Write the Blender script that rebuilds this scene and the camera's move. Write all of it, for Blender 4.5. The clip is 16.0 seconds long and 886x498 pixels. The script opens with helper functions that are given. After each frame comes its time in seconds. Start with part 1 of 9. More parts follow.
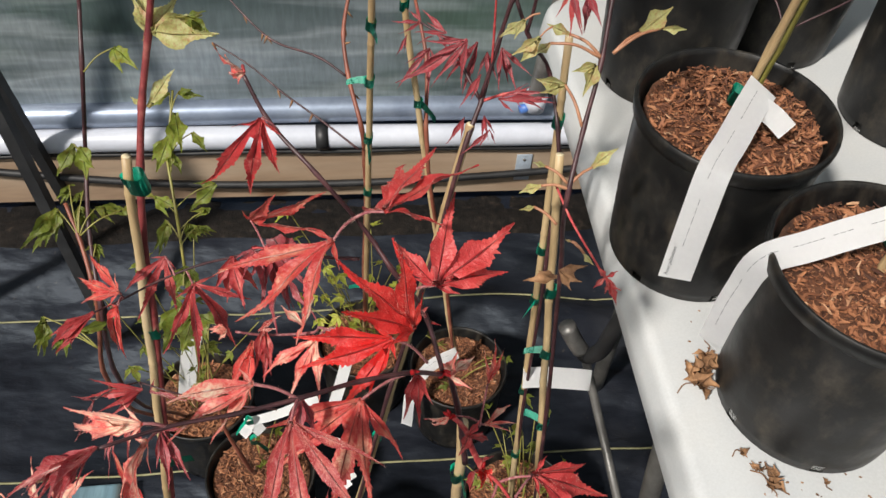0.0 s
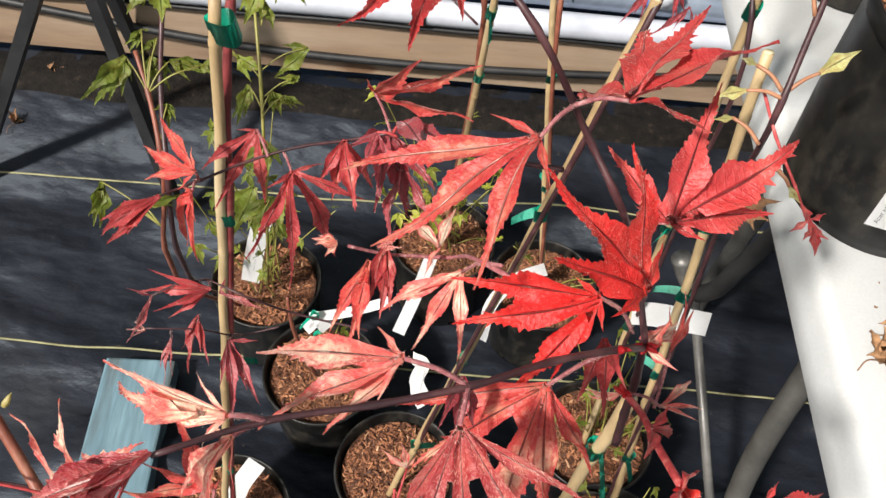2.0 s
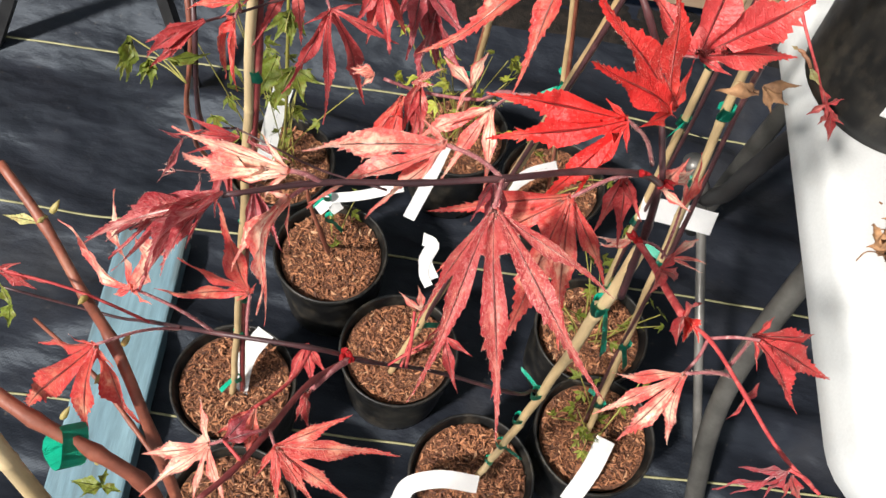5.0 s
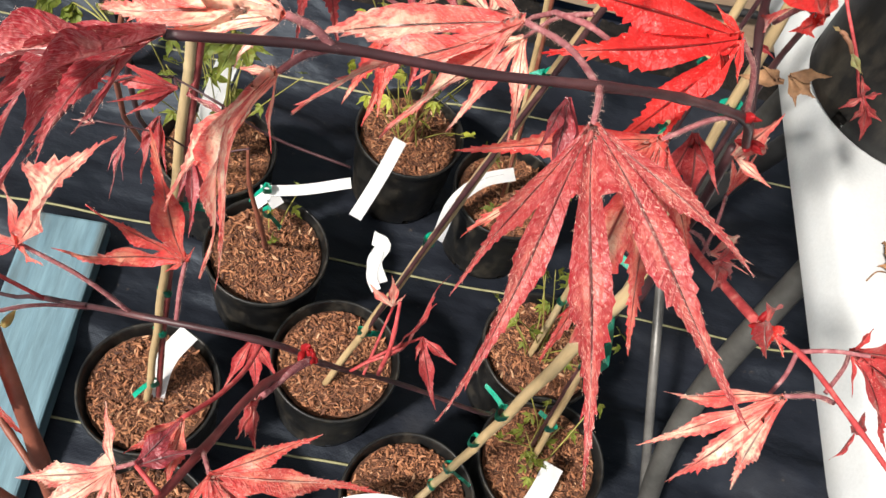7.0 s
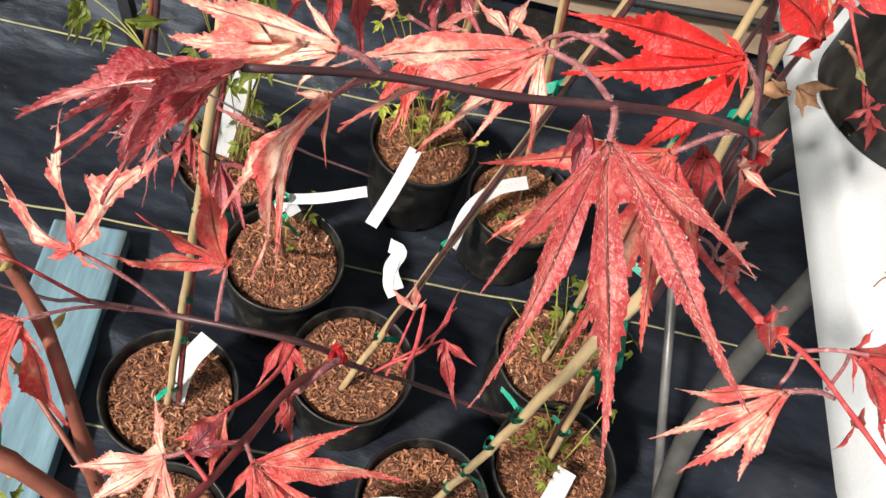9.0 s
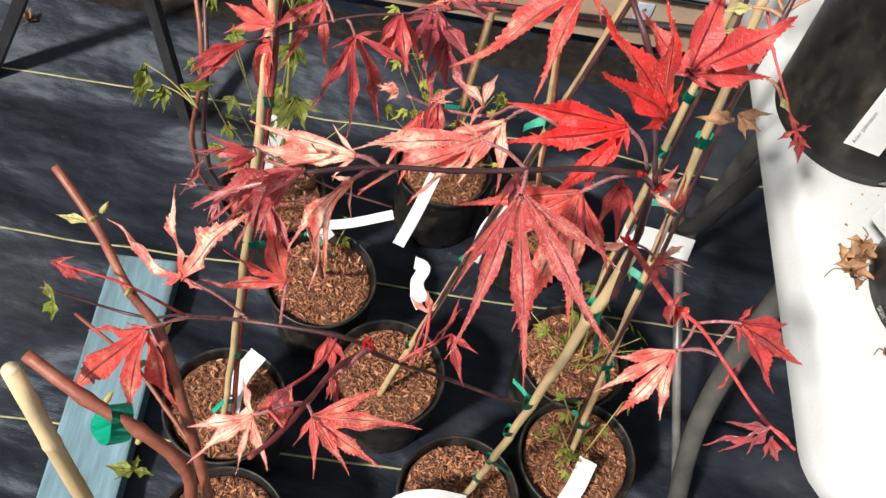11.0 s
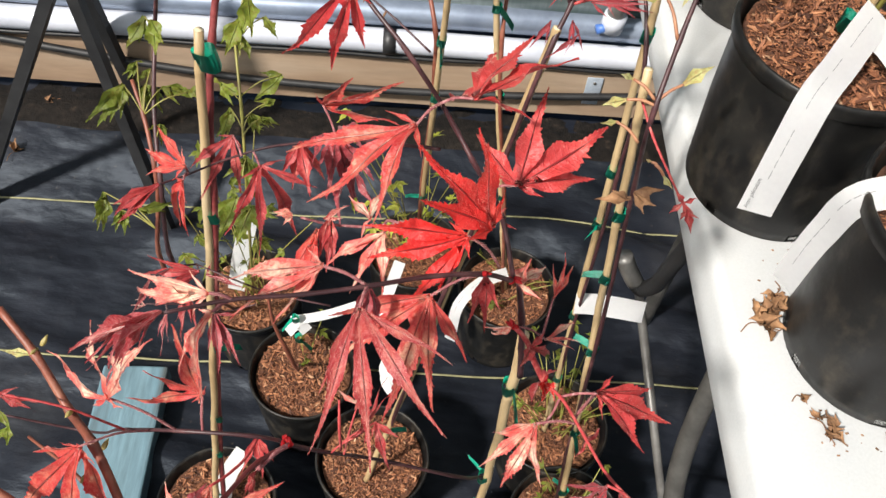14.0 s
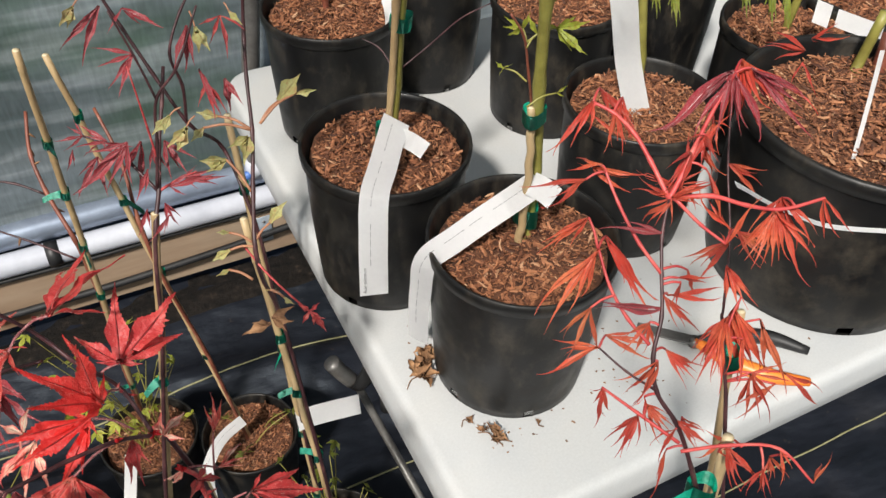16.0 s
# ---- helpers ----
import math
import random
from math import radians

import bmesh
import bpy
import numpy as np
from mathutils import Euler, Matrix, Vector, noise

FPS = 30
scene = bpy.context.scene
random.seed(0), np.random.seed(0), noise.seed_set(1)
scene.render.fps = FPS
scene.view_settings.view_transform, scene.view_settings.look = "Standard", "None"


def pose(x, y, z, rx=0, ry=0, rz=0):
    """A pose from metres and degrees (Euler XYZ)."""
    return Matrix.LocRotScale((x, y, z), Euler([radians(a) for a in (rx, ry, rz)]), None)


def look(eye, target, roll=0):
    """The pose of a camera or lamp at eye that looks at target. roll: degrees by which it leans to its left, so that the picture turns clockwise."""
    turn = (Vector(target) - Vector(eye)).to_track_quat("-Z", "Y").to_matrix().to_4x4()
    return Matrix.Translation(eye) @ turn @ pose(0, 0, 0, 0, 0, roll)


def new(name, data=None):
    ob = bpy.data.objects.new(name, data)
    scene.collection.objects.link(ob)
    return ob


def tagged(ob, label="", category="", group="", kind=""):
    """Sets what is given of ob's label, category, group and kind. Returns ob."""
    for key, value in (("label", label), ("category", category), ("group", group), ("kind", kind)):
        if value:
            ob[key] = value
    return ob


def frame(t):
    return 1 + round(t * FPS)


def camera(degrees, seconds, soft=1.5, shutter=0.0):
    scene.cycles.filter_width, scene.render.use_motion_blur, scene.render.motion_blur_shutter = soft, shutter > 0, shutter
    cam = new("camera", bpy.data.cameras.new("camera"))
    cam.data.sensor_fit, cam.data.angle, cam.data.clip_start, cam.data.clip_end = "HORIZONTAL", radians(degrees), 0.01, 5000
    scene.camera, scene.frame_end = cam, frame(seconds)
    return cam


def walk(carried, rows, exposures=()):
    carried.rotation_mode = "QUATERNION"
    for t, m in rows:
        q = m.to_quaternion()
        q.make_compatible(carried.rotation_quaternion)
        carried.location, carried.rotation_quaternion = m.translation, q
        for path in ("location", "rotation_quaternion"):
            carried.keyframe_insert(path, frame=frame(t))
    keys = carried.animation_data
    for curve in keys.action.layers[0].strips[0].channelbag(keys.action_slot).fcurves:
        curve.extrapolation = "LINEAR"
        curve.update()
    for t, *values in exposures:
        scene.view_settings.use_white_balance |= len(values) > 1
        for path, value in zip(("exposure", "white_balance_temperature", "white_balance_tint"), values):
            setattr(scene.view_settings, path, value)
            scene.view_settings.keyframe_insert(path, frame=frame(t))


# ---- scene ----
cam = camera(56.5, 16.0)
# seconds, eye (metres), turn (degrees)
PATH = [
    (0.0, -0.0008, 0.0027, 1.3447, 41.66, -2.92, 0.12),
    (0.5, -0.0052, 0.0241, 1.3082, 39.12, -3.03, 5.26),
    (1.0, -0.0445, 0.0576, 1.2670, 36.81, -3.26, 7.25),
    (1.5, -0.0641, 0.0860, 1.2454, 34.83, -3.54, 8.25),
    (2.0, -0.0538, 0.0914, 1.2418, 33.99, -3.98, 7.82),
    (2.5, -0.0624, 0.1127, 1.2449, 33.23, -4.83, 7.31),
    (3.0, -0.0837, 0.1379, 1.2391, 31.34, -5.79, 7.27),
    (3.3, -0.0830, 0.1414, 1.2289, 29.20, -5.39, 6.73),
    (3.5, -0.0845, 0.1209, 1.2353, 28.58, -6.77, 7.20),
    (4.0, -0.0676, 0.0893, 1.2488, 27.73, -5.28, 8.78),
    (4.5, -0.0603, 0.0612, 1.2497, 28.09, -5.19, 10.24),
    (5.0, -0.0571, 0.0535, 1.2396, 27.63, -5.61, 11.12),
    (5.2, -0.0629, 0.0528, 1.2308, 27.12, -6.00, 11.30),
    (7.3, -0.0777, 0.0762, 1.1549, 28.85, -11.74, 11.72),
    (7.5, -0.0788, 0.0754, 1.1573, 28.88, -11.62, 11.76),
    (8.0, -0.0802, 0.0729, 1.1649, 29.19, -11.12, 11.71),
    (8.5, -0.0792, 0.0716, 1.1678, 29.21, -10.81, 11.46),
    (9.0, -0.0814, 0.0650, 1.1706, 29.19, -10.81, 12.06),
    (9.2, -0.0870, 0.0592, 1.1678, 28.88, -10.83, 12.65),
    (11.3, -0.0619, 0.0118, 1.2800, 31.17, -6.91, 9.92),
    (11.5, -0.0540, 0.0111, 1.2884, 31.78, -6.72, 9.39),
    (12.0, -0.0381, 0.0108, 1.2998, 33.17, -5.99, 7.95),
    (12.5, -0.0332, 0.0141, 1.3067, 34.18, -5.52, 7.13),
    (13.0, -0.0276, 0.0177, 1.3036, 35.09, -5.20, 6.20),
    (13.5, -0.0229, 0.0133, 1.3093, 35.51, -4.73, 6.03),
    (14.0, -0.0145, 0.0066, 1.3191, 35.95, -3.81, 6.40),
    (14.5, 0.0006, -0.0082, 1.3305, 36.34, -1.88, 5.21),
    (15.0, 0.0285, -0.0284, 1.3640, 38.51, -0.49, -3.25),
    (15.5, 0.0497, -0.0574, 1.3960, 42.34, -1.49, -14.35),
    (16.0, 0.0639, -0.0779, 1.4131, 45.84, -1.93, -21.42),
]
walk(cam, [(t, pose(x, y, z, rx, ry, rz)) for t, x, y, z, rx, ry, rz in PATH], exposures=[(0.0, 0.19), (0.5, 0.32), (1.5, 0.6), (2.9, 0.52), (3.5, 0.8), (4.6, 0.74), (8.0, 0.71), (14.5, 0.59), (15.2, 0.45), (16.0, 0.22)])

import itertools
# ---------------------------------------------------------------- light
world = bpy.data.worlds.new("world")
scene.world = world
world.use_nodes = True
wn = world.node_tree
sky = wn.nodes.new("ShaderNodeTexSky")
sky.sky_type = "NISHITA"
sky.sun_disc = False
SUN_UP, SUN_TURN = 47.0, 222.0          # elevation, and compass turn of the sun (0 is +y, clockwise)
sky.sun_elevation, sky.sun_rotation = radians(SUN_UP), radians(SUN_TURN)
wn.nodes["Background"].inputs["Strength"].default_value = 0.06
wn.links.new(sky.outputs[0], wn.nodes["Background"].inputs[0])
sun = new("sun", bpy.data.lights.new("sun", "SUN"))
sun.data.energy, sun.data.angle, sun.data.color = 5.0, radians(5.0), (1.0, 0.945, 0.875)
su, st = radians(SUN_UP), radians(SUN_TURN)
sun.matrix_world = look((0, 0, 0), (-math.sin(st) * math.cos(su), -math.cos(st) * math.cos(su), -math.sin(su)))
sun.location = (0, 0, 6)

# ---------------------------------------------------------------- materials


def nodes_of(m):
    m.use_nodes = True
    nt = m.node_tree
    return nt, nt.nodes, nt.links, nt.nodes["Principled BSDF"]


def noise_node(nt, scale, detail=4.0, rough=0.55, coord="Object", stretch=None):
    tc = nt.nodes.new("ShaderNodeTexCoord")
    out = tc.outputs[coord]
    if stretch:
        mp = nt.nodes.new("ShaderNodeMapping")
        mp.inputs["Scale"].default_value = stretch
        nt.links.new(out, mp.inputs["Vector"])
        out = mp.outputs[0]
    n = nt.nodes.new("ShaderNodeTexNoise")
    n.inputs["Scale"].default_value = scale
    n.inputs["Detail"].default_value = detail
    n.inputs["Roughness"].default_value = rough
    nt.links.new(out, n.inputs["Vector"])
    return n


def ramp_node(nt, fac, stops):
    r = nt.nodes.new("ShaderNodeValToRGB")
    el = r.color_ramp.elements
    while len(el) < len(stops):
        el.new(0.5)
    for e, (p, c) in zip(el, stops):
        e.position, e.color = p, (*c, 1)
    nt.links.new(fac, r.inputs[0])
    return r


def bump_node(nt, height, strength, dist, normal=None):
    b = nt.nodes.new("ShaderNodeBump")
    b.inputs["Strength"].default_value = strength
    b.inputs["Distance"].default_value = dist
    nt.links.new(height, b.inputs["Height"])
    if normal:
        nt.links.new(normal, b.inputs["Normal"])
    return b


def mix_node(nt, fac, a, b, mode="MIX"):
    m = nt.nodes.new("ShaderNodeMix")
    m.data_type, m.blend_type = "RGBA", mode
    for sock, v in ((m.inputs[0], fac), (m.inputs[6], a), (m.inputs[7], b)):
        if isinstance(v, (int, float)):
            sock.default_value = v
        elif isinstance(v, tuple):
            sock.default_value = (*v, 1)
        else:
            nt.links.new(v, sock)
    return m.outputs[2]


def surface(name, stops, scale, rough=0.6, fine=None, bump=0.3, dist=0.001, bump_scale=None, stretch=None, metal=0.0, vary=0.0, spec=0.5, rough_to=None):
    """A grained surface: large variation by colour stops, fine grain multiplied on, relief from the grain."""
    m = bpy.data.materials.new(name)
    nt, nd, lk, bs = nodes_of(m)
    big = noise_node(nt, scale, stretch=stretch)
    col = ramp_node(nt, big.outputs[0], stops).outputs[0]
    small = noise_node(nt, bump_scale or scale * 9, 6, 0.65, stretch=stretch)
    if fine:
        g = ramp_node(nt, small.outputs[0], [(0.3, (fine, fine, fine)), (0.7, (1, 1, 1))])
        col = mix_node(nt, 1.0, col, g.outputs[0], "MULTIPLY")
    if vary:
        oi = nt.nodes.new("ShaderNodeObjectInfo")
        hs = nt.nodes.new("ShaderNodeHueSaturation")
        mr = nt.nodes.new("ShaderNodeMapRange")
        mr.inputs["To Min"].default_value, mr.inputs["To Max"].default_value = 1 - vary, 1 + vary
        lk.new(oi.outputs["Random"], mr.inputs[0])
        lk.new(mr.outputs[0], hs.inputs["Value"])
        lk.new(col, hs.inputs["Color"])
        col = hs.outputs[0]
    lk.new(col, bs.inputs["Base Color"])
    bs.inputs["Roughness"].default_value = rough
    if rough_to:
        mr = nt.nodes.new("ShaderNodeMapRange")
        mr.inputs["From Min"].default_value, mr.inputs["From Max"].default_value = 0.35, 0.65
        mr.inputs["To Min"].default_value, mr.inputs["To Max"].default_value = rough, rough_to
        lk.new(big.outputs[0], mr.inputs[0])
        lk.new(mr.outputs[0], bs.inputs["Roughness"])
    bs.inputs["Metallic"].default_value = metal
    bs.inputs["Specular IOR Level"].default_value = spec
    if bump:
        lk.new(bump_node(nt, small.outputs[0], bump, dist).outputs[0], bs.inputs["Normal"])
    return m


def leafy(name, stops, pale, scale, glow=0.35, hair=0.0, vein=(0.3, 0.02, 0.03), rim=None, rim_from=0.54):
    """A thin leaf: blotched colour, veins along its UV, light shining through, pale down where it is hairy."""
    m = bpy.data.materials.new(name)
    nt, nd, lk, bs = nodes_of(m)
    big = noise_node(nt, scale, 3)
    col = ramp_node(nt, big.outputs[0], stops).outputs[0]
    oi = nt.nodes.new("ShaderNodeObjectInfo")
    hs = nt.nodes.new("ShaderNodeHueSaturation")
    mr = nt.nodes.new("ShaderNodeMapRange")
    mr.inputs["To Min"].default_value, mr.inputs["To Max"].default_value = 0.85, 1.22
    lk.new(oi.outputs["Random"], mr.inputs[0])
    lk.new(mr.outputs[0], hs.inputs["Value"])
    lk.new(col, hs.inputs["Color"])
    col = hs.outputs[0]
    mott = noise_node(nt, scale * 7, 5, 0.65)
    mo = ramp_node(nt, mott.outputs[0], [(0.3, (0.88, 0.56, 0.5)), (0.54, (1, 0.99, 0.86))])
    col = mix_node(nt, 1.0, col, mo.outputs[0], "MULTIPLY")
    uv = nt.nodes.new("ShaderNodeUVMap")
    sep = nt.nodes.new("ShaderNodeSeparateXYZ")
    lk.new(uv.outputs[0], sep.inputs[0])
    across = nt.nodes.new("ShaderNodeMath")
    across.operation = "ABSOLUTE"
    lk.new(sep.outputs[0], across.inputs[0])
    rib = nt.nodes.new("ShaderNodeMapRange")
    rib.inputs["From Min"].default_value, rib.inputs["From Max"].default_value = 0.0, 0.1
    rib.inputs["To Min"].default_value, rib.inputs["To Max"].default_value = 1.0, 0.0
    lk.new(across.outputs[0], rib.inputs[0])
    # side veins run forward from the rib
    slope = nt.nodes.new("ShaderNodeMath")
    slope.operation = "MULTIPLY_ADD"
    lk.new(across.outputs[0], slope.inputs[0])
    slope.inputs[1].default_value = -0.05
    lk.new(sep.outputs[1], slope.inputs[2])
    wave = nt.nodes.new("ShaderNodeMath")
    wave.operation = "MULTIPLY"
    wave.inputs[1].default_value = 95.0
    lk.new(slope.outputs[0], wave.inputs[0])
    sine = nt.nodes.new("ShaderNodeMath")
    sine.operation = "SINE"
    lk.new(wave.outputs[0], sine.inputs[0])
    side = nt.nodes.new("ShaderNodeMapRange")
    side.inputs["From Min"].default_value, side.inputs["From Max"].default_value = 0.75, 1.0
    side.inputs["To Min"].default_value, side.inputs["To Max"].default_value = 0.0, 0.06
    lk.new(sine.outputs[0], side.inputs[0])
    both = nt.nodes.new("ShaderNodeMath")
    both.operation = "MAXIMUM"
    lk.new(rib.outputs[0], both.inputs[0])
    lk.new(side.outputs[0], both.inputs[1])
    if rim:
        # the margins and narrow streaks beside the ribs keep the deep colour
        mp = nt.nodes.new("ShaderNodeMapping")
        mp.inputs["Scale"].default_value = (3.6, 13.0, 1)
        lk.new(uv.outputs[0], mp.inputs["Vector"])
        band = nt.nodes.new("ShaderNodeTexNoise")
        band.inputs["Scale"].default_value = 1.0
        band.inputs["Detail"].default_value = 4.0
        lk.new(mp.outputs[0], band.inputs["Vector"])
        edge = nt.nodes.new("ShaderNodeMath")
        edge.operation = "MULTIPLY_ADD"
        lk.new(across.outputs[0], edge.inputs[0])
        edge.inputs[1].default_value = 0.3
        lk.new(band.outputs[0], edge.inputs[2])
        er = ramp_node(nt, edge.outputs[0], [(rim_from, (0, 0, 0)), (rim_from + 0.2, (0.9, 0.9, 0.9))])
        col = mix_node(nt, er.outputs[0], col, rim)
    col = mix_node(nt, both.outputs[0], col, vein)
    if hair:
        lean = nt.nodes.new("ShaderNodeMath")
        lean.operation = "MULTIPLY_ADD"
        lk.new(across.outputs[0], lean.inputs[0])
        lean.inputs[1].default_value = -0.16
        lk.new(sep.outputs[1], lean.inputs[2])
        cmb = nt.nodes.new("ShaderNodeCombineXYZ")
        lk.new(sep.outputs[0], cmb.inputs[0])
        lk.new(lean.outputs[0], cmb.inputs[1])
        mp = nt.nodes.new("ShaderNodeMapping")
        mp.inputs["Scale"].default_value = (5.0, 170.0, 1)
        lk.new(cmb.outputs[0], mp.inputs["Vector"])
        fuzz = nt.nodes.new("ShaderNodeTexNoise")
        fuzz.inputs["Scale"].default_value = 1.0
        fuzz.inputs["Detail"].default_value = 3.0
        lk.new(mp.outputs[0], fuzz.inputs["Vector"])
        fz = ramp_node(nt, fuzz.outputs[0], [(0.46, (0, 0, 0)), (0.74, (hair * 0.5, hair * 0.5, hair * 0.5))])
        col = mix_node(nt, fz.outputs[0], col, pale)
    lk.new(col, bs.inputs["Base Color"])
    bs.inputs["Roughness"].default_value = 0.44
    bs.inputs["Specular IOR Level"].default_value = 0.5
    bs.inputs["Sheen Weight"].default_value = hair
    bs.inputs["Sheen Roughness"].default_value = 0.35
    bs.inputs["Sheen Tint"].default_value = (*pale, 1)
    crin = noise_node(nt, 130, 4, 0.6)
    sub = nt.nodes.new("ShaderNodeMath")
    sub.operation = "MULTIPLY_ADD"
    lk.new(both.outputs[0], sub.inputs[0])
    sub.inputs[1].default_value = -0.8
    lk.new(crin.outputs[0], sub.inputs[2])
    bp = bump_node(nt, sub.outputs[0], 0.9, 0.0022)
    lk.new(bp.outputs[0], bs.inputs["Normal"])
    tr = nt.nodes.new("ShaderNodeBsdfTranslucent")
    lk.new(col, tr.inputs[0])
    lk.new(bp.outputs[0], tr.inputs["Normal"])
    mx = nt.nodes.new("ShaderNodeMixShader")
    mx.inputs[0].default_value = glow
    lk.new(bs.outputs[0], mx.inputs[1])
    lk.new(tr.outputs[0], mx.inputs[2])
    lk.new(mx.outputs[0], nt.nodes["Material Output"].inputs[0])
    return m


M_POT = surface("black_pot_plastic", [(0.35, (0.006, 0.006, 0.0065)), (0.55, (0.0105, 0.0102, 0.0098)), (0.68, (0.02, 0.0185, 0.016)), (0.8, (0.05, 0.044, 0.036))], 26, 0.34, 0.8, 0.2, 0.0005, 190, rough_to=0.56, spec=0.32)
nt, lk = M_POT.node_tree, M_POT.node_tree.links
bs = nt.nodes["Principled BSDF"]
under = bs.inputs["Base Color"].links[0].from_socket
soil = noise_node(nt, 34, 6, 0.7, stretch=(1, 1, 0.6))
so = ramp_node(nt, soil.outputs[0], [(0.49, (0, 0, 0)), (0.6, (0.28, 0.28, 0.28)), (0.73, (0.75, 0.75, 0.75))])
lk.new(mix_node(nt, so.outputs[0], under, (0.07, 0.058, 0.043)), bs.inputs["Base Color"])
M_MULCH = surface("wet_soil", [(0.3, (0.06, 0.025, 0.013)), (0.7, (0.19, 0.075, 0.036))], 60, 0.9, 0.6, 0.9, 0.004, 220)
M_TABLE = surface("white_table_plastic", [(0.25, (0.46, 0.475, 0.485)), (0.5, (0.505, 0.515, 0.515)), (0.8, (0.54, 0.535, 0.515))], 9, 0.36, 0.9, 0.3, 0.0004, 420, spec=0.4)
M_BOARD = surface("raw_pine_board", [(0.3, (0.21, 0.13, 0.08)), (0.5, (0.33, 0.23, 0.153)), (0.75, (0.43, 0.34, 0.25))], 9, 0.75, 0.8, 0.3, 0.001, 70, stretch=(0.12, 1, 1))
nt, nd, lk, bs = nodes_of(M_BOARD)
knot = noise_node(nt, 6.5, 2, 0.5, stretch=(0.7, 1, 1.6))
kn = ramp_node(nt, knot.outputs[0], [(0.68, (0, 0, 0)), (0.74, (0.85, 0.85, 0.85))])
lk.new(mix_node(nt, kn.outputs[0], bs.inputs["Base Color"].links[0].from_socket, (0.16, 0.08, 0.04)), bs.inputs["Base Color"])
M_BLUE = surface("flaking_blue_paint", [(0.28, (0.09, 0.11, 0.11)), (0.42, (0.115, 0.2, 0.245)), (0.7, (0.165, 0.27, 0.315))], 22, 0.65, 0.6, 0.7, 0.0015, 90, stretch=(1, 0.12, 1))
M_WHITE_PIPE = surface("white_pipe", [(0.3, (0.42, 0.44, 0.5)), (0.7, (0.58, 0.6, 0.66))], 6, 0.35, 0.9, 0.1, 0.0005)
M_GREY_PIPE = surface("galvanised_pipe", [(0.3, (0.2, 0.24, 0.32)), (0.7, (0.36, 0.42, 0.52))], 8, 0.38, 0.85, 0.15, 0.0005, metal=0.55)
M_BLACK = surface("black_rubber", [(0.3, (0.008, 0.008, 0.009)), (0.7, (0.025, 0.025, 0.026))], 20, 0.5, 0.7, 0.2, 0.0005)
M_STEEL = surface("grey_steel_tube", [(0.3, (0.11, 0.105, 0.1)), (0.7, (0.24, 0.23, 0.215))], 18, 0.42, 0.8, 0.2, 0.0005, metal=0.4)
# leg steel coloured darker than the other tubes for the shade under the table
M_LEG = surface("shaded_grey_steel", [(0.3, (0.05, 0.048, 0.045)), (0.7, (0.13, 0.125, 0.115))], 18, 0.5, 0.8, 0.2, 0.0005, metal=0.3)
M_BAMBOO = surface("bamboo", [(0.25, (0.33, 0.21, 0.1)), (0.5, (0.5, 0.36, 0.19)), (0.78, (0.66, 0.54, 0.35))], 16, 0.5, 0.65, 0.3, 0.0006, 150, stretch=(1, 1, 0.15), vary=0.15)
M_TAPE = surface("green_tie_tape", [(0.3, (0.0, 0.31, 0.2)), (0.7, (0.01, 0.5, 0.33))], 60, 0.4, 0.8, 0.3, 0.0008, vary=0.2)
M_TAG = surface("white_tag", [(0.3, (0.85, 0.85, 0.86)), (0.7, (0.9, 0.9, 0.9))], 30, 0.5, 0.95, 0.1, 0.0004)
nt, nd, lk, bs = nodes_of(M_TAG)
thin = nt.nodes.new("ShaderNodeBsdfTranslucent")
thin.inputs[0].default_value = (0.85, 0.85, 0.84, 1)
mx = nt.nodes.new("ShaderNodeMixShader")
mx.inputs[0].default_value = 0.2
lk.new(bs.outputs[0], mx.inputs[1])
lk.new(thin.outputs[0], mx.inputs[2])
lk.new(mx.outputs[0], nt.nodes["Material Output"].inputs[0])
M_INK = surface("grey_print", [(0.3, (0.3, 0.3, 0.31)), (0.7, (0.5, 0.5, 0.51))], 300, 0.7, 0.8, 0)
M_LETTER = surface("dark_grey_print", [(0.3, (0.1, 0.1, 0.11)), (0.7, (0.2, 0.2, 0.21))], 300, 0.7, 0.8, 0)
M_REDSTEM = surface("dark_red_bark", [(0.3, (0.03, 0.013, 0.015)), (0.55, (0.062, 0.022, 0.025)), (0.75, (0.14, 0.06, 0.058))], 55, 0.45, 0.75, 0.3, 0.0006, 400)
M_BRIGHTSTEM = surface("scarlet_shoot", [(0.3, (0.3, 0.024, 0.03)), (0.55, (0.48, 0.06, 0.06)), (0.75, (0.62, 0.22, 0.18))], 260, 0.65, 0.85, 0.2, 0.0005, 400)
M_BROWNSTEM = surface("brown_bark", [(0.3, (0.14, 0.042, 0.026)), (0.55, (0.25, 0.075, 0.044)), (0.75, (0.36, 0.16, 0.1))], 40, 0.5, 0.7, 0.4, 0.0008, 260)
M_FUZZ = surface("downy_stalk", [(0.3, (0.2, 0.045, 0.055)), (0.55, (0.32, 0.11, 0.115)), (0.75, (0.5, 0.3, 0.29))], 500, 0.85, 0.8, 0.4, 0.0005, 900)
M_RUBY = surface("ruby_bark", [(0.3, (0.11, 0.018, 0.02)), (0.55, (0.22, 0.04, 0.04)), (0.75, (0.36, 0.12, 0.1))], 60, 0.45, 0.75, 0.3, 0.0006, 300)
M_PINKSTEM = surface("pinkish_shoot", [(0.3, (0.3, 0.12, 0.06)), (0.7, (0.5, 0.25, 0.14))], 60, 0.5, 0.8, 0.2, 0.0005, 300)
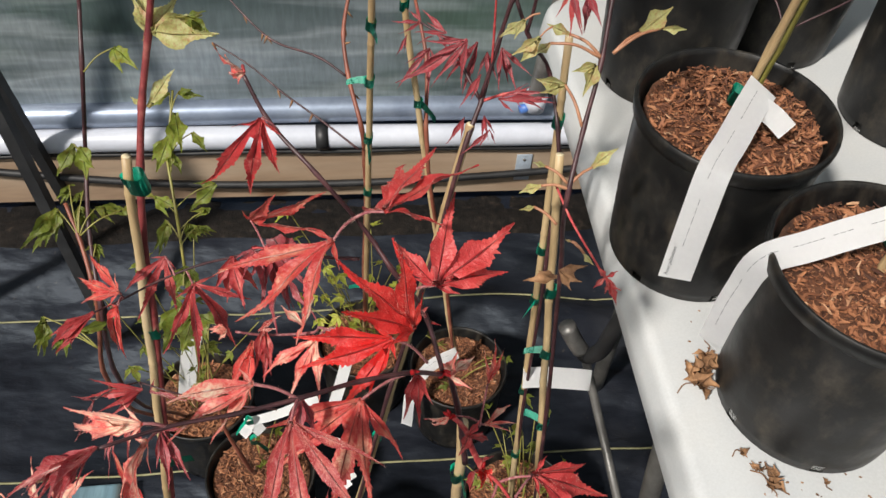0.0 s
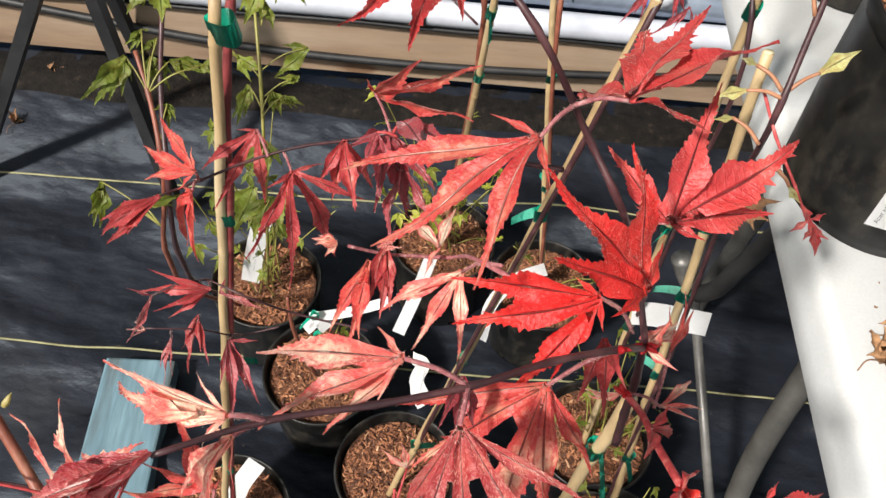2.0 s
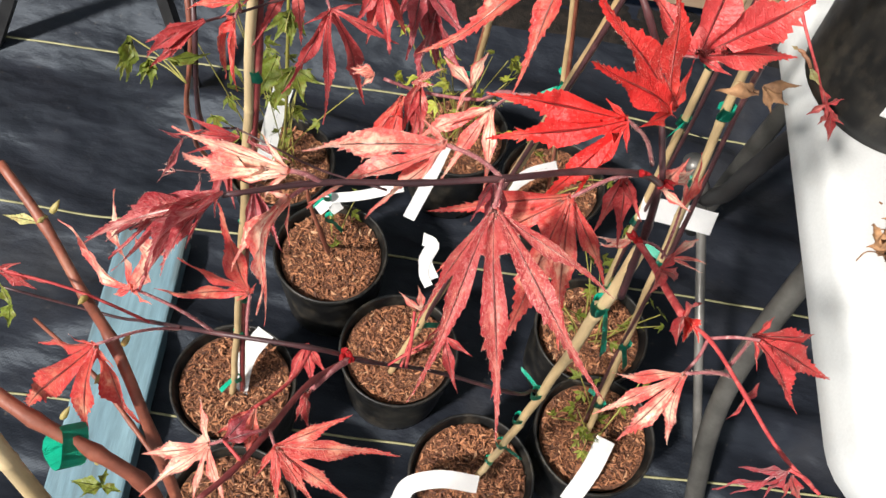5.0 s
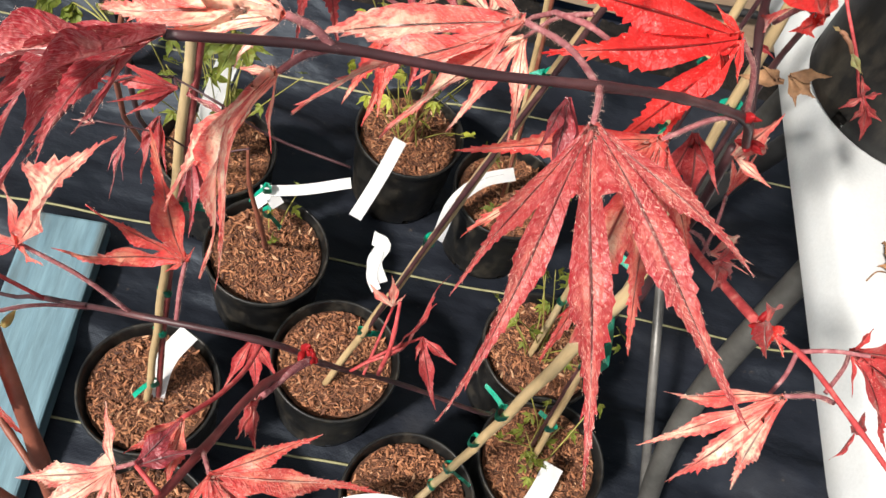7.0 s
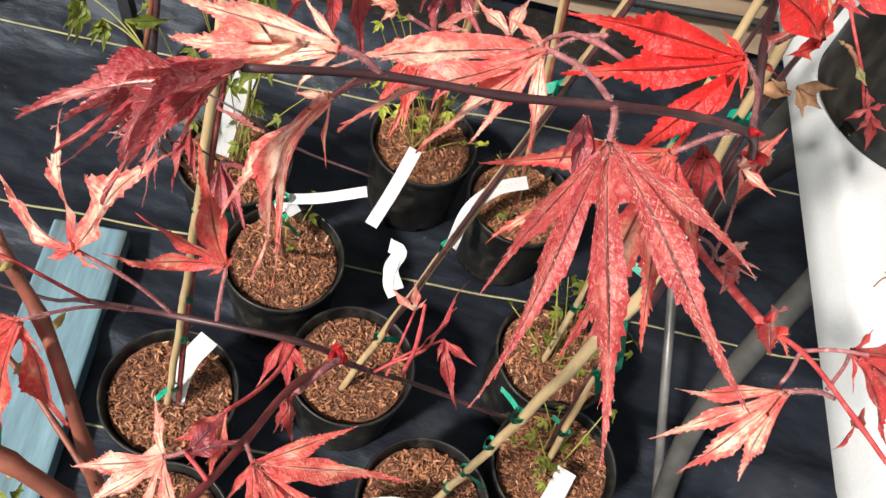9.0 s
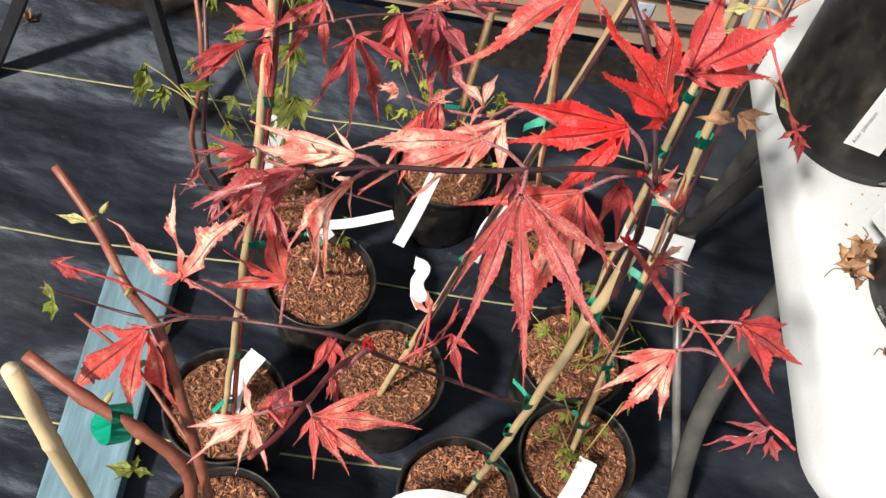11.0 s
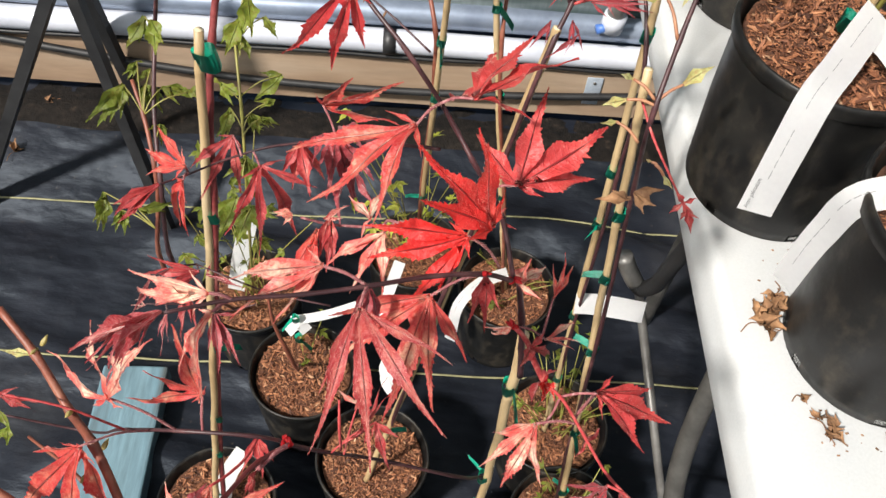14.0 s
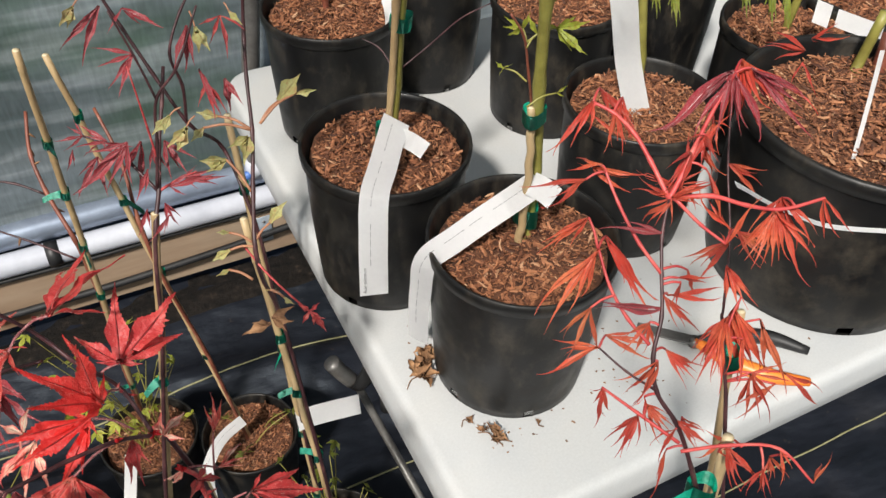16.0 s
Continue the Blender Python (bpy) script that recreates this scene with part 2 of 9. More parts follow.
M_LACESTEM = surface("pink_red_shoot", [(0.3, (0.4, 0.03, 0.035)), (0.6, (0.6, 0.09, 0.08)), (0.8, (0.7, 0.24, 0.19))], 60, 0.45, 0.8, 0.3, 0.0005, 300)
M_GREENSTEM = surface("green_bark", [(0.3, (0.16, 0.14, 0.03)), (0.6, (0.28, 0.26, 0.06)), (0.8, (0.36, 0.28, 0.12))], 30, 0.45, 0.8, 0.3, 0.0006, 200)
M_DOWN = surface("white_down", [(0.3, (0.78, 0.4, 0.32)), (0.7, (0.92, 0.66, 0.54))], 200, 0.6, 0.9, 0)
M_DRY = surface("dry_leaf", [(0.3, (0.13, 0.06, 0.028)), (0.6, (0.34, 0.18, 0.085)), (0.8, (0.5, 0.29, 0.14))], 80, 0.8, 0.6, 0.5, 0.001, 300)
M_RED = leafy("red_maple_leaf", [(0.3, (0.36, 0.02, 0.03)), (0.5, (0.51, 0.05, 0.056)), (0.64, (0.66, 0.165, 0.15)), (0.78, (0.85, 0.46, 0.385))], (0.95, 0.66, 0.6), 110, 0.4, 0.45, (0.25, 0.016, 0.026), rim=(0.38, 0.014, 0.024), rim_from=0.58)
M_ROSE = leafy("rose_red_leaf", [(0.3, (0.6, 0.036, 0.04)), (0.5, (0.74, 0.095, 0.08)), (0.62, (0.84, 0.27, 0.2)), (0.76, (0.94, 0.58, 0.44))], (0.96, 0.68, 0.58), 85, 0.48, 0.45, (0.38, 0.02, 0.03), rim=(0.58, 0.022, 0.03), rim_from=0.6)
M_CRIMSON = leafy("crimson_leaf", [(0.3, (0.46, 0.024, 0.036)), (0.55, (0.62, 0.06, 0.066)), (0.78, (0.74, 0.17, 0.15))], (0.85, 0.46, 0.42), 40, 0.42, 0.25, (0.26, 0.012, 0.02))
M_WINE = leafy("wine_red_leaf", [(0.3, (0.33, 0.02, 0.034)), (0.6, (0.5, 0.05, 0.06)), (0.8, (0.68, 0.18, 0.17))], (0.86, 0.52, 0.48), 60, 0.4, 0.35, (0.16, 0.008, 0.014))
M_SCARLET = leafy("scarlet_maple_leaf", [(0.3, (0.74, 0.02, 0.024)), (0.55, (0.88, 0.045, 0.045)), (0.75, (0.9, 0.12, 0.1))], (0.94, 0.55, 0.46), 60, 0.62, 0.18, (0.52, 0.016, 0.024))
# cream blotches put sunlit patches into the colour of these downy leaves
M_PALE = leafy("silvery_sunlit_pink_leaf", [(0.3, (0.72, 0.05, 0.055)), (0.42, (0.85, 0.21, 0.18)), (0.51, (0.93, 0.52, 0.43)), (0.62, (0.97, 0.84, 0.71))], (0.97, 0.87, 0.78), 70, 0.48, 0.5, (0.7, 0.1, 0.1), rim=(0.72, 0.055, 0.06), rim_from=0.6)
M_DARKRED = leafy("dark_red_leaf", [(0.3, (0.17, 0.012, 0.022)), (0.6, (0.34, 0.03, 0.044)), (0.8, (0.5, 0.12, 0.12))], (0.8, 0.56, 0.56), 34, 0.3, 0.6, (0.08, 0.005, 0.01), rim=(0.3, 0.012, 0.024))
M_BUD = leafy("streaked_opening_leaf", [(0.3, (0.3, 0.014, 0.03)), (0.5, (0.5, 0.05, 0.065)), (0.64, (0.66, 0.22, 0.22)), (0.78, (0.8, 0.5, 0.48))], (0.9, 0.66, 0.64), 90, 0.38, 0.6, (0.4, 0.02, 0.03), rim=(0.36, 0.01, 0.022))
M_LACE = leafy("orange_red_leaf", [(0.3, (0.32, 0.022, 0.026)), (0.5, (0.54, 0.06, 0.042)), (0.7, (0.66, 0.17, 0.08)), (0.82, (0.7, 0.3, 0.13))], (0.85, 0.55, 0.4), 24, 0.35, 0.25, (0.3, 0.03, 0.02))
M_GREEN = leafy("green_maple_leaf", [(0.3, (0.15, 0.2, 0.03)), (0.6, (0.27, 0.33, 0.055)), (0.8, (0.4, 0.44, 0.11))], (0.6, 0.7, 0.4), 26, 0.55, 0.08, (0.2, 0.25, 0.05))
M_YOUNG = leafy("young_yellow_green_leaf", [(0.3, (0.54, 0.36, 0.21)), (0.46, (0.5, 0.5, 0.21)), (0.8, (0.68, 0.7, 0.42))], (0.85, 0.85, 0.65), 70, 0.45, 0.1, (0.5, 0.42, 0.16))

M_LIME = leafy("lime_leaf", [(0.3, (0.3, 0.36, 0.04)), (0.6, (0.45, 0.5, 0.07)), (0.8, (0.58, 0.6, 0.14))], (0.8, 0.8, 0.6), 40, 0.45, 0.1, (0.35, 0.4, 0.06))

# bark chips take their tone from each loose island
M_CHIP = bpy.data.materials.new("bark_chip")
nt, nd, lk, bs = nodes_of(M_CHIP)
geo = nt.nodes.new("ShaderNodeNewGeometry")
cr = ramp_node(nt, geo.outputs["Random Per Island"], [(0.0, (0.055, 0.019, 0.01)), (0.3, (0.19, 0.068, 0.031)), (0.7, (0.39, 0.155, 0.07)), (0.93, (0.5, 0.215, 0.1)), (1.0, (0.64, 0.38, 0.22))])
gr = noise_node(nt, 240, 4, 0.6, stretch=(1, 1, 1))
gm = ramp_node(nt, gr.outputs[0], [(0.3, (0.6, 0.6, 0.6)), (0.7, (1, 1, 1))])
lk.new(mix_node(nt, 1.0, cr.outputs[0], gm.outputs[0], "MULTIPLY"), bs.inputs["Base Color"])
bs.inputs["Roughness"].default_value = 0.75
lk.new(bump_node(nt, gr.outputs[0], 0.5, 0.001).outputs[0], bs.inputs["Normal"])

# woven weed mat: dusty black plastic cloth with a fine weave
M_MAT = bpy.data.materials.new("woven_weed_mat")
nt, nd, lk, bs = nodes_of(M_MAT)
dust = noise_node(nt, 3.2, 6, 0.6)
col = ramp_node(nt, dust.outputs[0], [(0.35, (0.006, 0.0075, 0.011)), (0.55, (0.012, 0.0135, 0.019)), (0.8, (0.035, 0.035, 0.038))]).outputs[0]
speck = noise_node(nt, 70, 3, 0.7)
sp = ramp_node(nt, speck.outputs[0], [(0.66, (0, 0, 0)), (0.8, (0.5, 0.5, 0.5))])
col = mix_node(nt, sp.outputs[0], col, (0.11, 0.09, 0.07))
lk.new(col, bs.inputs["Base Color"])
wv = []
for axis in ("X", "Y"):
    w = nt.nodes.new("ShaderNodeTexWave")
    w.bands_direction = axis
    w.inputs["Scale"].default_value = 150
    tc = nt.nodes.new("ShaderNodeTexCoord")
    lk.new(tc.outputs["Object"], w.inputs["Vector"])
    wv.append(w)
weave = nt.nodes.new("ShaderNodeMath")
weave.operation = "ADD"
lk.new(wv[0].outputs["Fac"], weave.inputs[0])
lk.new(wv[1].outputs["Fac"], weave.inputs[1])
bw = bump_node(nt, weave.outputs[0], 0.2, 0.0005)
crease = noise_node(nt, 6, 2, 0.45, stretch=(0.4, 1, 1))
bc = bump_node(nt, crease.outputs[0], 0.9, 0.06, bw.outputs[0])
crumple = noise_node(nt, 15, 2, 0.5, stretch=(0.6, 1, 1))
bc2 = bump_node(nt, crumple.outputs[0], 0.7, 0.02, bc.outputs[0])
wrinkle = noise_node(nt, 42, 3, 0.6, stretch=(0.5, 1, 1))
bc2 = bump_node(nt, wrinkle.outputs[0], 0.5, 0.005, bc2.outputs[0])
lk.new(bc2.outputs[0], bs.inputs["Normal"])
bs.inputs["Roughness"].default_value = 0.46
bs.inputs["Specular IOR Level"].default_value = 0.22
bs.inputs["Specular Tint"].default_value = (0.75, 0.87, 1.0, 1)

# milky greenhouse film with drawn-out creases, their highlights painted in; some light passes
M_FILM = bpy.data.materials.new("greenhouse_film")
nt, nd, lk, bs = nodes_of(M_FILM)
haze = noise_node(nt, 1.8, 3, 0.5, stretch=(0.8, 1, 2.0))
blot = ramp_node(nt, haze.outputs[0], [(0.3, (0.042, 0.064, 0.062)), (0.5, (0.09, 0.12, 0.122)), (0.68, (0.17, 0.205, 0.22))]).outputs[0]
# broad pale streaks painted as light caught by the folds
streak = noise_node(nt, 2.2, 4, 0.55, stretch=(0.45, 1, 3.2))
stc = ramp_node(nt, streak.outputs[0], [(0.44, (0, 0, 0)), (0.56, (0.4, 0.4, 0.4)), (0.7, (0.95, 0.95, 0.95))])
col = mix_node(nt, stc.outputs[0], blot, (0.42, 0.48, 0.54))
# green of plants outside, put into the film's colour
outside_green = noise_node(nt, 3.5, 4, 0.6, stretch=(0.8, 1, 1.2))
ls = ramp_node(nt, outside_green.outputs[0], [(0.5, (0, 0, 0)), (0.68, (0.55, 0.55, 0.55))])
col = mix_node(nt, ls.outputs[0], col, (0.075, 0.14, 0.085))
# pale lines painted for the glint along narrow creases
crease_glint = noise_node(nt, 3.0, 3, 0.5, stretch=(0.7, 1, 6.0))
tc2 = ramp_node(nt, crease_glint.outputs[0], [(0.48, (0, 0, 0)), (0.6, (0.32, 0.32, 0.32)), (0.68, (0.12, 0.12, 0.12))])
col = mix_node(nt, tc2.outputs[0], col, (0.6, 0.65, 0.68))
weft = noise_node(nt, 90, 3, 0.6, stretch=(1.6, 1, 0.25))
wf = ramp_node(nt, weft.outputs[0], [(0.35, (0.8, 0.8, 0.8)), (0.65, (1, 1, 1))])
col = mix_node(nt, 1.0, col, wf.outputs[0], "MULTIPLY")
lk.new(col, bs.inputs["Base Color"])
bs.inputs["Roughness"].default_value = 0.3
bb = bump_node(nt, streak.outputs[0], 0.5, 0.02)
lk.new(bb.outputs[0], bs.inputs["Normal"])
trn = nt.nodes.new("ShaderNodeBsdfTranslucent")
lk.new(col, trn.inputs[0])
mx = nt.nodes.new("ShaderNodeMixShader")
mx.inputs[0].default_value = 0.3
lk.new(bs.outputs[0], mx.inputs[1])
lk.new(trn.outputs[0], mx.inputs[2])
lk.new(mx.outputs[0], nt.nodes["Material Output"].inputs[0])

# ---------------------------------------------------------------- mesh helpers


def finish(name, bm, material, smooth=True):
    me = bpy.data.meshes.new(name)
    bm.normal_update()
    bm.to_mesh(me)
    bm.free()
    me.materials.append(material)
    if smooth:
        for p in me.polygons:
            p.use_smooth = True
    return me


def part(name, bm, material, parent, label="", smooth=True):
    ob = new(name, finish(name, bm, material, smooth))
    ob.parent = parent
    return tagged(ob, label)


def thing(name, where, label, category, group="", turn=0.0):
    ob = new(name)
    ob.empty_display_size = 0.05
    ob.matrix_basis = pose(*where, 0, 0, turn)
    return tagged(ob, label, category, group)


def V(*a):
    return Vector(a)


def smooth_path(points, steps=6):
    """A smooth line through the points, its slope weighed by their distances."""
    p = [Vector(q) for q in points]
    if len(p) < 3:
        return [p[0].lerp(p[-1], i / steps) for i in range(steps + 1)]
    n = len(p)
    gap = [max(1e-6, (p[i + 1] - p[i]).length) for i in range(n - 1)]
    slope = [(p[i + 1] - p[i]) / gap[i] for i in range(n - 1)]
    tan = [slope[0]] + [(slope[i - 1] * gap[i] + slope[i] * gap[i - 1]) / (gap[i] + gap[i - 1]) for i in range(1, n - 1)] + [slope[-1]]
    out = []
    for i in range(n - 1):
        for k in range(steps):
            t = k / steps
            out.append(p[i] * (2 * t ** 3 - 3 * t * t + 1) + tan[i] * (gap[i] * (t ** 3 - 2 * t * t + t)) + p[i + 1] * (3 * t * t - 2 * t ** 3) + tan[i + 1] * (gap[i] * (t ** 3 - t * t)))
    return out + [p[-1]]


def add_tube(bm, pts, radii, sides=8, cap=True):
    """A round tube along pts; radii: one number, a pair (start, end) or one for each point."""
    n = len(pts)
    if isinstance(radii, (int, float)):
        radii = [radii] * n
    elif len(radii) == 2 and n != 2:
        radii = [radii[0] + (radii[1] - radii[0]) * i / (n - 1) for i in range(n)]
    ref = None
    rings = []
    for i, p in enumerate(pts):
        d = (pts[min(i + 1, n - 1)] - pts[max(i - 1, 0)]).normalized()
        if ref is None:
            ref = d.orthogonal().normalized()
        ref = (ref - d * ref.dot(d)).normalized()
        side = d.cross(ref)
        rings.append([bm.verts.new(p + (ref * math.cos(a) + side * math.sin(a)) * radii[i]) for a in (2 * math.pi * k / sides for k in range(sides))])
    for a, b in zip(rings, rings[1:]):
        for k in range(sides):
            bm.faces.new((a[k], a[(k + 1) % sides], b[(k + 1) % sides], b[k]))
    if cap:
        bm.faces.new(rings[0][::-1])
        bm.faces.new(rings[-1])
    return bm


def tube(pts, radii, sides=8):
    return add_tube(bmesh.new(), pts, radii, sides)


def add_lathe(bm, profile, segs=40, cx=0.0, cy=0.0):
    rings = [[bm.verts.new((cx + r * math.cos(2 * math.pi * k / segs), cy + r * math.sin(2 * math.pi * k / segs), z)) for k in range(segs)] for r, z in profile]
    for a, b in zip(rings, rings[1:]):
        for k in range(segs):
            bm.faces.new((a[k], a[(k + 1) % segs], b[(k + 1) % segs], b[k]))
    return bm, rings


def add_box(bm, x0, y0, z0, x1, y1, z1, bevel=0.0, m=None):
    ret = bmesh.ops.create_cube(bm, size=1, matrix=Matrix.LocRotScale(((x0 + x1) / 2, (y0 + y1) / 2, (z0 + z1) / 2), None, (x1 - x0, y1 - y0, z1 - z0)))
    vs = ret["verts"]
    if bevel:
        es = list({e for v in vs for e in v.link_edges})
        r2 = bmesh.ops.bevel(bm, geom=es, offset=bevel, segments=2, affect="EDGES", profile=0.5)
        vs = list({v for f in r2["faces"] for v in f.verts} | {v for v in vs if v.is_valid})
    if m:
        bmesh.ops.transform(bm, matrix=m, verts=vs)
    return bm


def box(*a, **k):
    return add_box(bmesh.new(), *a, **k)

# ---------------------------------------------------------------- ground and wall
WALL_TURN = 5.0                     # the wall and the mat's seams run at this turn
SLOPE = math.tan(radians(WALL_TURN))
WALL_Y = 1.25


def ground_z(x, y):
    """Creased cloth, lifted against the base board."""
    u, v = x, y - SLOPE * x
    fold = noise.noise((u * 1.6, v * 7, 0.3)) * 0.009 + noise.noise((u * 4, v * 15, 4.1)) * 0.007
    ridge = max(0.0, noise.noise((u * 2.2 + 3, v * 9 + 2, 7.7)) - 0.12) * 0.08
    fade = min(1.0, max(0.0, (math.hypot(x + 0.02, y - 0.55) - 0.1) / 0.4))
    k = min(1.0, max(0.0, (v - (WALL_Y - 0.28)) / 0.26))
    return (fold + ridge) * (0.2 + 0.8 * fade) - 0.004 + 0.085 * k * k * (3 - 2 * k)


xs = sorted({round(-1.5 + 0.02 * i, 3) for i in range(151)} | {-8, -6, -4, -3, -2.4, -1.9, 1.9, 2.4, 3, 4, 6, 8})
ys = sorted({round(-0.4 + 0.016 * i, 4) for i in range(113)} | {-6, -4.5, -3, -2, -1.4, -0.9, -0.6, 1.5, 1.7, 2, 3})
bm = bmesh.new()
grid = [[bm.verts.new((x, y, ground_z(x, y))) for x in xs] for y in ys]
for j in range(len(ys) - 1):
    for i in range(len(xs) - 1):
        bm.faces.new((grid[j][i], grid[j][i + 1], grid[j + 1][i + 1], grid[j + 1][i]))
ground = tagged(new("ground", finish("ground", bm, M_MAT)), "creased black woven weed mat with yellowish seam threads", "ground", kind="structure")

M_THREAD = surface("yellow_thread", [(0.3, (0.2, 0.19, 0.09)), (0.7, (0.38, 0.36, 0.2))], 40, 0.7, 0.7, 0.2, 0.0005)
for v in (-0.61, -0.28, 0.05, 0.38, 0.695, 1.03):
    pts = []
    for i in range(180):
        x = -1.6 + i * 0.018
        y = v + SLOPE * x + 0.006 * noise.noise((x * 3, v * 5, 0)) + 0.003 * noise.noise((x * 11, v * 5, 3))
        pts.append(V(x, y, ground_z(x, y) + 0.0016))
    part("seam_thread", tube(pts, 0.0019, 5), M_THREAD, ground, "yellowish seam thread")

wall_frame = pose(0, WALL_Y, 0, 0, 0, WALL_TURN)

# near-black soil heaped in the gap along the foot of the wall, with crumbs and scraps on it
M_SOIL = surface("near_black_soil", [(0.3, (0.004, 0.0035, 0.003)), (0.6, (0.014, 0.011, 0.009)), (0.82, (0.06, 0.042, 0.03))], 60, 0.9, 0.7, 0.8, 0.004, 160, spec=0.2)
bm = bmesh.new()
strip = []
for i in range(300):
    u = -3.2 + 0.017 * i
    row = []
    for j in range(7):
        f = j / 6
        p = wall_frame @ V(u, -0.085 * (1 - f) - 0.014 * noise.noise((u * 6, 2.0, 0)) * (1 - f) + 0.03 * f, 0)
        p.z = max(ground_z(p.x, p.y), 0) + 0.012 * math.sin(math.pi * min(1, f * 1.4)) + 0.006 * noise.noise((u * 22, f * 4, 1.0)) * (0.2 + f) - (0.008 if j == 0 else 0)
        if f > 0.6:
            p.z = min(p.z, 0.112)
        row.append(bm.verts.new(p))
    strip.append(row)
for a, b in zip(strip, strip[1:]):
    for j in range(6):
        bm.faces.new((a[j], b[j], b[j + 1], a[j + 1]))
tagged(new("soil_strip", finish("soil_strip", bm, M_SOIL)), "near-black soil heaped along the foot of the board", "soil", kind="structure")


def on_wall(points):
    return [wall_frame @ Vector(p) for p in points]


board = tagged(new("base_board", finish("base_board", box(-3.2, 0.0, 0.118, 1.9, 0.04, 0.246, bevel=0.003, m=wall_frame), M_BOARD, False)), "raw pine base board along the film wall", "board", kind="structure")
bm = bmesh.new()
add_tube(bm, on_wall([(-3.2 + 0.2 * i, 0.0, 0.279 + 0.002 * math.sin(i)) for i in range(26)]), 0.023, 16)
white_pipe = tagged(new("white_pipe", finish("white_pipe", bm, M_WHITE_PIPE)), "white plastic pipe resting on the base board", "pipe")
bm = tube(on_wall([(-3.2 + 0.2 * i, 0.03, 0.32 + 0.004 * math.sin(i * 0.9)) for i in range(26)]), 0.025, 16)
grey_pipe = tagged(new("grey_pipe", finish("grey_pipe", bm, M_GREY_PIPE)), "grey galvanised pipe at the foot of the film", "pipe")
for cx in (-0.185, -1.15):
    c = on_wall([(cx - 0.012, 0.0, 0.279), (cx + 0.012, 0.0, 0.279)])
    tagged(new("pipe_clip", finish("pipe_clip", tube(c, 0.0252, 16), M_BLACK)), "black rubber clip round the white pipe", "clip", "pipe clips")
bm = tube(on_wall([(-3.0 + 0.1 * i, -0.008, 0.2495 + 0.002 * math.sin(i * 1.7)) for i in range(48)]), 0.0045, 8)
tagged(new("thin_tube", finish("thin_tube", bm, M_BLACK)), "thin black drip tube under the white pipe", "tube")
bm = tube(smooth_path(on_wall([(-1.6, -0.012, 0.245), (-0.95, -0.012, 0.236), (-0.8, -0.014, 0.215), (-0.5, -0.016, 0.178), (-0.2, -0.016, 0.168), (0.1, -0.016, 0.178), (0.45, -0.014, 0.205), (0.9, -0.012, 0.235), (1.6, -0.012, 0.236)]), 8), 0.0075, 10)
tagged(new("drip_hose", finish("drip_hose", bm, M_BLACK)), "black irrigation hose sagging in front of the board", "hose")

post = thing("hoop_post", (0.222, 1.266, 0.352), "grey upright hoop pipe with a blue coupling at its foot", "pipe")
part("pipe", tube(smooth_path([V(0, 0, -0.004), V(0.012, 0.0, 0.16), V(0.04, -0.004, 0.4), V(0.09, -0.06, 0.9), V(0.12, -0.3, 1.5)], 6), 0.0165, 14), M_STEEL, post)
part("collar", tube([V(0, 0, -0.006), V(0.003, 0, 0.028)], 0.0215, 14), M_WHITE_PIPE, post, "pale plastic collar")
M_COUPLING = surface("blue_plastic", [(0.3, (0.05, 0.13, 0.4)), (0.7, (0.1, 0.22, 0.55))], 40, 0.45, 0.8, 0.2, 0.0005)
part("coupling", tube([V(-0.028, -0.012, -0.002), V(-0.004, -0.006, 0.002)], 0.009, 10), M_COUPLING, post, "blue plastic coupling")
M_PLATE = surface("zinc_plate", [(0.3, (0.5, 0.6, 0.72)), (0.7, (0.75, 0.82, 0.9))], 25, 0.3, 0.8, 0.2, 0.0005, metal=0.5)
for u in (0.222, -1.08):
    plate = thing("joining_plate", tuple(wall_frame @ V(u, -0.0026, 0.19)), "small bright zinc plate screwed to the board", "bracket", "board plates", WALL_TURN)
    part("plate", box(-0.016, -0.0012, -0.035, 0.016, 0.0012, 0.035, bevel=0.0006), M_PLATE, plate)
    for z in (-0.022, 0.022):
        part("screw", tube([V(0, -0.0012, z), V(0, -0.003, z)], 0.0032, 10), M_STEEL, plate)

# film wall, bulging outwards as it rises to the roof
def film_point(u, s):
    """u along the wall, s up the sheet."""
    z = 0.315 + s
    out = 0.035 + 0.05 * s - 0.18 * s * s * 0.4
    w = noise.noise((u * 1.1, s * 5.5, 1.0)) * 0.018 + noise.noise((u * 2.5, s * 15, 5.0)) * 0.007
    return wall_frame @ V(u, out + w * min(1, s * 8), z)


bm = bmesh.new()
us = [-6.1, -5.2, -4.4, -3.8] + [-3.4 + 0.05 * i for i in range(109)] + [2.6, 3.4, 4.4, 5.3, 6.1]
ss = [0.0] + [0.02 + 0.02 * i for i in range(45)] + [1.0, 1.15, 1.3, 1.5, 1.75]
g2 = [[bm.verts.new(film_point(u, s)) for u in us] for s in ss]
for j in range(len(ss) - 1):
    for i in range(len(us) - 1):
        bm.faces.new((g2[j][i], g2[j][i + 1], g2[j + 1][i + 1], g2[j + 1][i]))
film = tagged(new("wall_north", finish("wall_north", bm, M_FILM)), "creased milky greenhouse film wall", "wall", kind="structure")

# ---------------------------------------------------------------- folding table
TABLE_Z = 0.745
TABLE = pose(0.2296, 0.203, 0, 0, 0, 5.2)
TL, TW = 1.83, 0.812


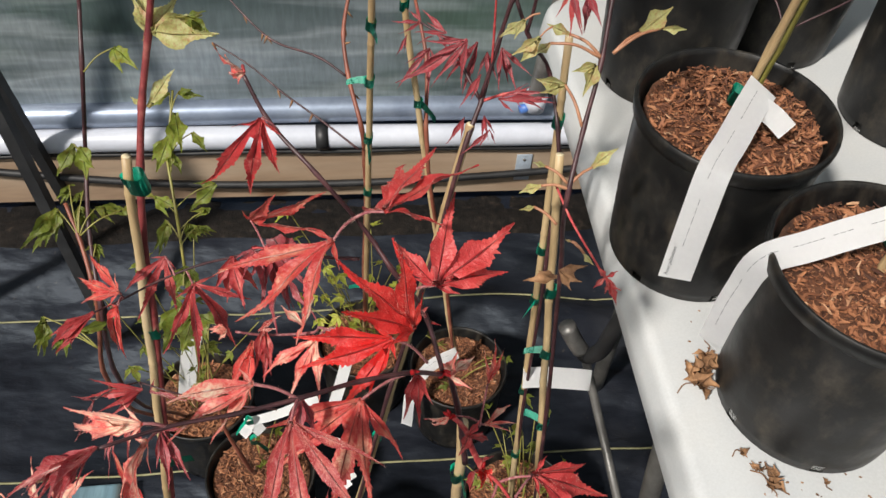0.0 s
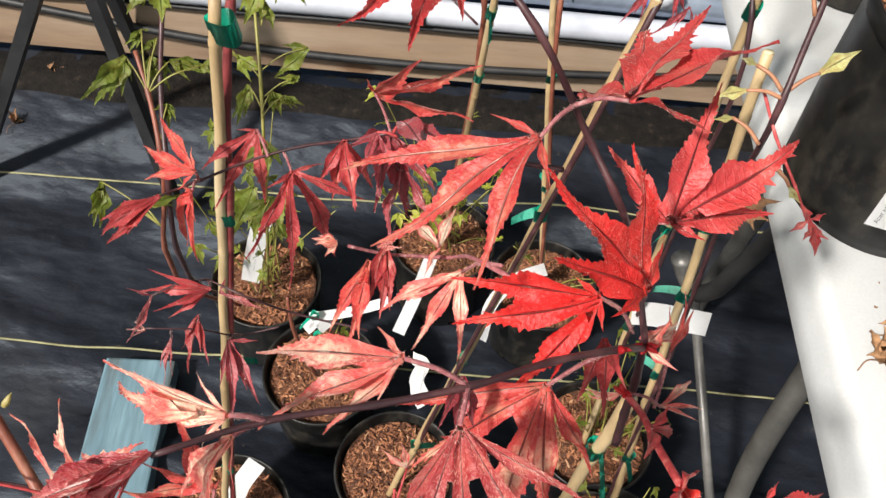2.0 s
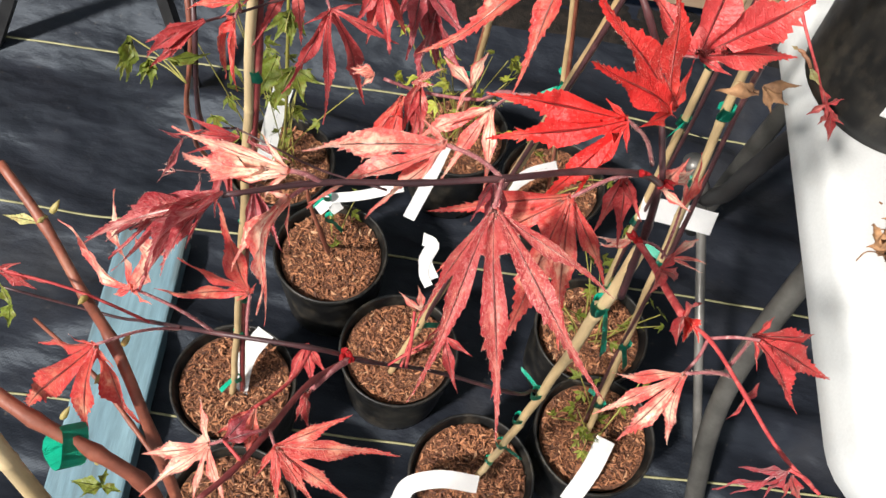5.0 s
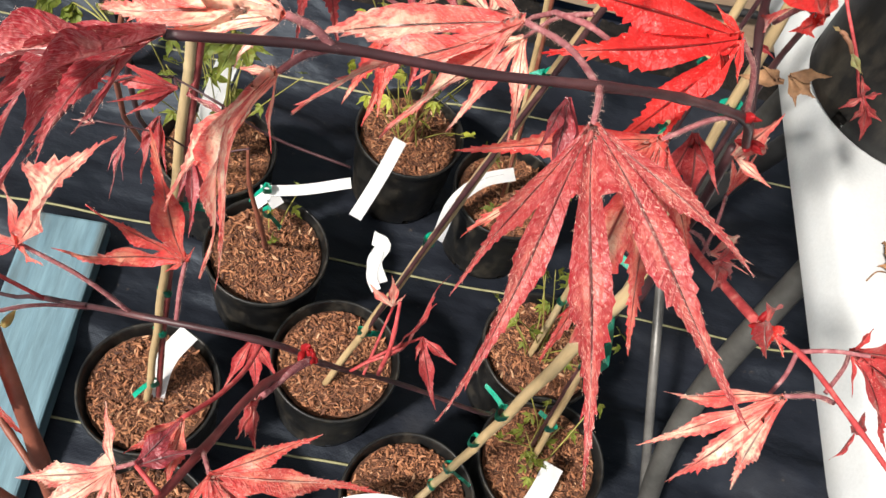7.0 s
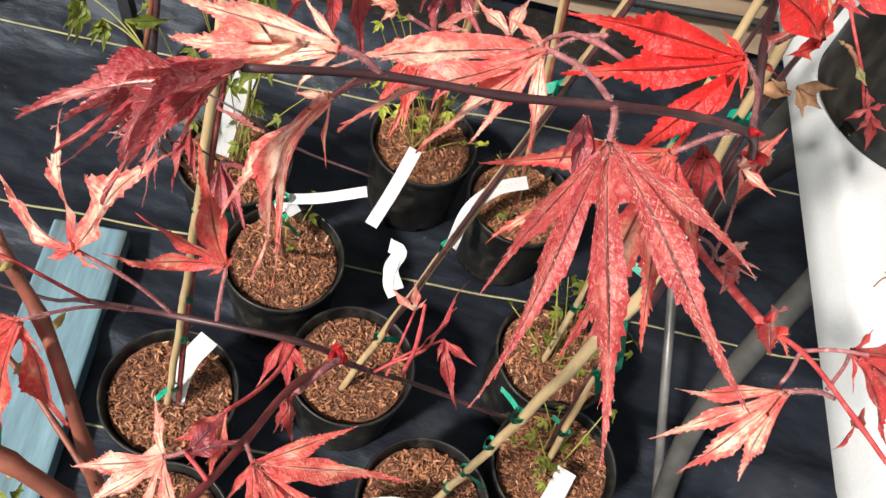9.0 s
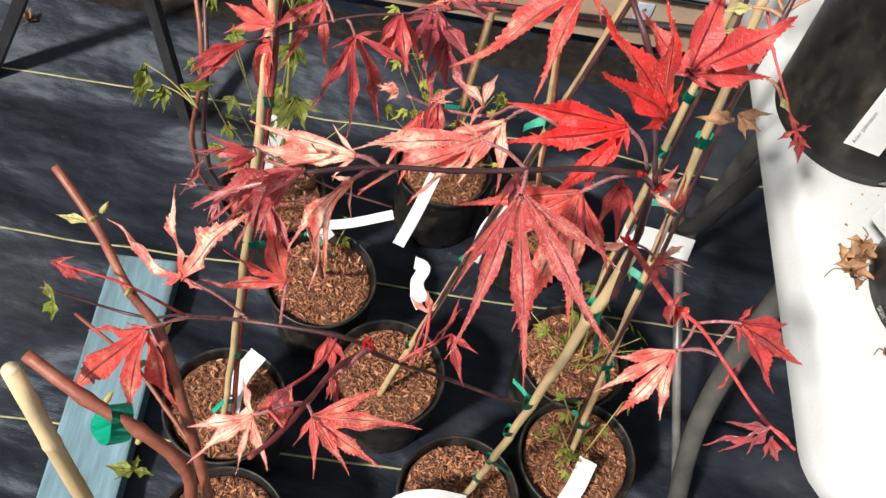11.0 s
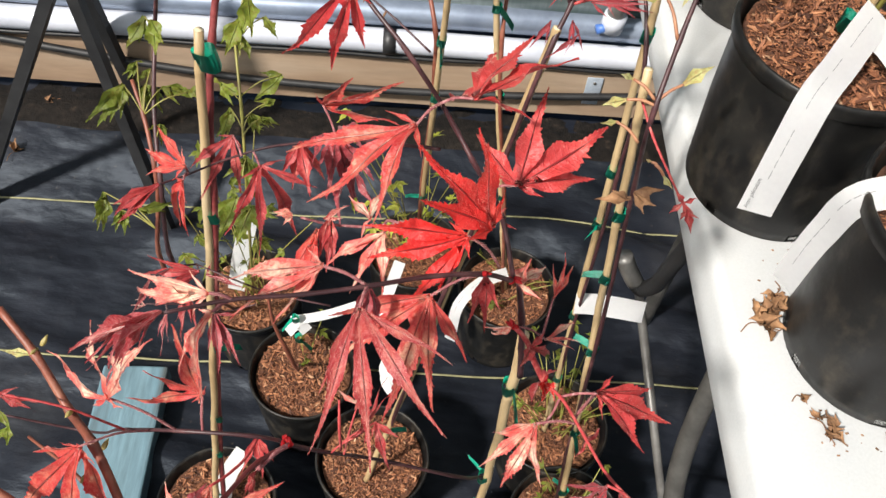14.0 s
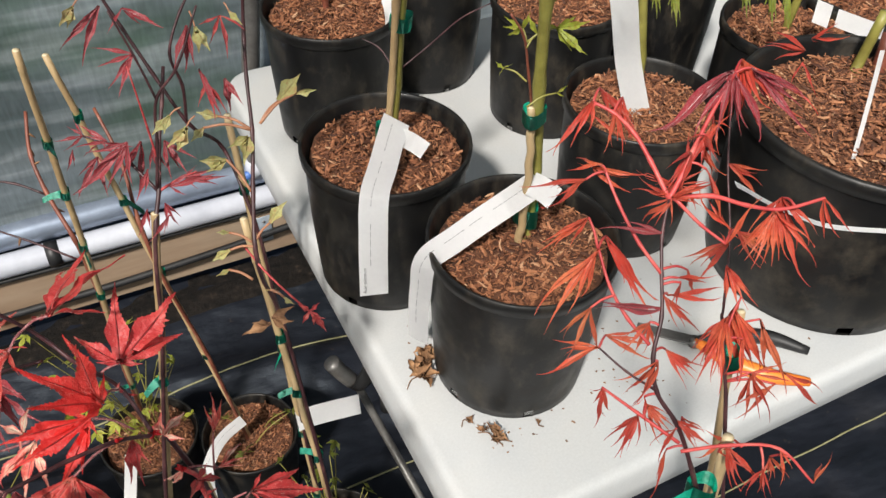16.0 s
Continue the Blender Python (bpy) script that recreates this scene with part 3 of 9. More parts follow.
def round_rect(x0, y0, x1, y1, r, n=7):
    out = []
    for cx, cy, a0 in ((x1 - r, y0 + r, -90), (x1 - r, y1 - r, 0), (x0 + r, y1 - r, 90), (x0 + r, y0 + r, 180)):
        for k in range(n + 1):
            a = radians(a0 + 90 * k / n)
            out.append((cx + r * math.cos(a), cy + r * math.sin(a)))
    return out


def skin(bm, loops):
    rows = [[bm.verts.new(p) for p in lp] for lp in loops]
    n = len(rows[0])
    for a, b in zip(rows, rows[1:]):
        for k in range(n):
            bm.faces.new((a[k], a[(k + 1) % n], b[(k + 1) % n], b[k]))
    return rows


table = thing("folding_table", (0.2296, 0.203, 0), "white moulded plastic folding table with rounded corners", "table", turn=5.2)
bm = bmesh.new()
loops = []
for inset, z in ((0.012, -0.046), (0.003, -0.046), (0.0, -0.042), (0.002, -0.026), (0.0045, -0.012), (0.0062, -0.0065), (0.0085, -0.003), (0.012, -0.0008), (0.017, 0.0)):
    loops.append([(x, y, TABLE_Z + z) for x, y in round_rect(inset, inset, TL - inset, TW - inset, max(0.05 - inset, 0.02))])
rows = skin(bm, loops)
bm.faces.new(rows[-1])
bm.faces.new(rows[0][::-1])
part("tabletop", bm, M_TABLE, table, "white pebbled plastic top")
in_table = TABLE.inverted()
for s, world_pts in ((0, ((0.385, 0.36, 0.004), (0.37, 0.385, 0.06), (0.322, 0.455, 0.28), (0.32, 0.515, 0.5), (0.34, 0.57, 0.705))), (1, ((0.36, 0.86, 0.004), (0.352, 0.84, 0.3), (0.345, 0.8, 0.705)))):
    part("leg", tube(smooth_path([in_table @ Vector(p) for p in world_pts], 6), 0.0135, 12), M_LEG, table, "grey steel tube leg")
for x, y in ((TL - 0.2, 0.12), (TL - 0.2, TW - 0.12)):
    part("leg", tube(smooth_path([V(x, y, 0.004), V(x, y, 0.35), V(x - 0.02, y, TABLE_Z - 0.045)], 5), 0.0135, 12), M_LEG, table, "grey steel tube leg")
part("brace", tube([in_table @ V(0.261, 0.69, 0.335), in_table @ V(0.371, 0.387, 0.06)], 0.0065, 10), M_STEEL, table, "thin pale steel rod")

# ---------------------------------------------------------------- nursery pots
rnd = random.Random(5)


def pot_mesh(r, h, r0):
    bm = bmesh.new()
    segs = 48
    prof = [(r0 - 0.012, 0.0), (r0 - 0.003, 0.0), (r0, 0.0015), (r0 + 0.0009, 0.0115), (r0 + (r - r0) * 0.5, h * 0.5), (r - 0.0036, h - 0.016), (r - 0.0032, h - 0.0145), (r - 0.0002, h - 0.013), (r + 0.0008, h - 0.004), (r + 0.0002, h - 0.0008),
            (r - 0.0014, h), (r - 0.003, h - 0.001), (r - 0.0042, h - 0.006), (r - 0.006, h - 0.016), (r - 0.0105, h - 0.028), (r - 0.012, h - 0.05)]
    bm, rings = add_lathe(bm, prof, segs)
    bm.faces.new(rings[0][::-1])
    # drain holes cut through the wall at the foot
    for a in range(6):
        k = a * 8 + 3
        cut = [rings[2][k], rings[2][(k + 1) % segs], rings[3][(k + 1) % segs], rings[3][k]]
        for f in bm.faces:
            if all(v in cut for v in f.verts):
                bm.faces.remove(f)
                break
    add_lathe(bm, [(r0 - 0.006, 0.001), (r0 - 0.0045, 0.016)], segs)
    return finish("pot", bm, M_POT)


def mulch_mesh(r, z, seed):
    bm = bmesh.new()
    rr = random.Random(seed)
    n, segs = 9, 28
    rings = []
    for i in range(1, n + 1):
        q = r * i / n
        rings.append([bm.verts.new((q * math.cos(2 * math.pi * k / segs), q * math.sin(2 * math.pi * k / segs), z + 0.006 * noise.noise((q * 40 * math.cos(k), q * 40 * math.sin(k), seed)) - 0.005 * (i / n) ** 3 + rr.uniform(-0.0015, 0.0015))) for k in range(segs)])
    c = bm.verts.new((0, 0, z + 0.003))
    for k in range(segs):
        bm.faces.new((c, rings[0][k], rings[0][(k + 1) % segs]))
    for a, b in zip(rings, rings[1:]):
        for k in range(segs):
            bm.faces.new((a[k], b[k], b[(k + 1) % segs], a[(k + 1) % segs]))
    return finish("mulch", bm, M_MULCH)


def chips_mesh(r, z, seed, count, size=1.0):
    """Loose bark flakes and splinters lying every way on the mulch."""
    rr = random.Random(seed)
    verts, faces = [], []
    for i in range(count):
        a, q = rr.uniform(0, 2 * math.pi), r * math.sqrt(rr.random()) * 0.98
        big = rr.random()
        ln = size * (rr.uniform(0.0018, 0.0045) if big < 0.8 else rr.uniform(0.0045, 0.013))
        wd = ln * rr.uniform(0.14, 0.4)
        th = min(0.0022, wd * 0.45)
        m = pose(q * math.cos(a), q * math.sin(a), z + rr.uniform(0.0, 0.006) - 0.005 * (q / r) ** 3, rr.gauss(0, 20), rr.gauss(0, 22), rr.uniform(0, 360))
        bend = rr.uniform(-0.15, 0.15) * ln
        k = len(verts)
        for sx, f, b in ((-0.5, rr.uniform(0.3, 0.8), 0), (0.0, 1.0, bend), (0.5, rr.uniform(0.2, 0.7), 0)):
            for sy, sz in ((-0.5, 0), (0.5, 0), (0.38, 1), (-0.38, 1)):
                verts.append(tuple(m @ V(sx * ln, sy * wd * f + b, sz * th * (0.6 + 0.4 * f))))
        for j in (0, 4):
            for s in range(4):
                faces.append((k + j + s, k + j + (s + 1) % 4, k + j + 4 + (s + 1) % 4, k + j + 4 + s))
        faces.append((k + 3, k + 2, k + 1, k))
        faces.append((k + 8, k + 9, k + 10, k + 11))
    me = bpy.data.meshes.new("bark_litter")
    me.from_pydata(verts, [], faces)
    me.materials.append(M_CHIP)
    return me


POT_R, POT_H, POT_R0 = 0.083, 0.16, 0.0715
ME_POT = pot_mesh(POT_R, POT_H, POT_R0)
ME_MULCH = [mulch_mesh(POT_R - 0.009, POT_H - 0.012, s) for s in (1, 2, 3)]
ME_CHIPS = [chips_mesh(POT_R - 0.011, POT_H - 0.012, s, 4300, 0.86) for s in (11, 12, 13)]


def link(name, data, parent, label="", kind=""):
    ob = new(name, data)
    ob.parent = parent
    return tagged(ob, label, kind=kind)


def potted(where, label, group, turn=0.0, k=0, category="potted tree"):
    """A pot filled with bark mulch; stems, stakes and tags are added to it."""
    t = thing("potted_tree", where, label, category, group, turn)
    link("pot", ME_POT, t, "black plastic nursery pot")
    m = link("mulch", ME_MULCH[k % 3], t, "reddish bark mulch")
    link("bark_litter", ME_CHIPS[k % 3], m, kind="stuff")
    return t


def local(t, pts):
    inv = t.matrix_basis.inverted()
    return [inv @ Vector(p) for p in pts]


def bamboo(t, a, b, r=0.0039, seed=0):
    """A cane with swollen knots and a slanting cut top, from a to b (world)."""
    rr = random.Random(seed)
    a, b = local(t, (a, b))
    d = b - a
    n = 28
    bend = d.orthogonal().normalized() * rr.uniform(-0.004, 0.004)
    knots = []
    z = rr.uniform(0.03, 0.1)
    while z < d.length:
        knots.append(z)
        z += rr.uniform(0.07, 0.13)
    ss = sorted({i / n for i in range(n + 1)} | {min(1, max(0, (k + e) / d.length)) for k in knots for e in (-0.003, -0.001, 0.001, 0.003)})
    pts, rad = [], []
    for s in ss:
        near = min((abs(s * d.length - k) for k in knots), default=1)
        pts.append(a + d * s + bend * math.sin(s * math.pi) + d.orthogonal().normalized() * 0.0007 * math.sin(s * 40 + seed))
        rad.append(r * (1.08 - 0.16 * s) * (1.1 if near < 0.0015 else 1.0))
    ob = part("bamboo_stake", tube(pts, rad, 12), M_BAMBOO, t, "bamboo stake")
    part("cut_end", tube([pts[-1], pts[-1] + d.normalized() * 0.0006], r * 0.8, 10), M_TAG_END, ob)
    return ob


M_TAG_END = surface("pale_cut_cane", [(0.3, (0.55, 0.45, 0.28)), (0.7, (0.7, 0.6, 0.4))], 200, 0.7, 0.8, 0.2, 0.0005)


def tie(t, p, axis=(0, 0, 1), r=0.0065, seed=0, tail=0.022, wide=0.012):
    """Green tie tape wound round a stem and stake, with a loose folded tail."""
    rr = random.Random(seed)
    p = local(t, (p,))[0]
    ax = Vector(axis).normalized()
    e1 = ax.orthogonal().normalized()
    e2 = ax.cross(e1)
    bm = bmesh.new()
    n, w = 18, wide
    prev = None
    for i in range(n + 1):
        a = 2 * math.pi * i / n
        rad = r * (1 + 0.12 * math.sin(3 * a + seed))
        c = p + (e1 * math.cos(a) + e2 * math.sin(a)) * rad
        sl = ax * 0.0015 * math.sin(a + seed)
        row = (bm.verts.new(c - ax * w / 2 + sl), bm.verts.new(c + ax * w / 2 + sl))
        if prev:
            bm.faces.new((prev[0], row[0], row[1], prev[1]))
        prev = row
    if tail:
        for q in range(rr.choice((0, 1, 1))):
            a = rr.uniform(0, 2 * math.pi)
            out = (e1 * math.cos(a) + e2 * math.sin(a))
            c0 = p + out * r * 0.95
            dirv = (out * 0.9 + V(rr.uniform(-0.5, 0.5), rr.uniform(-0.5, 0.5), rr.uniform(-0.7, 0.3))).normalized()
            wv = ax * (w * 0.5)
            prev = None
            for i in range(5):
                s = i / 4
                c = c0 + dirv * tail * s + V(0, 0, -0.006) * s * s
                ww = wv * (1 - 0.15 * s) + out.cross(dirv) * 0.002 * s
                row = (bm.verts.new(c - ww), bm.verts.new(c + ww))
                if prev:
                    bm.faces.new((prev[0], row[0], row[1], prev[1]))
                prev = row
    bmesh.ops.solidify(bm, geom=bm.faces[:], thickness=0.0005)
    return part("tie_tape", bm, M_TAPE, t, "green plastic tie tape")


def tag_strip(t, pts, width, face, rows=0, name="plant_tag", label="white plastic plant tag", turned=None):
    """A white strip along pts (world); face: the way its front looks; rows: printed lines as bars."""
    pts = smooth_path(local(t, pts), 6)
    turn = t.matrix_basis.to_3x3().inverted()
    face = turn @ Vector(face).normalized()
    last = turn @ Vector(turned).normalized() if turned else face
    bm = bmesh.new()
    prev = None
    frames = []
    for i, p in enumerate(pts):
        d = (pts[min(i + 1, len(pts) - 1)] - pts[max(i - 1, 0)]).normalized()
        w = d.cross(face.lerp(last, (i / (len(pts) - 1)) ** 2)).normalized()
        frames.append((p, w, w.cross(d).normalized()))
        row = (bm.verts.new(p - w * width / 2), bm.verts.new(p + w * width / 2))
        if prev:
            bm.faces.new((prev[0], row[0], row[1], prev[1]))
        prev = row
    bmesh.ops.solidify(bm, geom=bm.faces[:], thickness=0.0006)
    ob = part(name, bm, M_TAG, t, label, smooth=True)
    ob.data.set_sharp_from_angle(angle=0.7)
    if rows:
        bm = bmesh.new()
        rr = random.Random(rows)
        m = len(frames)
        for line in range(rows):
            off = (-0.05 + 0.4 * line / max(1, rows - 1)) * width if rows > 1 else 0.1 * width
            for i in range(1 + line, m - 3):
                if rr.random() < 0.2:
                    continue
                (p, w, nn), (p2, w2, n2) = frames[i], frames[i + 1]
                lift = 0.0009
                q = [p + w * (off - 0.00025) + nn * lift, p + w * (off + 0.00025) + nn * lift, p2.lerp(p, 0.25) + w2 * (off + 0.00025) + n2 * lift, p2.lerp(p, 0.25) + w2 * (off - 0.00025) + n2 * lift]
                bm.faces.new([bm.verts.new(c) for c in q])
                q = [c - nn * 2 * lift for c in q]
                bm.faces.new([bm.verts.new(c) for c in q[::-1]])
        tagged(part("printed_lines", bm, M_INK, ob, smooth=False), "small grey printed lines", kind="stuff")
    return ob

# ---------------------------------------------------------------- pots on the ground and on the table
G_POTS = "pots on the ground"
T_POTS = "pots on the table"
pot_a = potted((-0.222, 0.588, 0), "black nursery pot of bark with a small bare sapling", G_POTS, 20, 0)
pot_c = potted((-0.092, 0.463, 0), "black nursery pot with a staked twig and a crumpled white tag", G_POTS, 80, 1)
pot_f = potted((-0.297, 0.367, 0), "black nursery pot with a tall staked red-stemmed sapling", G_POTS, 140, 2)
pot_d = potted((0.172, 0.555, 0), "black nursery pot with staked sapling, green shoots and white tag", G_POTS, 200, 0)
pot_e = potted((0.193, 0.405, 0), "black nursery pot with a tall staked young sapling", G_POTS, 260, 1)
pot_i = potted((0.038, 0.313, 0), "red Japanese maple sapling staked in a black nursery pot", G_POTS, 320, 2)
pot_b = potted((-0.08, 0.846, 0), "black nursery pot with a staked sapling of thin bare twigs", G_POTS, 30, 0)
pot_g = potted((0.085, 0.792, 0), "black nursery pot with a staked cut-leaf maple and white tag", G_POTS, 95, 1)
pot_h = potted((-0.336, 0.722, 0), "black nursery pot with a green-leaved maple and white tag", G_POTS, 170, 2)
pot_k = potted((-0.25, 0.205, 0), "black nursery pot of bark mulch", G_POTS, 240, 0)
tp_1 = potted((0.2688, 0.5544, TABLE_Z), "black nursery pot of bark with a staked, white-tagged sapling", T_POTS, 15, 1)
tp_2 = potted((0.339, 0.383, TABLE_Z), "black pot of bark with a green-stemmed sapling and curling tag", T_POTS, 115, 2)
tp_0 = potted((0.292, 0.838, TABLE_Z), "black nursery pot of bark on the table's far end", T_POTS, 60, 0)
tp_3 = potted((0.556, 0.538, TABLE_Z), "black nursery pot of bark with a long white tag", T_POTS, 200, 1)
tp_5 = potted((0.574, 0.775, TABLE_Z), "tall black nursery pot of bark", T_POTS, 300, 2)
tp_b = potted((0.452, 0.93, TABLE_Z), "black nursery pot at the table's far end", T_POTS, 10, 0)
tp_7 = potted((0.82, 0.62, TABLE_Z), "black nursery pot of bark with a folded white tag", T_POTS, 100, 1)
tp_8 = potted((0.97, 0.66, TABLE_Z), "black nursery pot of bark", T_POTS, 190, 2)
tp_4 = potted((0.738, 0.398, TABLE_Z), "large black nursery pot with a thick green-stemmed maple", T_POTS, 280, 0)
tp_4.scale = (1.69, 1.69, 1.34)
for c in tp_4.children_recursive:
    if c.name.startswith("bark_litter"):
        c.data = chips_mesh(POT_R - 0.011, POT_H - 0.012, 17, 7000, 0.62)
tp_6 = potted((0.748, 0.8, TABLE_Z), "tall black nursery pot between the others on the table", T_POTS, 130, 2)
tp_6.scale = (1.0, 1.0, 1.3)
for pot_on_table in (tp_0, tp_1, tp_2, tp_3, tp_5, tp_b, tp_7, tp_8):
    pot_on_table.scale = (1.037, 1.037, 1.088)

# ---------------------------------------------------------------- blue plank and black stand
plank = thing("blue_plank", (-0.4975, 0.4025, 0.0), "weathered blue-painted plank lying on the mat", "plank", turn=6.8)
part("board", box(-0.054, -0.42, 0.002, 0.054, 0.215, 0.038, bevel=0.004), M_BLUE, plank, "flaking blue paint on grey wood", smooth=False)
stand = thing("black_stand", (-0.72, 1.0, 0.0), "black painted metal A-frame stand", "stand")
for a, b in (((-0.725, 1.085, 1.02), (-0.56, 0.915, 0.0)), ((-0.66, 1.0, 0.52), (-0.945, 0.93, 0.0)), ((-0.7, 1.06, 0.8), (-0.7, 1.19, 0.07))):
    a, b = local(stand, (a, b))
    part("leg", tube([a.lerp(b, s / 4) for s in range(5)], 0.0135, 4), M_BLACK, stand, "flat black metal leg", smooth=False)

pot_l = potted((0.44, 0.05, 0), "red cut-leaf maple staked in a black nursery pot", G_POTS, 50, 1)
pot_m = potted((-0.13, -0.05, 0), "black nursery pot with a brown-stemmed sapling tied to its stake", G_POTS, 75, 2)

# ---------------------------------------------------------------- leaves and stems


def add_lobe(bm, uvl, frame_m, az, el, ln, wr, n, arch, fold, teeth, seed, kink=0.0, curl=0.0):
    """One pointed, toothed lobe that starts at the leaf's base. Returns its two edges."""
    rr = random.Random(seed)
    d = V(math.cos(radians(az)) * math.cos(radians(el)), math.sin(radians(az)) * math.cos(radians(el)), math.sin(radians(el)))
    side = V(0, 0, 1).cross(d).normalized()
    up = d.cross(side)
    wmax = ln * wr * 0.5
    ctrl = d * ln * 0.5 + up * ln * arch + side * ln * kink
    rows = []
    ph, wav = rr.uniform(0, 6), rr.uniform(0.18, 0.42)
    hook = (rr.uniform(-curl, curl), rr.uniform(-curl, curl * 0.3))
    twist, wave2, bulge = rr.uniform(-0.7, 0.7), rr.uniform(-0.035, 0.035), rr.uniform(0.4, 0.56)
    tooth = [[rr.uniform(0.25, 1.0) for _ in range(n + 2)] for _ in (0, 1)]
    for i in range(n + 1):
        s = i / n
        c = ctrl * (2 * s * (1 - s)) + d * ln * s * s + up * (ln * wave2 * math.sin(2 * math.pi * s)) + (side * hook[0] + up * hook[1]) * (ln * 4 * s * (1 - s) * (s - 0.2))
        if s < bulge:
            prof = 0.3 + 0.7 * (0.5 - 0.5 * math.cos(s / bulge * math.pi)) ** 1.2
        else:
            q = (1 - s) / (1 - bulge)
            prof = 0.52 * q ** 0.85 + 0.48 * max(0.0, 1 - (1 - q) / 0.42) ** 1.5
        w = wmax * max(0.015, prof)
        ta = twist * s * s
        sd, upv = side * math.cos(ta) + up * math.sin(ta), up * math.cos(ta) - side * math.sin(ta)
        lift = fold * w
        row = []
        for u in (-1, -0.5, 0, 0.5, 1):
            e, fwd = w, 0.0
            if teeth and 0.25 < s < 0.985 and abs(u) == 1:
                h = tooth[u > 0][i // 2] * min(1.0, max(0.08, (s - 0.4) * 3)) * (1.5 if (i // 2 + seed) % 4 == 0 else 0.65)
                tip = 1 if i % 2 else 0
                e = w * (1 + teeth * h * (0.34 if tip else -0.12))
                fwd = ln / n * 0.9 * tip * h * teeth
            crimp = wmax * wav * math.sin(ph + s * 13 + u * 1.3) * (0.35 + 0.65 * abs(u)) * u * (0.4 + prof * 0.6)
            p = c + sd * (e * u) + upv * (lift * abs(u) ** 1.4 + crimp + (0 if u == 0 else rr.uniform(-0.05, 0.05) * w)) + d * fwd
            row.append((bm.verts.new(frame_m @ p), (u, s * ln * 20)))
        rows.append(row)
    for a, b in zip(rows, rows[1:]):
        for k in range(4):
            q = (a[k], a[k + 1], b[k + 1], b[k])
            f = bm.faces.new([v for v, _ in q])
            for loop, (_, uv) in zip(f.loops, q):
                loop[uvl].uv = uv
    return [r[0] for r in rows], [r[4] for r in rows]


def leaf(t, base, turn, lobes, wr, material, stalk=None, n=24, arch=0.06, fold=0.3, teeth=1, label="", stalk_mat=None, stalk_r=0.0006, web=0.2, curl=0.06, hairs=0):
    """A palmate leaf. base, turn: its frame (world); lobes: (angle in the leaf's plane, rise, length) each; stalk: where its stalk leaves the twig."""
    inv = t.matrix_basis.inverted()
    m = inv @ pose(*base, *turn)
    bm = bmesh.new()
    uvl = bm.loops.layers.uv.new("UVMap")
    seed = int(abs(base[0] * 7919 + base[1] * 104729 + base[2] * 1299709) * 1000) % 100000
    rr = random.Random(seed)
    edges = []
    for i, (az, el, ln) in enumerate(sorted(lobes)):
        edges.append((az, *add_lobe(bm, uvl, m, az, el, ln, wr * rr.uniform(0.88, 1.12), n, arch * rr.uniform(0.4, 1.6), fold * rr.uniform(0.5, 1.4), teeth, seed + i, rr.uniform(-0.05, 0.05), curl)))
    for (a1, _, right), (a2, left, _) in zip(edges, edges[1:]):
        if not web or a2 - a1 > 80:
            continue
        # join the lobes up to the notch, where their edges part
        for j in range(max(2, int(n * web))):
            q = (right[j], left[j], left[j + 1], right[j + 1])
            f = bm.faces.new([v for v, _ in q])
            for loop, (_, uv) in zip(f.loops, q):
                loop[uvl].uv = (0.7, uv[1] * 0.12)
            gap = (right[j + 1][0].co - left[j + 1][0].co).length
            if gap > 0.0052:
                break
    down = []
    if hairs:
        bm.faces.ensure_lookup_table()
        bm.normal_update()
        foot = m.translation
        areas = list(itertools.accumulate(f.calc_area() for f in bm.faces))
        for f in rr.choices(bm.faces[:], cum_weights=areas, k=hairs):
            c = f.calc_center_median().lerp(rr.choice(f.verts).co, rr.uniform(0, 1))
            d = ((c - foot).normalized() * 0.9 + f.normal * rr.choice((-0.45, 0.45)) + V(rr.uniform(-1, 1), rr.uniform(-1, 1), rr.uniform(-1, 1)) * 0.35).normalized()
            w = d.orthogonal().normalized() * 0.000017
            down.append((c - w, c + w, c + d * rr.uniform(0.0005, 0.0013)))
    ob = part("leaf", bm, material, t, label)
    if down:
        me = bpy.data.meshes.new("down")
        me.from_pydata([tuple(p) for tri in down for p in tri], [], [(3 * i, 3 * i + 1, 3 * i + 2) for i in range(len(down))])
        me.materials.append(M_DOWN)
        tagged(link("down", me, ob), "fine white hairs", kind="stuff")
    if stalk:
        a, b = inv @ Vector(stalk), inv @ Vector(base)
        mid = a.lerp(b, 0.5) + V(0, 0, 0.12 * (b - a).length)
        line = smooth_path([a, mid, b], 4)
        st = part("leaf_stalk", tube(line, (stalk_r * 1.25, stalk_r), 6), stalk_mat or M_BRIGHTSTEM, ob)
        if hairs:
            fuzz = []
            for i in range(int(24000 * (b - a).length)):
                k = rr.randrange(len(line) - 1)
                c = line[k].lerp(line[k + 1], rr.random())
                d = V(rr.gauss(0, 1), rr.gauss(0, 1), rr.gauss(0, 1)).normalized()
                w = d.orthogonal().normalized() * 0.00002
                fuzz.append((c - w, c + w, c + d * (stalk_r + rr.uniform(0.0004, 0.0011))))
            me = bpy.data.meshes.new("down")
            me.from_pydata([tuple(p) for tri in fuzz for p in tri], [], [(3 * i, 3 * i + 1, 3 * i + 2) for i in range(len(fuzz))])
            me.materials.append(M_DOWN)
            tagged(link("down", me, ob), "fine white hairs", kind="stuff")
    return ob


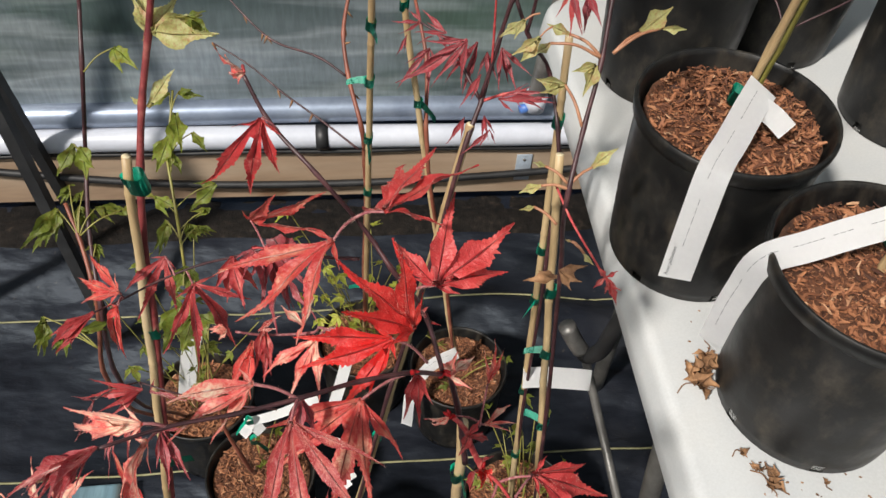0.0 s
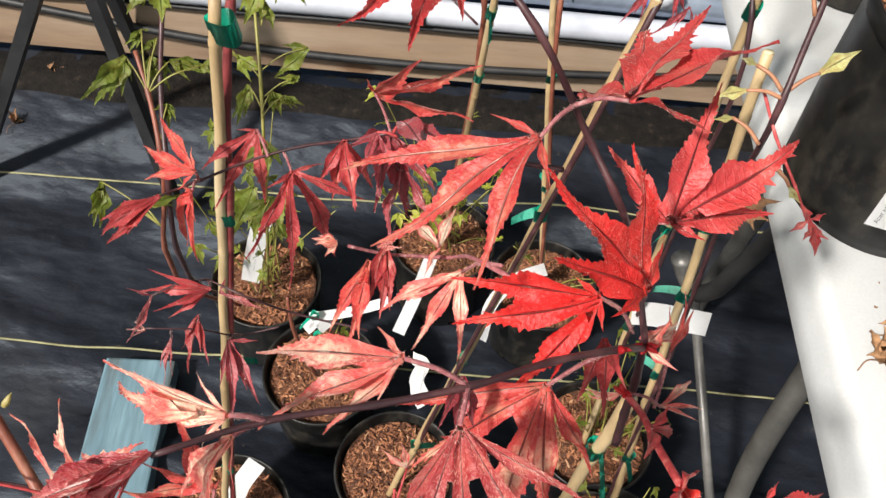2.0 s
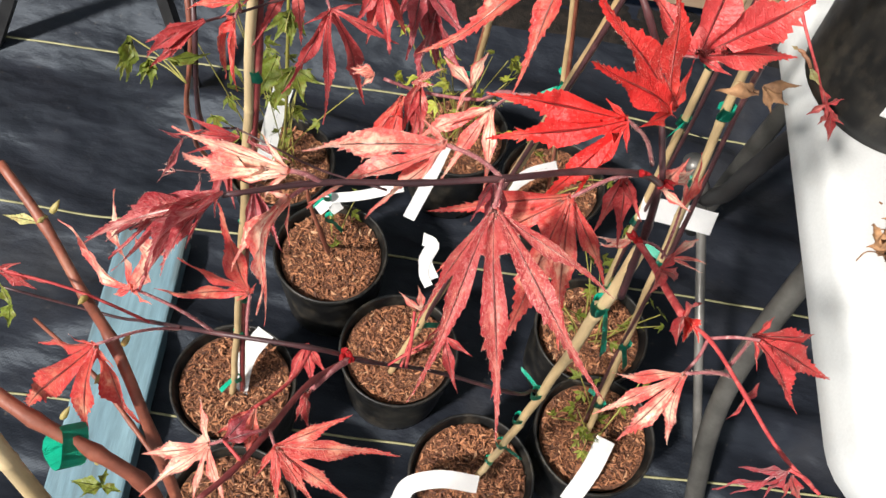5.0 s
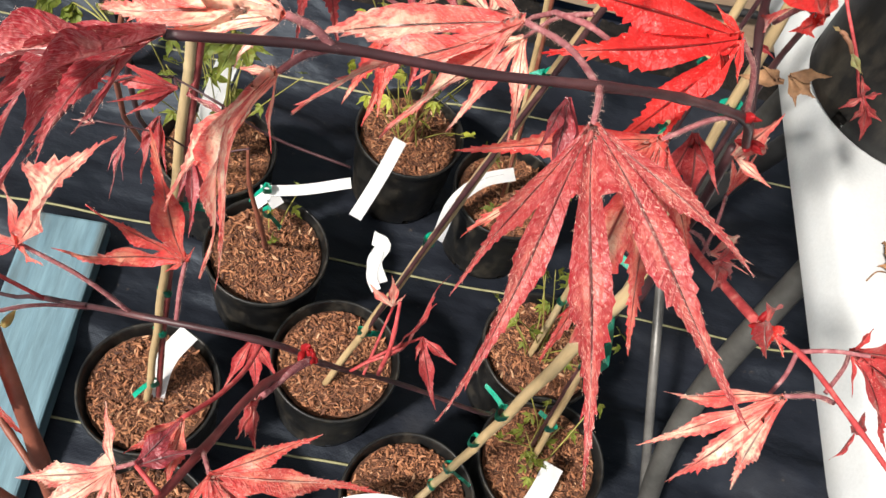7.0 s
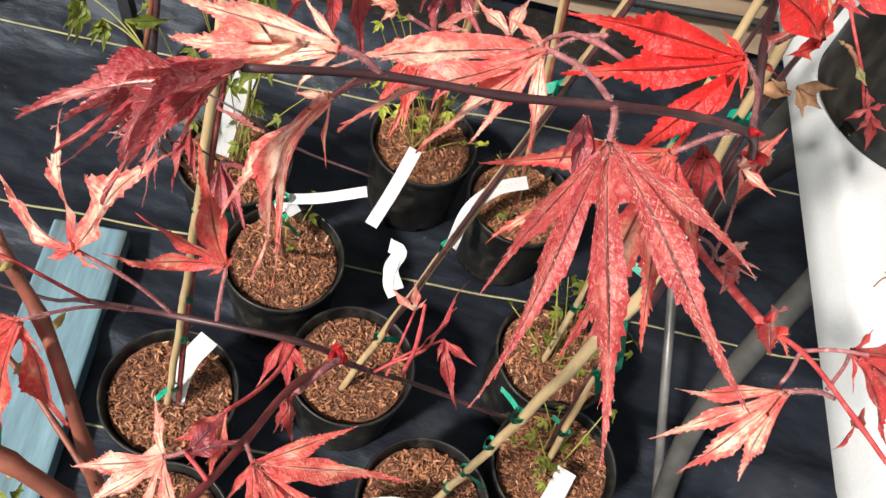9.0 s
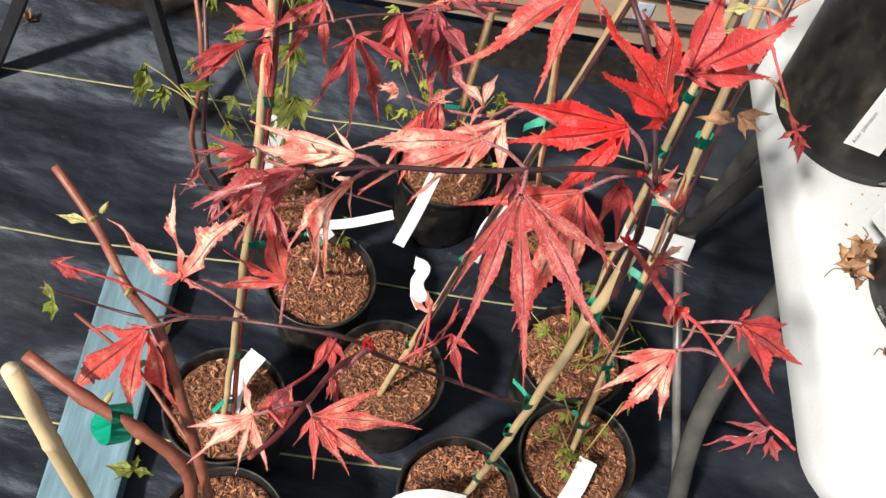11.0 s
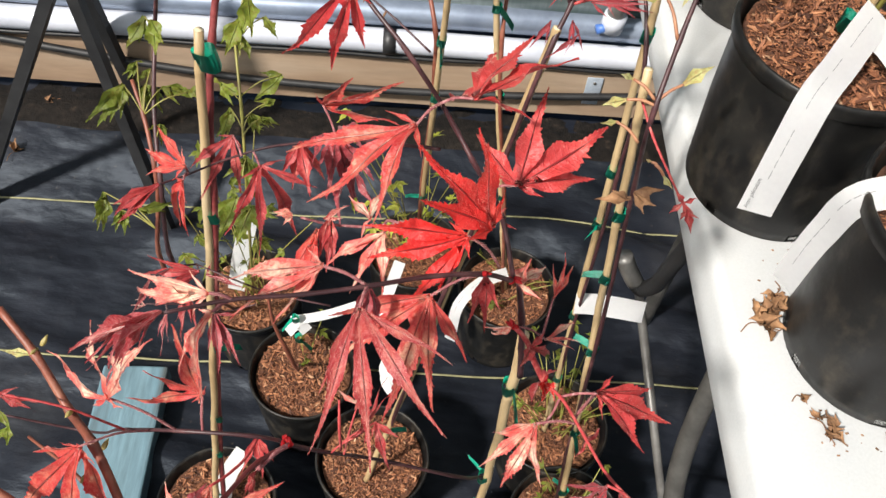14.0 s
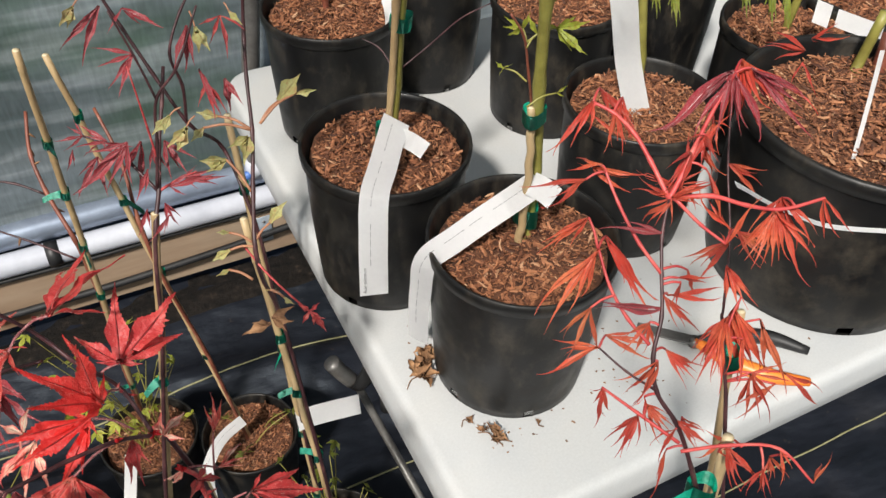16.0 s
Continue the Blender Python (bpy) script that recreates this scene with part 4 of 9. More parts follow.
def stem(t, pts, r0, r1, material, label="", name="stem", knots=True):
    """A twig through pts (world), a little swollen where the points are."""
    p = smooth_path(local(t, pts), 5)
    n = len(p)
    rad = [(r0 + (r1 - r0) * i / (n - 1)) * (1.22 if knots and i % 5 == 0 and 0 < i < n - 1 else 1.0) for i in range(n)]
    return part(name, tube(p, rad, 9), material, t, label)


def bud(t, p, d, ln, material, r=0.0016):
    """A pointed bud at p that looks along d."""
    p = local(t, (p,))[0]
    d = Vector(d).normalized()
    pts = [p + d * ln * s for s in (0, 0.25, 0.6, 1)]
    return part("bud", tube(pts, [r * 0.7, r, r * 0.75, r * 0.1], 7), material, t)


def bud_cluster(t, p, count, seed):
    """Scarlet bud scales round a joint of the twig."""
    rr = random.Random(seed)
    for i in range(count):
        d = V(rr.uniform(-1, 1), rr.uniform(-1, 0.6), rr.uniform(-0.5, 1)).normalized()
        bud(t, tuple(Vector(p) + d * 0.0008), tuple(d), rr.uniform(0.003, 0.0058), M_SCARLET, rr.uniform(0.001, 0.0017))


def shoots(t, centre, count, spread, height, material, seed, size=0.02, stem_mat=None):
    """Low leafy shoots round the foot of a sapling."""
    rr = random.Random(seed)
    for i in range(count):
        a = rr.uniform(0, 2 * math.pi)
        foot = Vector(centre) + V(rr.uniform(-0.02, 0.02), rr.uniform(-0.02, 0.02), 0)
        top = Vector(centre) + V(math.cos(a) * spread * rr.uniform(0.4, 1), math.sin(a) * spread * rr.uniform(0.4, 1), height * rr.uniform(0.35, 1))
        stem(t, (foot, foot.lerp(top, 0.5) + V(0, 0, 0.012), top), 0.0011, 0.0007, stem_mat or M_GREENSTEM, knots=False)
        for j in range(2):
            az = rr.uniform(0, 360)
            b = foot.lerp(top, 0.62 + 0.38 * j) + V(rr.uniform(-0.004, 0.004), rr.uniform(-0.004, 0.004), 0.003)
            s = size * rr.uniform(0.7, 1.25)
            leaf(t, tuple(b), (rr.uniform(-25, 25), rr.uniform(10, 60), az), ((-48, 0, s * 0.7), (0, 0, s), (47, 0, s * 0.72)), 0.36, material, n=8, teeth=0.6)

# red maple and its neighbours
stem(pot_i, ((0.017, 0.238, 0.985), (0.007, 0.256, 1.009), (-0.011, 0.252, 1.051), (-0.019, 0.26, 1.059), (-0.043, 0.262, 1.099), (-0.066, 0.281, 1.114), (-0.075, 0.289, 1.13)), 0.001296, 0.000864, M_REDSTEM)
stem(pot_i, ((0.038, 0.255, 0.854), (0.034, 0.256, 0.887), (0.028, 0.252, 0.93), (0.021, 0.25, 0.969)), 0.00216, 0.001656, M_REDSTEM)
stem(pot_i, ((0.016, 0.236, 0.986), (0.0006, 0.2189, 1.0131), (-0.0226, 0.202, 1.0305), (-0.0459, 0.1828, 1.0465), (-0.0686, 0.1708, 1.0535), (-0.0913, 0.1592, 1.0625), (-0.1103, 0.1441, 1.0727)), 0.0013, 0.0007, M_REDSTEM)
stem(pot_i, ((0.042, 0.3, 0.56), (0.008, 0.255, 0.67), (-0.037, 0.241, 0.717), (-0.087, 0.191, 0.85), (-0.106, 0.171, 0.908), (-0.139, 0.168, 0.91), (-0.184, 0.179, 0.873), (-0.24, 0.203, 0.799), (-0.282, 0.197, 0.824)), 0.001512, 0.00072, M_REDSTEM)
stem(pot_i, ((-0.026, 0.258, 1.049), (-0.062, 0.278, 1.027), (-0.096, 0.352, 0.947), (-0.116, 0.346, 0.944), (-0.132, 0.34, 0.944), (-0.158, 0.327, 0.941), (-0.173, 0.309, 0.946), (-0.185, 0.291, 0.954)), 0.000936, 0.000576, M_REDSTEM)
stem(pot_i, ((-0.026, 0.246, 0.997), (-0.038, 0.251, 0.998), (-0.064, 0.288, 0.945), (-0.085, 0.281, 0.9525), (-0.0985, 0.2755, 0.9625)), 0.0009, 0.0007, M_FUZZ)
stem(pot_c, ((-0.106, 0.35, 0.752), (-0.153, 0.349, 0.761), (-0.182, 0.339, 0.793), (-0.207, 0.347, 0.792)), 0.000864, 0.000576, M_REDSTEM)
stem(pot_c, ((-0.163, 0.339, 0.758), (-0.188, 0.334, 0.748), (-0.206, 0.316, 0.783), (-0.233, 0.307, 0.792)), 0.000648, 0.000504, M_REDSTEM)
stem(pot_i, ((-0.064, 0.189, 0.86), (-0.064, 0.191, 0.899), (-0.065, 0.198, 0.907)), 0.0009, 0.0006, M_BRIGHTSTEM)
stem(pot_m, ((-0.13, -0.045, 0.13), (-0.14, 0.03, 0.5), (-0.168, 0.13, 0.858), (-0.186, 0.157, 0.905), (-0.209, 0.177, 0.891), (-0.232, 0.2, 0.91), (-0.255, 0.218, 0.922)), 0.002736, 0.00216, M_BROWNSTEM)
stem(pot_i, ((-0.088, 0.176, 0.892), (-0.0998, 0.157, 0.908), (-0.1073, 0.1284, 0.93), (-0.1143, 0.1062, 0.945), (-0.1199, 0.0955, 0.952)), 0.0014, 0.001, M_RUBY)
stem(pot_i, ((-0.1059, 0.1767, 0.893), (-0.1073, 0.1632, 0.9), (-0.1121, 0.1486, 0.91), (-0.1174, 0.1386, 0.918)), 0.0009, 0.0007, M_BRIGHTSTEM, knots=False)
stem(pot_i, ((0.0249, 0.249, 0.9232), (0.0307, 0.2454, 0.9197), (0.0352, 0.222, 0.936), (0.0395, 0.2007, 0.9517)), 0.0015, 0.0017, M_BRIGHTSTEM, knots=False)
stem(pot_i, ((0.0395, 0.2007, 0.9517), (0.0457, 0.1892, 0.9619), (0.055, 0.166, 0.973), (0.0649, 0.1433, 0.9821), (0.074, 0.132, 0.987)), 0.0009, 0.0006, M_BRIGHTSTEM)
stem(pot_i, ((0.0457, 0.1892, 0.9619), (0.053, 0.189, 0.968), (0.0608, 0.1879, 0.9724)), 0.0007, 0.0006, M_FUZZ, knots=False)
stem(pot_i, ((0.0457, 0.1892, 0.9619), (0.043, 0.182, 0.9605), (0.0383, 0.1746, 0.9589)), 0.0007, 0.0006, M_FUZZ, knots=False)
bud_cluster(pot_i, (-0.088, 0.176, 0.892), 6, 1)
bud_cluster(pot_i, (-0.0925, 0.178, 0.892), 3, 5)
bud_cluster(pot_i, (0.0167, 0.2376, 0.9856), 6, 2)
bud_cluster(pot_i, (0.0249, 0.249, 0.9232), 5, 3)
bud_cluster(pot_i, (0.0395, 0.2007, 0.9517), 3, 4)
bud_cluster(pot_i, (0.0006, 0.2189, 1.0131), 2, 6)
leaf(pot_i, (-0.0512, 0.2644, 0.9735), (-6, 35, -132), ((-23, 13, 0.0232), (-23, -8, 0.0403), (7, -9, 0.0384), (42, 4, 0.0349),), 0.17, M_PALE, stalk=(-0.0380, 0.2510, 1.0020), fold=0.6, arch=0.1, web=0.2, n=36, hairs=2000, stalk_mat=M_FUZZ, teeth=1.4)
leaf(pot_i, (-0.0898, 0.2756, 0.9539), (-7, 36, -101), ((-12, 0, 0.0346), (3, 1, 0.0378), (10, -1, 0.033),), 0.2, M_ROSE, fold=0.8, arch=0.1, web=0.3, n=36, hairs=2000, stalk_mat=M_FUZZ, teeth=1.4)
leaf(pot_i, (-0.1024, 0.2731, 0.9668), (-30, 2, -168), ((-14, 0, 0.0102), (1, 0, 0.0084), (44, 0, 0.007), (-28, 0, 0.0079),), 0.5, M_PALE, fold=1.0, arch=0.3, web=0, curl=0.2, n=36, hairs=2000, stalk_mat=M_FUZZ, teeth=1.4)
leaf(pot_i, (-0.0874, 0.2808, 0.9568), (29, -12, 19), ((13, 0, 0.0161), (-13, 0, 0.0105),), 0.22, M_CRIMSON, fold=0.8, arch=0.15, web=0.2, n=36, hairs=2000, stalk_mat=M_FUZZ, teeth=1.4)
leaf(pot_i, (-0.1269, 0.1183, 0.9300), (16, 32, -130), ((-98, -6, 0.021), (-33, 2, 0.0335), (-4, 7, 0.034), (41, 3, 0.024), (74, -5, 0.0241),), 0.2, M_PALE, stalk=(-0.1073, 0.1284, 0.9300), fold=0.45, arch=0.07, web=0.26, n=42, hairs=5000, stalk_mat=M_FUZZ, teeth=1.6)
leaf(pot_i, (-0.1025, 0.1211, 0.9380), (19, 26, -30), ((72, 7, 0.0302), (38, -13, 0.0494), (11, 1, 0.0356), (-9, 2, 0.0288), (-40, 12, 0.0241), (-72, -10, 0.0148),), 0.17, M_ROSE, stalk=(-0.1073, 0.1284, 0.9300), fold=0.4, arch=0.07, web=0.3, n=42, hairs=5000, stalk_mat=M_FUZZ, teeth=1.6)
leaf(pot_i, (-0.0996, 0.1547, 0.9040), (59, -18, -89), ((15, -3, 0.0226), (-13, -6, 0.0132), (-3, 9, 0.0171),), 0.3, M_WINE, stalk=(-0.0880, 0.1760, 0.8920), fold=0.6, arch=0.1, web=0.3, stalk_r=0.0012, n=36, hairs=2500, stalk_mat=M_FUZZ, teeth=1.6)
leaf(pot_i, (-0.1174, 0.1386, 0.9180), (-18, 46, -118), ((-22, 0, 0.0223), (1, -1, 0.0246), (20, 0, 0.0242),), 0.24, M_ROSE, fold=0.4, arch=0.1, web=0.5, n=36, hairs=2500, stalk_mat=M_FUZZ, teeth=1.6)
leaf(pot_i, (0.0249, 0.2490, 0.9232), (-123, 55, 144), ((-8, 0, 0.0259), (8, 0, 0.0309),), 0.16, M_PALE, fold=0.8, arch=0.12, n=36, hairs=2500, stalk_mat=M_FUZZ, teeth=1.6)
leaf(pot_i, (0.0483, 0.2787, 0.9114), (26, -21, 80), ((15, -3, 0.0206), (3, 5, 0.028), (-18, -2, 0.0253),), 0.14, M_ROSE, stalk=(0.0432, 0.2535, 0.9033), fold=0.8, arch=0.1, web=0.1, n=36, hairs=2500, stalk_mat=M_FUZZ, teeth=1.6)
leaf(pot_i, (0.0462, 0.2545, 0.9033), (-22, 13, 15), ((34, 0, 0.0307), (-4, 0, 0.0217), (-30, 0, 0.0172),), 0.16, M_PALE, stalk=(0.0249, 0.2490, 0.9232), fold=0.7, arch=0.14, web=0.15, n=36, hairs=2500, stalk_mat=M_FUZZ, teeth=1.6)
leaf(pot_i, (0.0395, 0.2007, 0.9517), (2, -26, -86), ((-12, 0, 0.0148), (12, 0, 0.0143),), 0.4, M_SCARLET, fold=0.8, arch=0.2, n=36, hairs=2500, stalk_mat=M_FUZZ, teeth=1.6)
leaf(pot_i, (-0.0362, 0.2492, 1.0714), (0, 30, -145), ((-30, 1, 0.0626), (-5, -2, 0.0583), (35, 1, 0.0467), (69, 5, 0.0168), (-64, 5, 0.0168),), 0.155, M_ROSE, stalk=(-0.0277, 0.2607, 1.0740), fold=0.6, arch=0.07, web=0.16, n=42, hairs=3000, stalk_mat=M_FUZZ, teeth=1.6)
leaf(pot_i, (0.0111, 0.2544, 1.0354), (16, -20, 64), ((66, -13, 0.0325), (16, 18, 0.0456), (-24, 5, 0.0508), (-49, -10, 0.0392), (100, 5, 0.0126), (-83, 5, 0.0126),), 0.29, M_CRIMSON, stalk=(-0.0024, 0.2540, 1.0298), fold=0.25, web=0.22, n=42, hairs=3000, stalk_mat=M_FUZZ, teeth=1.6)
leaf(pot_i, (-0.0140, 0.2579, 1.0816), (-22, 16, 55), ((49, -17, 0.0443), (22, 10, 0.0446), (-4, 23, 0.0453), (-27, 9, 0.0519), (-39, -25, 0.0289),), 0.26, M_CRIMSON, stalk=(-0.0277, 0.2607, 1.0740), fold=0.25, web=0.22, n=42, hairs=3000, stalk_mat=M_FUZZ, teeth=1.6)
leaf(pot_i, (0.0006, 0.2209, 1.0447), (-2, -45, 156), ((-35, 2, 0.0419), (2, -5, 0.0485), (32, 3, 0.0403), (66, 5, 0.0183), (-69, 5, 0.0183),), 0.27, M_SCARLET, stalk=(0.0060, 0.2500, 1.0180), fold=0.2, web=0.2, n=42, hairs=3000, stalk_mat=M_FUZZ, teeth=1.6)
leaf(pot_i, (-0.0090, 0.2265, 1.0298), (-37, 27, -153), ((-35, 0, 0.0457), (-17, -1, 0.0464), (19, 3, 0.0434), (33, -2, 0.0305), (67, 5, 0.0104), (-69, 5, 0.0104),), 0.21, M_SCARLET, stalk=(0.0085, 0.2335, 1.0000), fold=0.35, web=0.2, n=42, hairs=3000, stalk_mat=M_FUZZ, teeth=1.6)
leaf(pot_i, (-0.0631, 0.1833, 1.0558), (2, 43, -167), ((-23, -1, 0.0642), (9, 10, 0.0459), (13, -9, 0.0356), (47, 5, 0.0146), (-57, 5, 0.0146),), 0.16, M_PALE, stalk=(-0.0459, 0.1828, 1.0465), fold=0.45, web=0.25, arch=0.05, n=42, hairs=3000, stalk_mat=M_FUZZ, teeth=1.6)
leaf(pot_i, (-0.0469, 0.1704, 1.0500), (22, 35, -68), ((-40, -17, 0.0445), (-29, 8, 0.0586), (-3, 15, 0.0608), (26, 7, 0.0586), (46, -13, 0.0422),), 0.112, M_RED, stalk=(-0.0459, 0.1828, 1.0465), fold=0.5, arch=0.1, web=0.22, n=42, hairs=6000, stalk_mat=M_FUZZ, teeth=1.6)
leaf(pot_i, (-0.0216, 0.2007, 1.0176), (-14, 42, -114), ((-52, -8, 0.0484), (-29, -1, 0.0515), (4, 15, 0.0569), (27, 7, 0.0506), (51, -14, 0.0364),), 0.165, M_ROSE, stalk=(0.0006, 0.2189, 1.0131), fold=0.4, web=0.28, arch=0.07, n=42, hairs=3000, stalk_mat=M_FUZZ, teeth=1.6)
leaf(pot_i, (-0.1730, 0.1683, 0.9387), (-55, -57, 110), ((86, -1, 0.0664), (-13, 3, 0.0484), (-50, -1, 0.0776), (120, 5, 0.0192), (-84, 5, 0.0192),), 0.16, M_PALE, stalk=(-0.1448, 0.1691, 0.9058), fold=0.4, web=0.22, n=42, hairs=3000, stalk_mat=M_FUZZ, teeth=1.6)
leaf(pot_i, (-0.1305, 0.1796, 0.9314), (-68, -30, 173), ((-45, 0, 0.0471), (40, 0, 0.0389), (4, 0, 0.0315), (74, 5, 0.0078), (-79, 5, 0.0078),), 0.2, M_ROSE, stalk=(-0.1309, 0.1686, 0.9098), fold=0.4, web=0.25, n=42, hairs=3000, stalk_mat=M_FUZZ, teeth=1.6)
leaf(pot_i, (-0.0988, 0.1570, 1.0562), (20, 69, -130), ((-16, 2, 0.0543), (-2, -4, 0.0578), (18, 2, 0.0415), (52, 5, 0.0128), (-50, 5, 0.0128),), 0.13, M_PALE, stalk=(-0.0913, 0.1592, 1.0625), fold=0.8, arch=0.12, web=0.2, n=42, hairs=3000, stalk_mat=M_FUZZ, teeth=1.6)
leaf(pot_i, (-0.0981, 0.1567, 1.0690), (-49, 30, 164), ((-11, 3, 0.0424), (0, -6, 0.0472), (11, 3, 0.0289), (45, 5, 0.0118), (-45, 5, 0.0118),), 0.15, M_PALE, stalk=(-0.0913, 0.1592, 1.0625), fold=0.7, arch=0.1, web=0.3, n=42, hairs=3000, stalk_mat=M_FUZZ, teeth=1.6)
leaf(pot_i, (-0.1103, 0.1441, 1.0727), (45, 14, -126), ((-10, 8, 0.0295), (7, -13, 0.0146), (45, 6, 0.0316), (2, 7, 0.0296), (-24, 12, 0.0304), (-20, -10, 0.0261), (2, -9, 0.0284),), 0.2, M_BUD, fold=0.9, arch=0.16, web=0.0, curl=0.12, n=42, hairs=3000, stalk_mat=M_FUZZ, teeth=1.6)
leaf(pot_i, (-0.1129, 0.1419, 1.0718), (6, 5, -132), ((-12, 5, 0.0283), (29, -1, 0.0203), (-17, -4, 0.0188),), 0.24, M_BUD, fold=0.8, arch=0.2, web=0.0, n=42, hairs=3000, stalk_mat=M_FUZZ, teeth=1.6)
leaf(pot_i, (-0.1346, 0.3221, 0.9459), (-9, 54, -58), ((-24, 18, 0.0541), (-42, -6, 0.0461), (52, 15, 0.0368), (19, -27, 0.0707), (86, 5, 0.0156), (-76, 5, 0.0156),), 0.14, M_WINE, stalk=(-0.1416, 0.3348, 0.9425), fold=0.5, arch=0.09, n=36, hairs=1000, stalk_mat=M_FUZZ, teeth=1.6)
leaf(pot_i, (-0.1034, 0.3596, 0.9662), (113, -26, -10), ((-9, -14, 0.0523), (-26, 10, 0.0482), (36, 4, 0.052), (70, 5, 0.0155), (-60, 5, 0.0155),), 0.17, M_ROSE, stalk=(-0.0921, 0.3430, 0.9567), fold=0.5, n=36, hairs=1000, stalk_mat=M_FUZZ, teeth=1.6)
leaf(pot_i, (-0.1571, 0.3460, 0.9430), (-24, 52, -125), ((-27, -4, 0.0379), (-2, 7, 0.0462), (29, -3, 0.0382), (63, 5, 0.0102), (-61, 5, 0.0102),), 0.15, M_WINE, stalk=(-0.1483, 0.3316, 0.9418), fold=0.5, arch=0.1, n=36, hairs=1000, stalk_mat=M_FUZZ, teeth=1.6)
leaf(pot_i, (-0.1706, 0.3024, 0.9600), (-44, 21, 146), ((-21, -1, 0.043), (0, 1, 0.0432), (22, -1, 0.0388), (56, 5, 0.0125), (-55, 5, 0.0125),), 0.16, M_ROSE, stalk=(-0.1734, 0.3091, 0.9462), fold=0.6, n=36, hairs=1000, stalk_mat=M_FUZZ, teeth=1.6)
leaf(pot_i, (-0.1810, 0.2876, 0.9601), (-38, 35, -155), ((-1, -1, 0.035), (5, -5, 0.0376), (-11, 1, 0.0313), (7, 6, 0.0286),), 0.2, M_WINE, fold=0.9, arch=0.16, web=0, n=36, hairs=1000, stalk_mat=M_FUZZ, teeth=1.6)
leaf(pot_i, (-0.1702, 0.2954, 0.9569), (41, 74, -109), ((-16, 0, 0.045), (20, 0, 0.034), (54, 5, 0.014), (-54, 5, 0.014),), 0.2, M_ROSE, stalk=(-0.1734, 0.3091, 0.9462), fold=0.8, arch=0.1, n=36, hairs=1000, stalk_mat=M_FUZZ, teeth=1.6)
leaf(pot_i, (0.0329, 0.1672, 0.9761), (-31, 76, -153), ((-20, -11, 0.0421), (-11, 10, 0.0476), (6, 7, 0.051), (25, -6, 0.0486),), 0.13, M_PALE, stalk=(0.0532, 0.1743, 0.9661), fold=0.5, arch=0.09, n=36, hairs=1000, stalk_mat=M_FUZZ, teeth=1.6)
leaf(pot_i, (0.0636, 0.1952, 0.9595), (20, 33, 1), ((23, 0, 0.038), (2, 0, 0.0532), (-25, 0, 0.0418), (57, 5, 0.0133), (-59, 5, 0.0133),), 0.22, M_CRIMSON, stalk=(0.0519, 0.1773, 0.9649), fold=0.5, arch=0.09, n=36, hairs=1000, stalk_mat=M_FUZZ, teeth=1.6)
leaf(pot_i, (-0.1834, 0.1478, 0.9240), (-40, 65, -147), ((-34, -5, 0.0437), (-11, 5, 0.0741), (16, 9, 0.056), (29, -9, 0.0624), (63, 5, 0.0118), (-68, 5, 0.0118),), 0.18, M_ROSE, stalk=(-0.1617, 0.1731, 0.8919), fold=0.45, arch=0.09, n=42, hairs=3000, stalk_mat=M_FUZZ, teeth=1.6)
leaf(pot_i, (-0.0665, 0.2750, 1.1181), (-108, 75, 165), ((-23, 0, 0.0528), (2, -1, 0.0524), (21, 1, 0.0346), (55, 5, 0.014), (-57, 5, 0.014),), 0.15, M_CRIMSON, stalk=(-0.0604, 0.2766, 1.1099), fold=0.6, arch=0.12, n=36, hairs=1000, stalk_mat=M_FUZZ, teeth=1.6)
leaf(pot_i, (-0.0972, 0.3328, 0.9688), (-10, 17, -99), ((-43, -3, 0.015), (-1, 4, 0.021), (39, -2, 0.017),), 0.172, M_DARKRED, stalk=(-0.0879, 0.3337, 0.9667), n=30)
leaf(pot_i, (-0.0891, 0.3514, 0.957), (3, -35, -61), ((6, 1, 0.054), (-5, 1, 0.067), (1, -4, 0.033),), 0.172, M_DARKRED, stalk=(-0.0921, 0.343, 0.9567), n=30)
leaf(pot_i, (-0.0889, 0.3685, 0.9162), (59, 41, -80), ((19, 19, 0.053), (-2, -10, 0.034), (18, -17, 0.048), (-64, 5, 0.032),), 0.172, M_DARKRED, stalk=(-0.0964, 0.3523, 0.9466), n=30, fold=0.5, arch=0.09)
leaf(pot_c, (-0.2029, 0.3406, 0.7928), (-45, -1, -153), ((-10, -5, 0.0441), (6, 14, 0.0367), (24, -7, 0.0317), (-32, -1, 0.0388), (12, -1, 0.0215),), 0.15, M_WINE, stalk=(-0.2070, 0.3470, 0.7920), fold=0.6, arch=0.09, web=0.2, n=32, hairs=1500, stalk_mat=M_REDSTEM, teeth=1.3)
leaf(pot_c, (-0.1977, 0.3392, 0.7908), (11, 15, 26), ((60, 3, 0.012), (-35, 14, 0.0315), (-19, -17, 0.0204),), 0.15, M_DARKRED, fold=0.6, arch=0.09, web=0.2, n=32, hairs=1500, stalk_mat=M_REDSTEM, teeth=1.3)
leaf(pot_c, (-0.2065, 0.3239, 0.7870), (24, 25, -83), ((-23, 4, 0.0237), (16, 7, 0.0243), (-11, -7, 0.0368), (17, -4, 0.0318),), 0.15, M_WINE, stalk=(-0.2060, 0.3160, 0.7830), fold=0.6, arch=0.09, web=0.2, n=32, hairs=1500, stalk_mat=M_REDSTEM, teeth=1.3)
